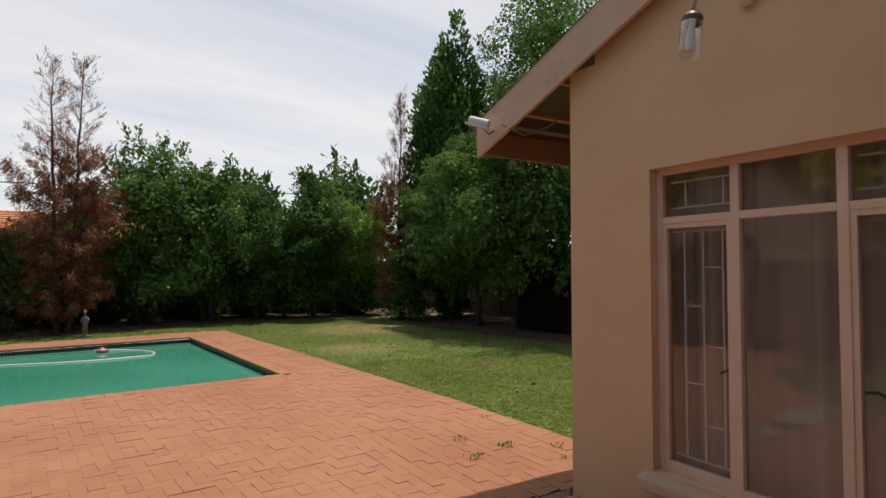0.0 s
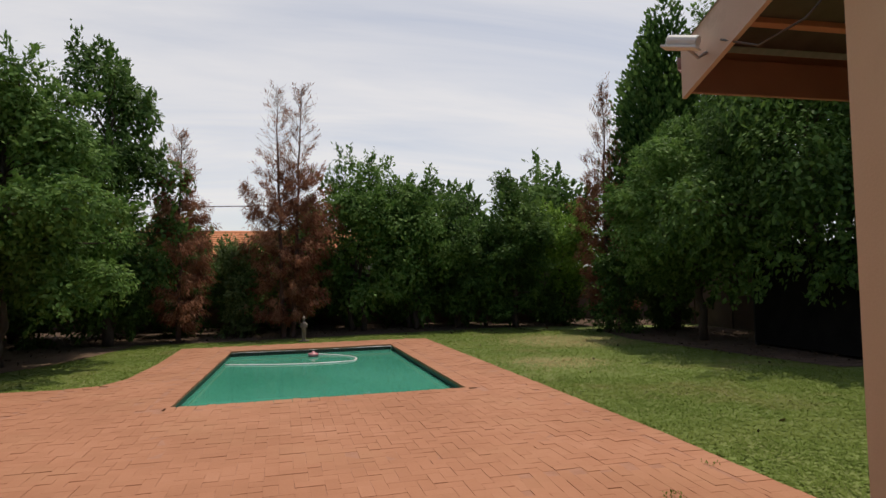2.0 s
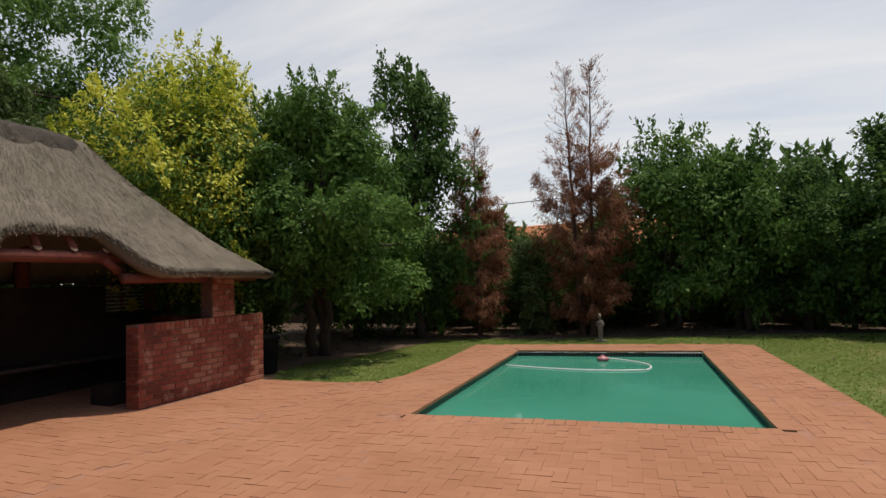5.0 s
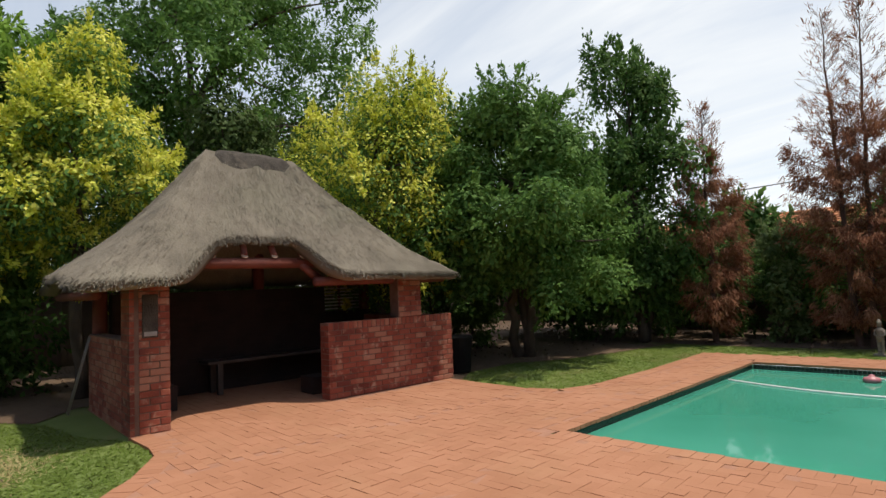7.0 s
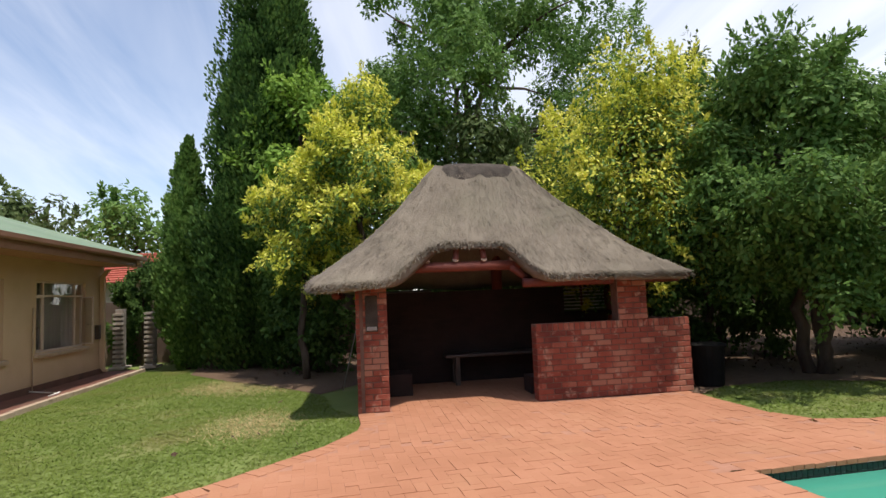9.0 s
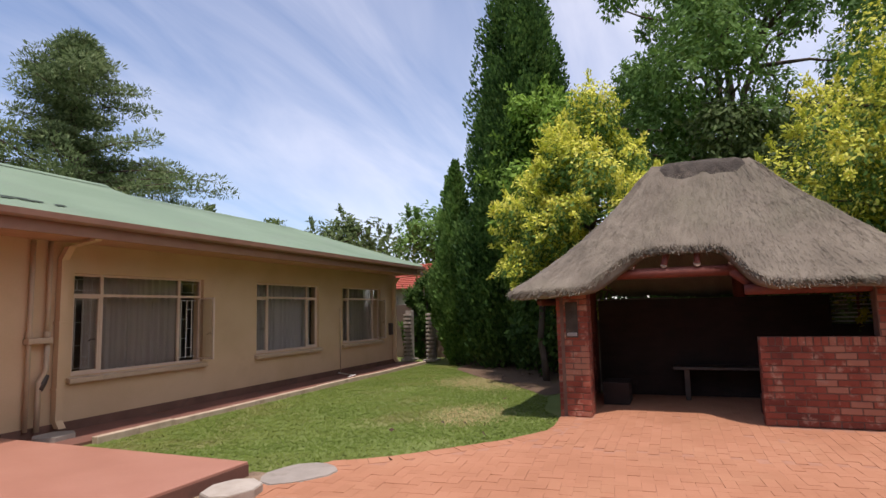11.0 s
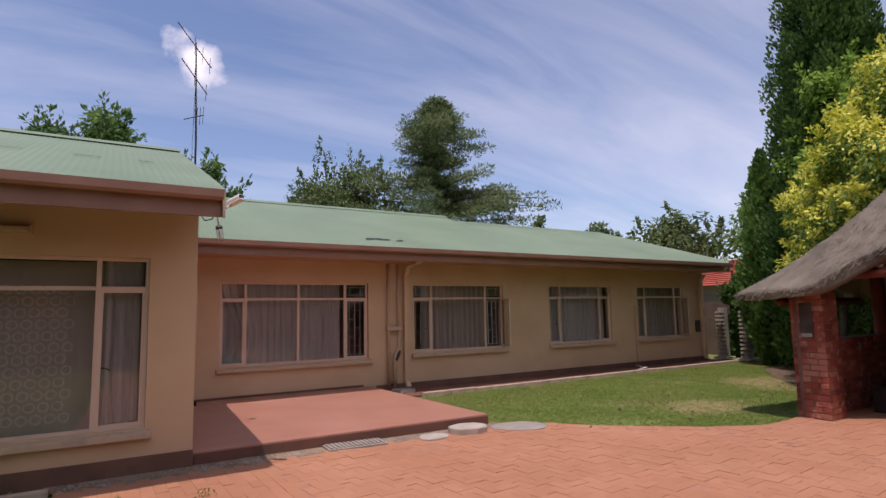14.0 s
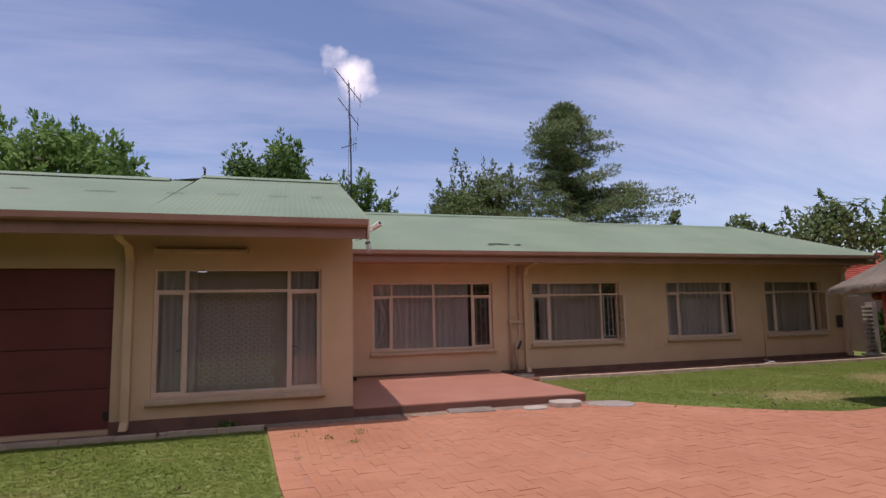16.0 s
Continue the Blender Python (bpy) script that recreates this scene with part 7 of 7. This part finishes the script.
# header course along the lawn and a coping course round the pool
for k in range(int((16.1 - 3.35) / PW)):
    y = 3.35 + PW * (k + 0.5)
    laid.append((edge_x(y) - PL / 2, y, 1.5 if y < 6.2 else 5.2))
nx = int((px1 - px0) / PW) + 1
for k in range(nx):
    x = px0 + (k + 0.5) * (px1 - px0) / nx
    laid.append((*pool_xy(x, py0 - PL / 2 + 0.03), 90.0 + SKEW))
    laid.append((*pool_xy(x, py1 + PL / 2 - 0.03), 90.0 + SKEW))
ny = int((py1 - py0) / PW * 0.92) + 1
for k in range(ny):
    y = py0 + (k + 0.5) * (py1 - py0) / ny
    laid.append((*pool_xy(px0 - PL / 2 + 0.03, y), SKEW))
    laid.append((*pool_xy(px1 + PL / 2 - 0.03, y), SKEW))
# bricks laid across the curved edges against the two smaller lawns
BORDERS = [PAVE[13:21], PAVE[4:11]]
for line in BORDERS:
    rest_len = PW / 2
    for (x0, y0), (x1, y1) in zip(line, line[1:]):
        L = math.hypot(x1 - x0, y1 - y0)
        ux, uy = (x1 - x0) / L, (y1 - y0) / L
        while rest_len < L:
            laid.append((x0 + ux * rest_len - uy * PL / 2, y0 + uy * rest_len + ux * PL / 2, math.degrees(math.atan2(ux, -uy))))
            rest_len += PW
        rest_len -= L


def near_border(x, y):
    for line in BORDERS:
        for (x0, y0), (x1, y1) in zip(line, line[1:]):
            L2 = (x1 - x0) ** 2 + (y1 - y0) ** 2
            t = min(1, max(0, ((x - x0) * (x1 - x0) + (y - y0) * (y1 - y0)) / L2))
            if math.hypot(x - x0 - t * (x1 - x0), y - y0 - t * (y1 - y0)) < PL + 0.02:
                return True
    return False


coping = [pool_xy(x, y) for x, y in ((px0 - PL, py0 - PL), (px1 + PL, py0 - PL), (px1 + PL, py1 + PL), (px0 - PL, py1 + PL))]


# straight bond next to the house and before the hut, herringbone in line with the pool for the rest
def near_edge(x, y):
    return x > edge_x(y) - PL - 0.005 or inside(x, y, coping) or near_border(x, y)


def zone(x, y):
    if x < -2.75 and 5.3 < y < 10.2:
        return "rows_x"
    if y < 5.4 and x > 2.3:
        return "rows_y"
    return "herring"


ca, sa = math.cos(radians(SKEW)), math.sin(radians(SKEW))
for a in range(int(-6 / PW), int(6 / PW) + 1):
    for b in range(int(-6.5 / PW), int(9.5 / PW) + 1):
        d = (a - b) % 4
        if d == 0:
            u, v, rz = (a + 1) * PW, (b + 0.5) * PW, 0.0
        elif d == 3:
            u, v, rz = (a + 0.5) * PW, (b + 1) * PW, 90.0
        else:
            continue
        x, y = 0.7 + u * ca - v * sa, 8.5 + u * sa + v * ca
        if zone(x, y) == "herring" and inside(x, y, PAVE) and not near_edge(x, y):
            laid.append((x, y, rz + SKEW))
for i in range(int(6 / PL) + 2):
    for j in range(int(8 / PW)):
        x, y = -6.85 + i * PL + (PL / 2 if j % 2 else 0), 5.33 + j * PW
        if zone(x, y) == "rows_x" and inside(x, y, PAVE) and not (x > HX and near_border(x, y)) and not (x < HX + 0.12 and (y < HY0 + 0.5 or y > HY1 - 2.42) and x > HX - 0.5):
            laid.append((x, y, 0.0))
for i in range(int(2.4 / PW) + 2):
    for j in range(int(2.4 / PL) + 2):
        x, y = edge_x(3.6) - PL - (i + 0.5) * PW, 3.44 + j * PL + (PL / 2 if i % 2 else 0)
        if zone(x, y) == "rows_y" and inside(x, y, PAVE) and not near_edge(x, y):
            laid.append((x, y, 90.0))


def settle(x, y):
    """Slow unevenness of the laid bed."""
    return 0.004 * noise.noise((x * 0.9, y * 0.9, 3)) - 0.001


# 300 beside the stretch walked first stay single bricks, the rest is one mesh
laid.sort(key=lambda p: (p[0] - 2.6) ** 2 + (p[1] - 4.9) ** 2)
for k, (x, y, rz) in enumerate(laid[:300]):
    ob = new("brick", PAVER)
    ob.parent = paving
    ob.matrix_basis = pose(x + rp.uniform(-0.002, 0.002), y + rp.uniform(-0.002, 0.002), settle(x, y) + rp.uniform(-0.0025, 0.0025), rp.uniform(-0.6, 0.6), rp.uniform(-0.6, 0.6), rz + rp.uniform(-0.9, 0.9))
base_v = np.array([v.co[:] for v in PAVER.vertices])
base_f = [tuple(p.vertices) for p in PAVER.polygons]
verts, faces = [], []
for x, y, rz in laid[300:]:
    m = np.array(pose(x + rp.uniform(-0.002, 0.002), y + rp.uniform(-0.002, 0.002), settle(x, y) + rp.uniform(-0.0025, 0.0025), rp.uniform(-0.6, 0.6), rp.uniform(-0.6, 0.6), rz + rp.uniform(-0.9, 0.9)))
    o = len(verts)
    verts += (base_v @ m[:3, :3].T + m[:3, 3]).tolist()
    faces += [tuple(o + i for i in f) for f in base_f]
rest = mesh_part("bricks", verts, faces, M_PAVER, paving)
rest["kind"] = "stuff"
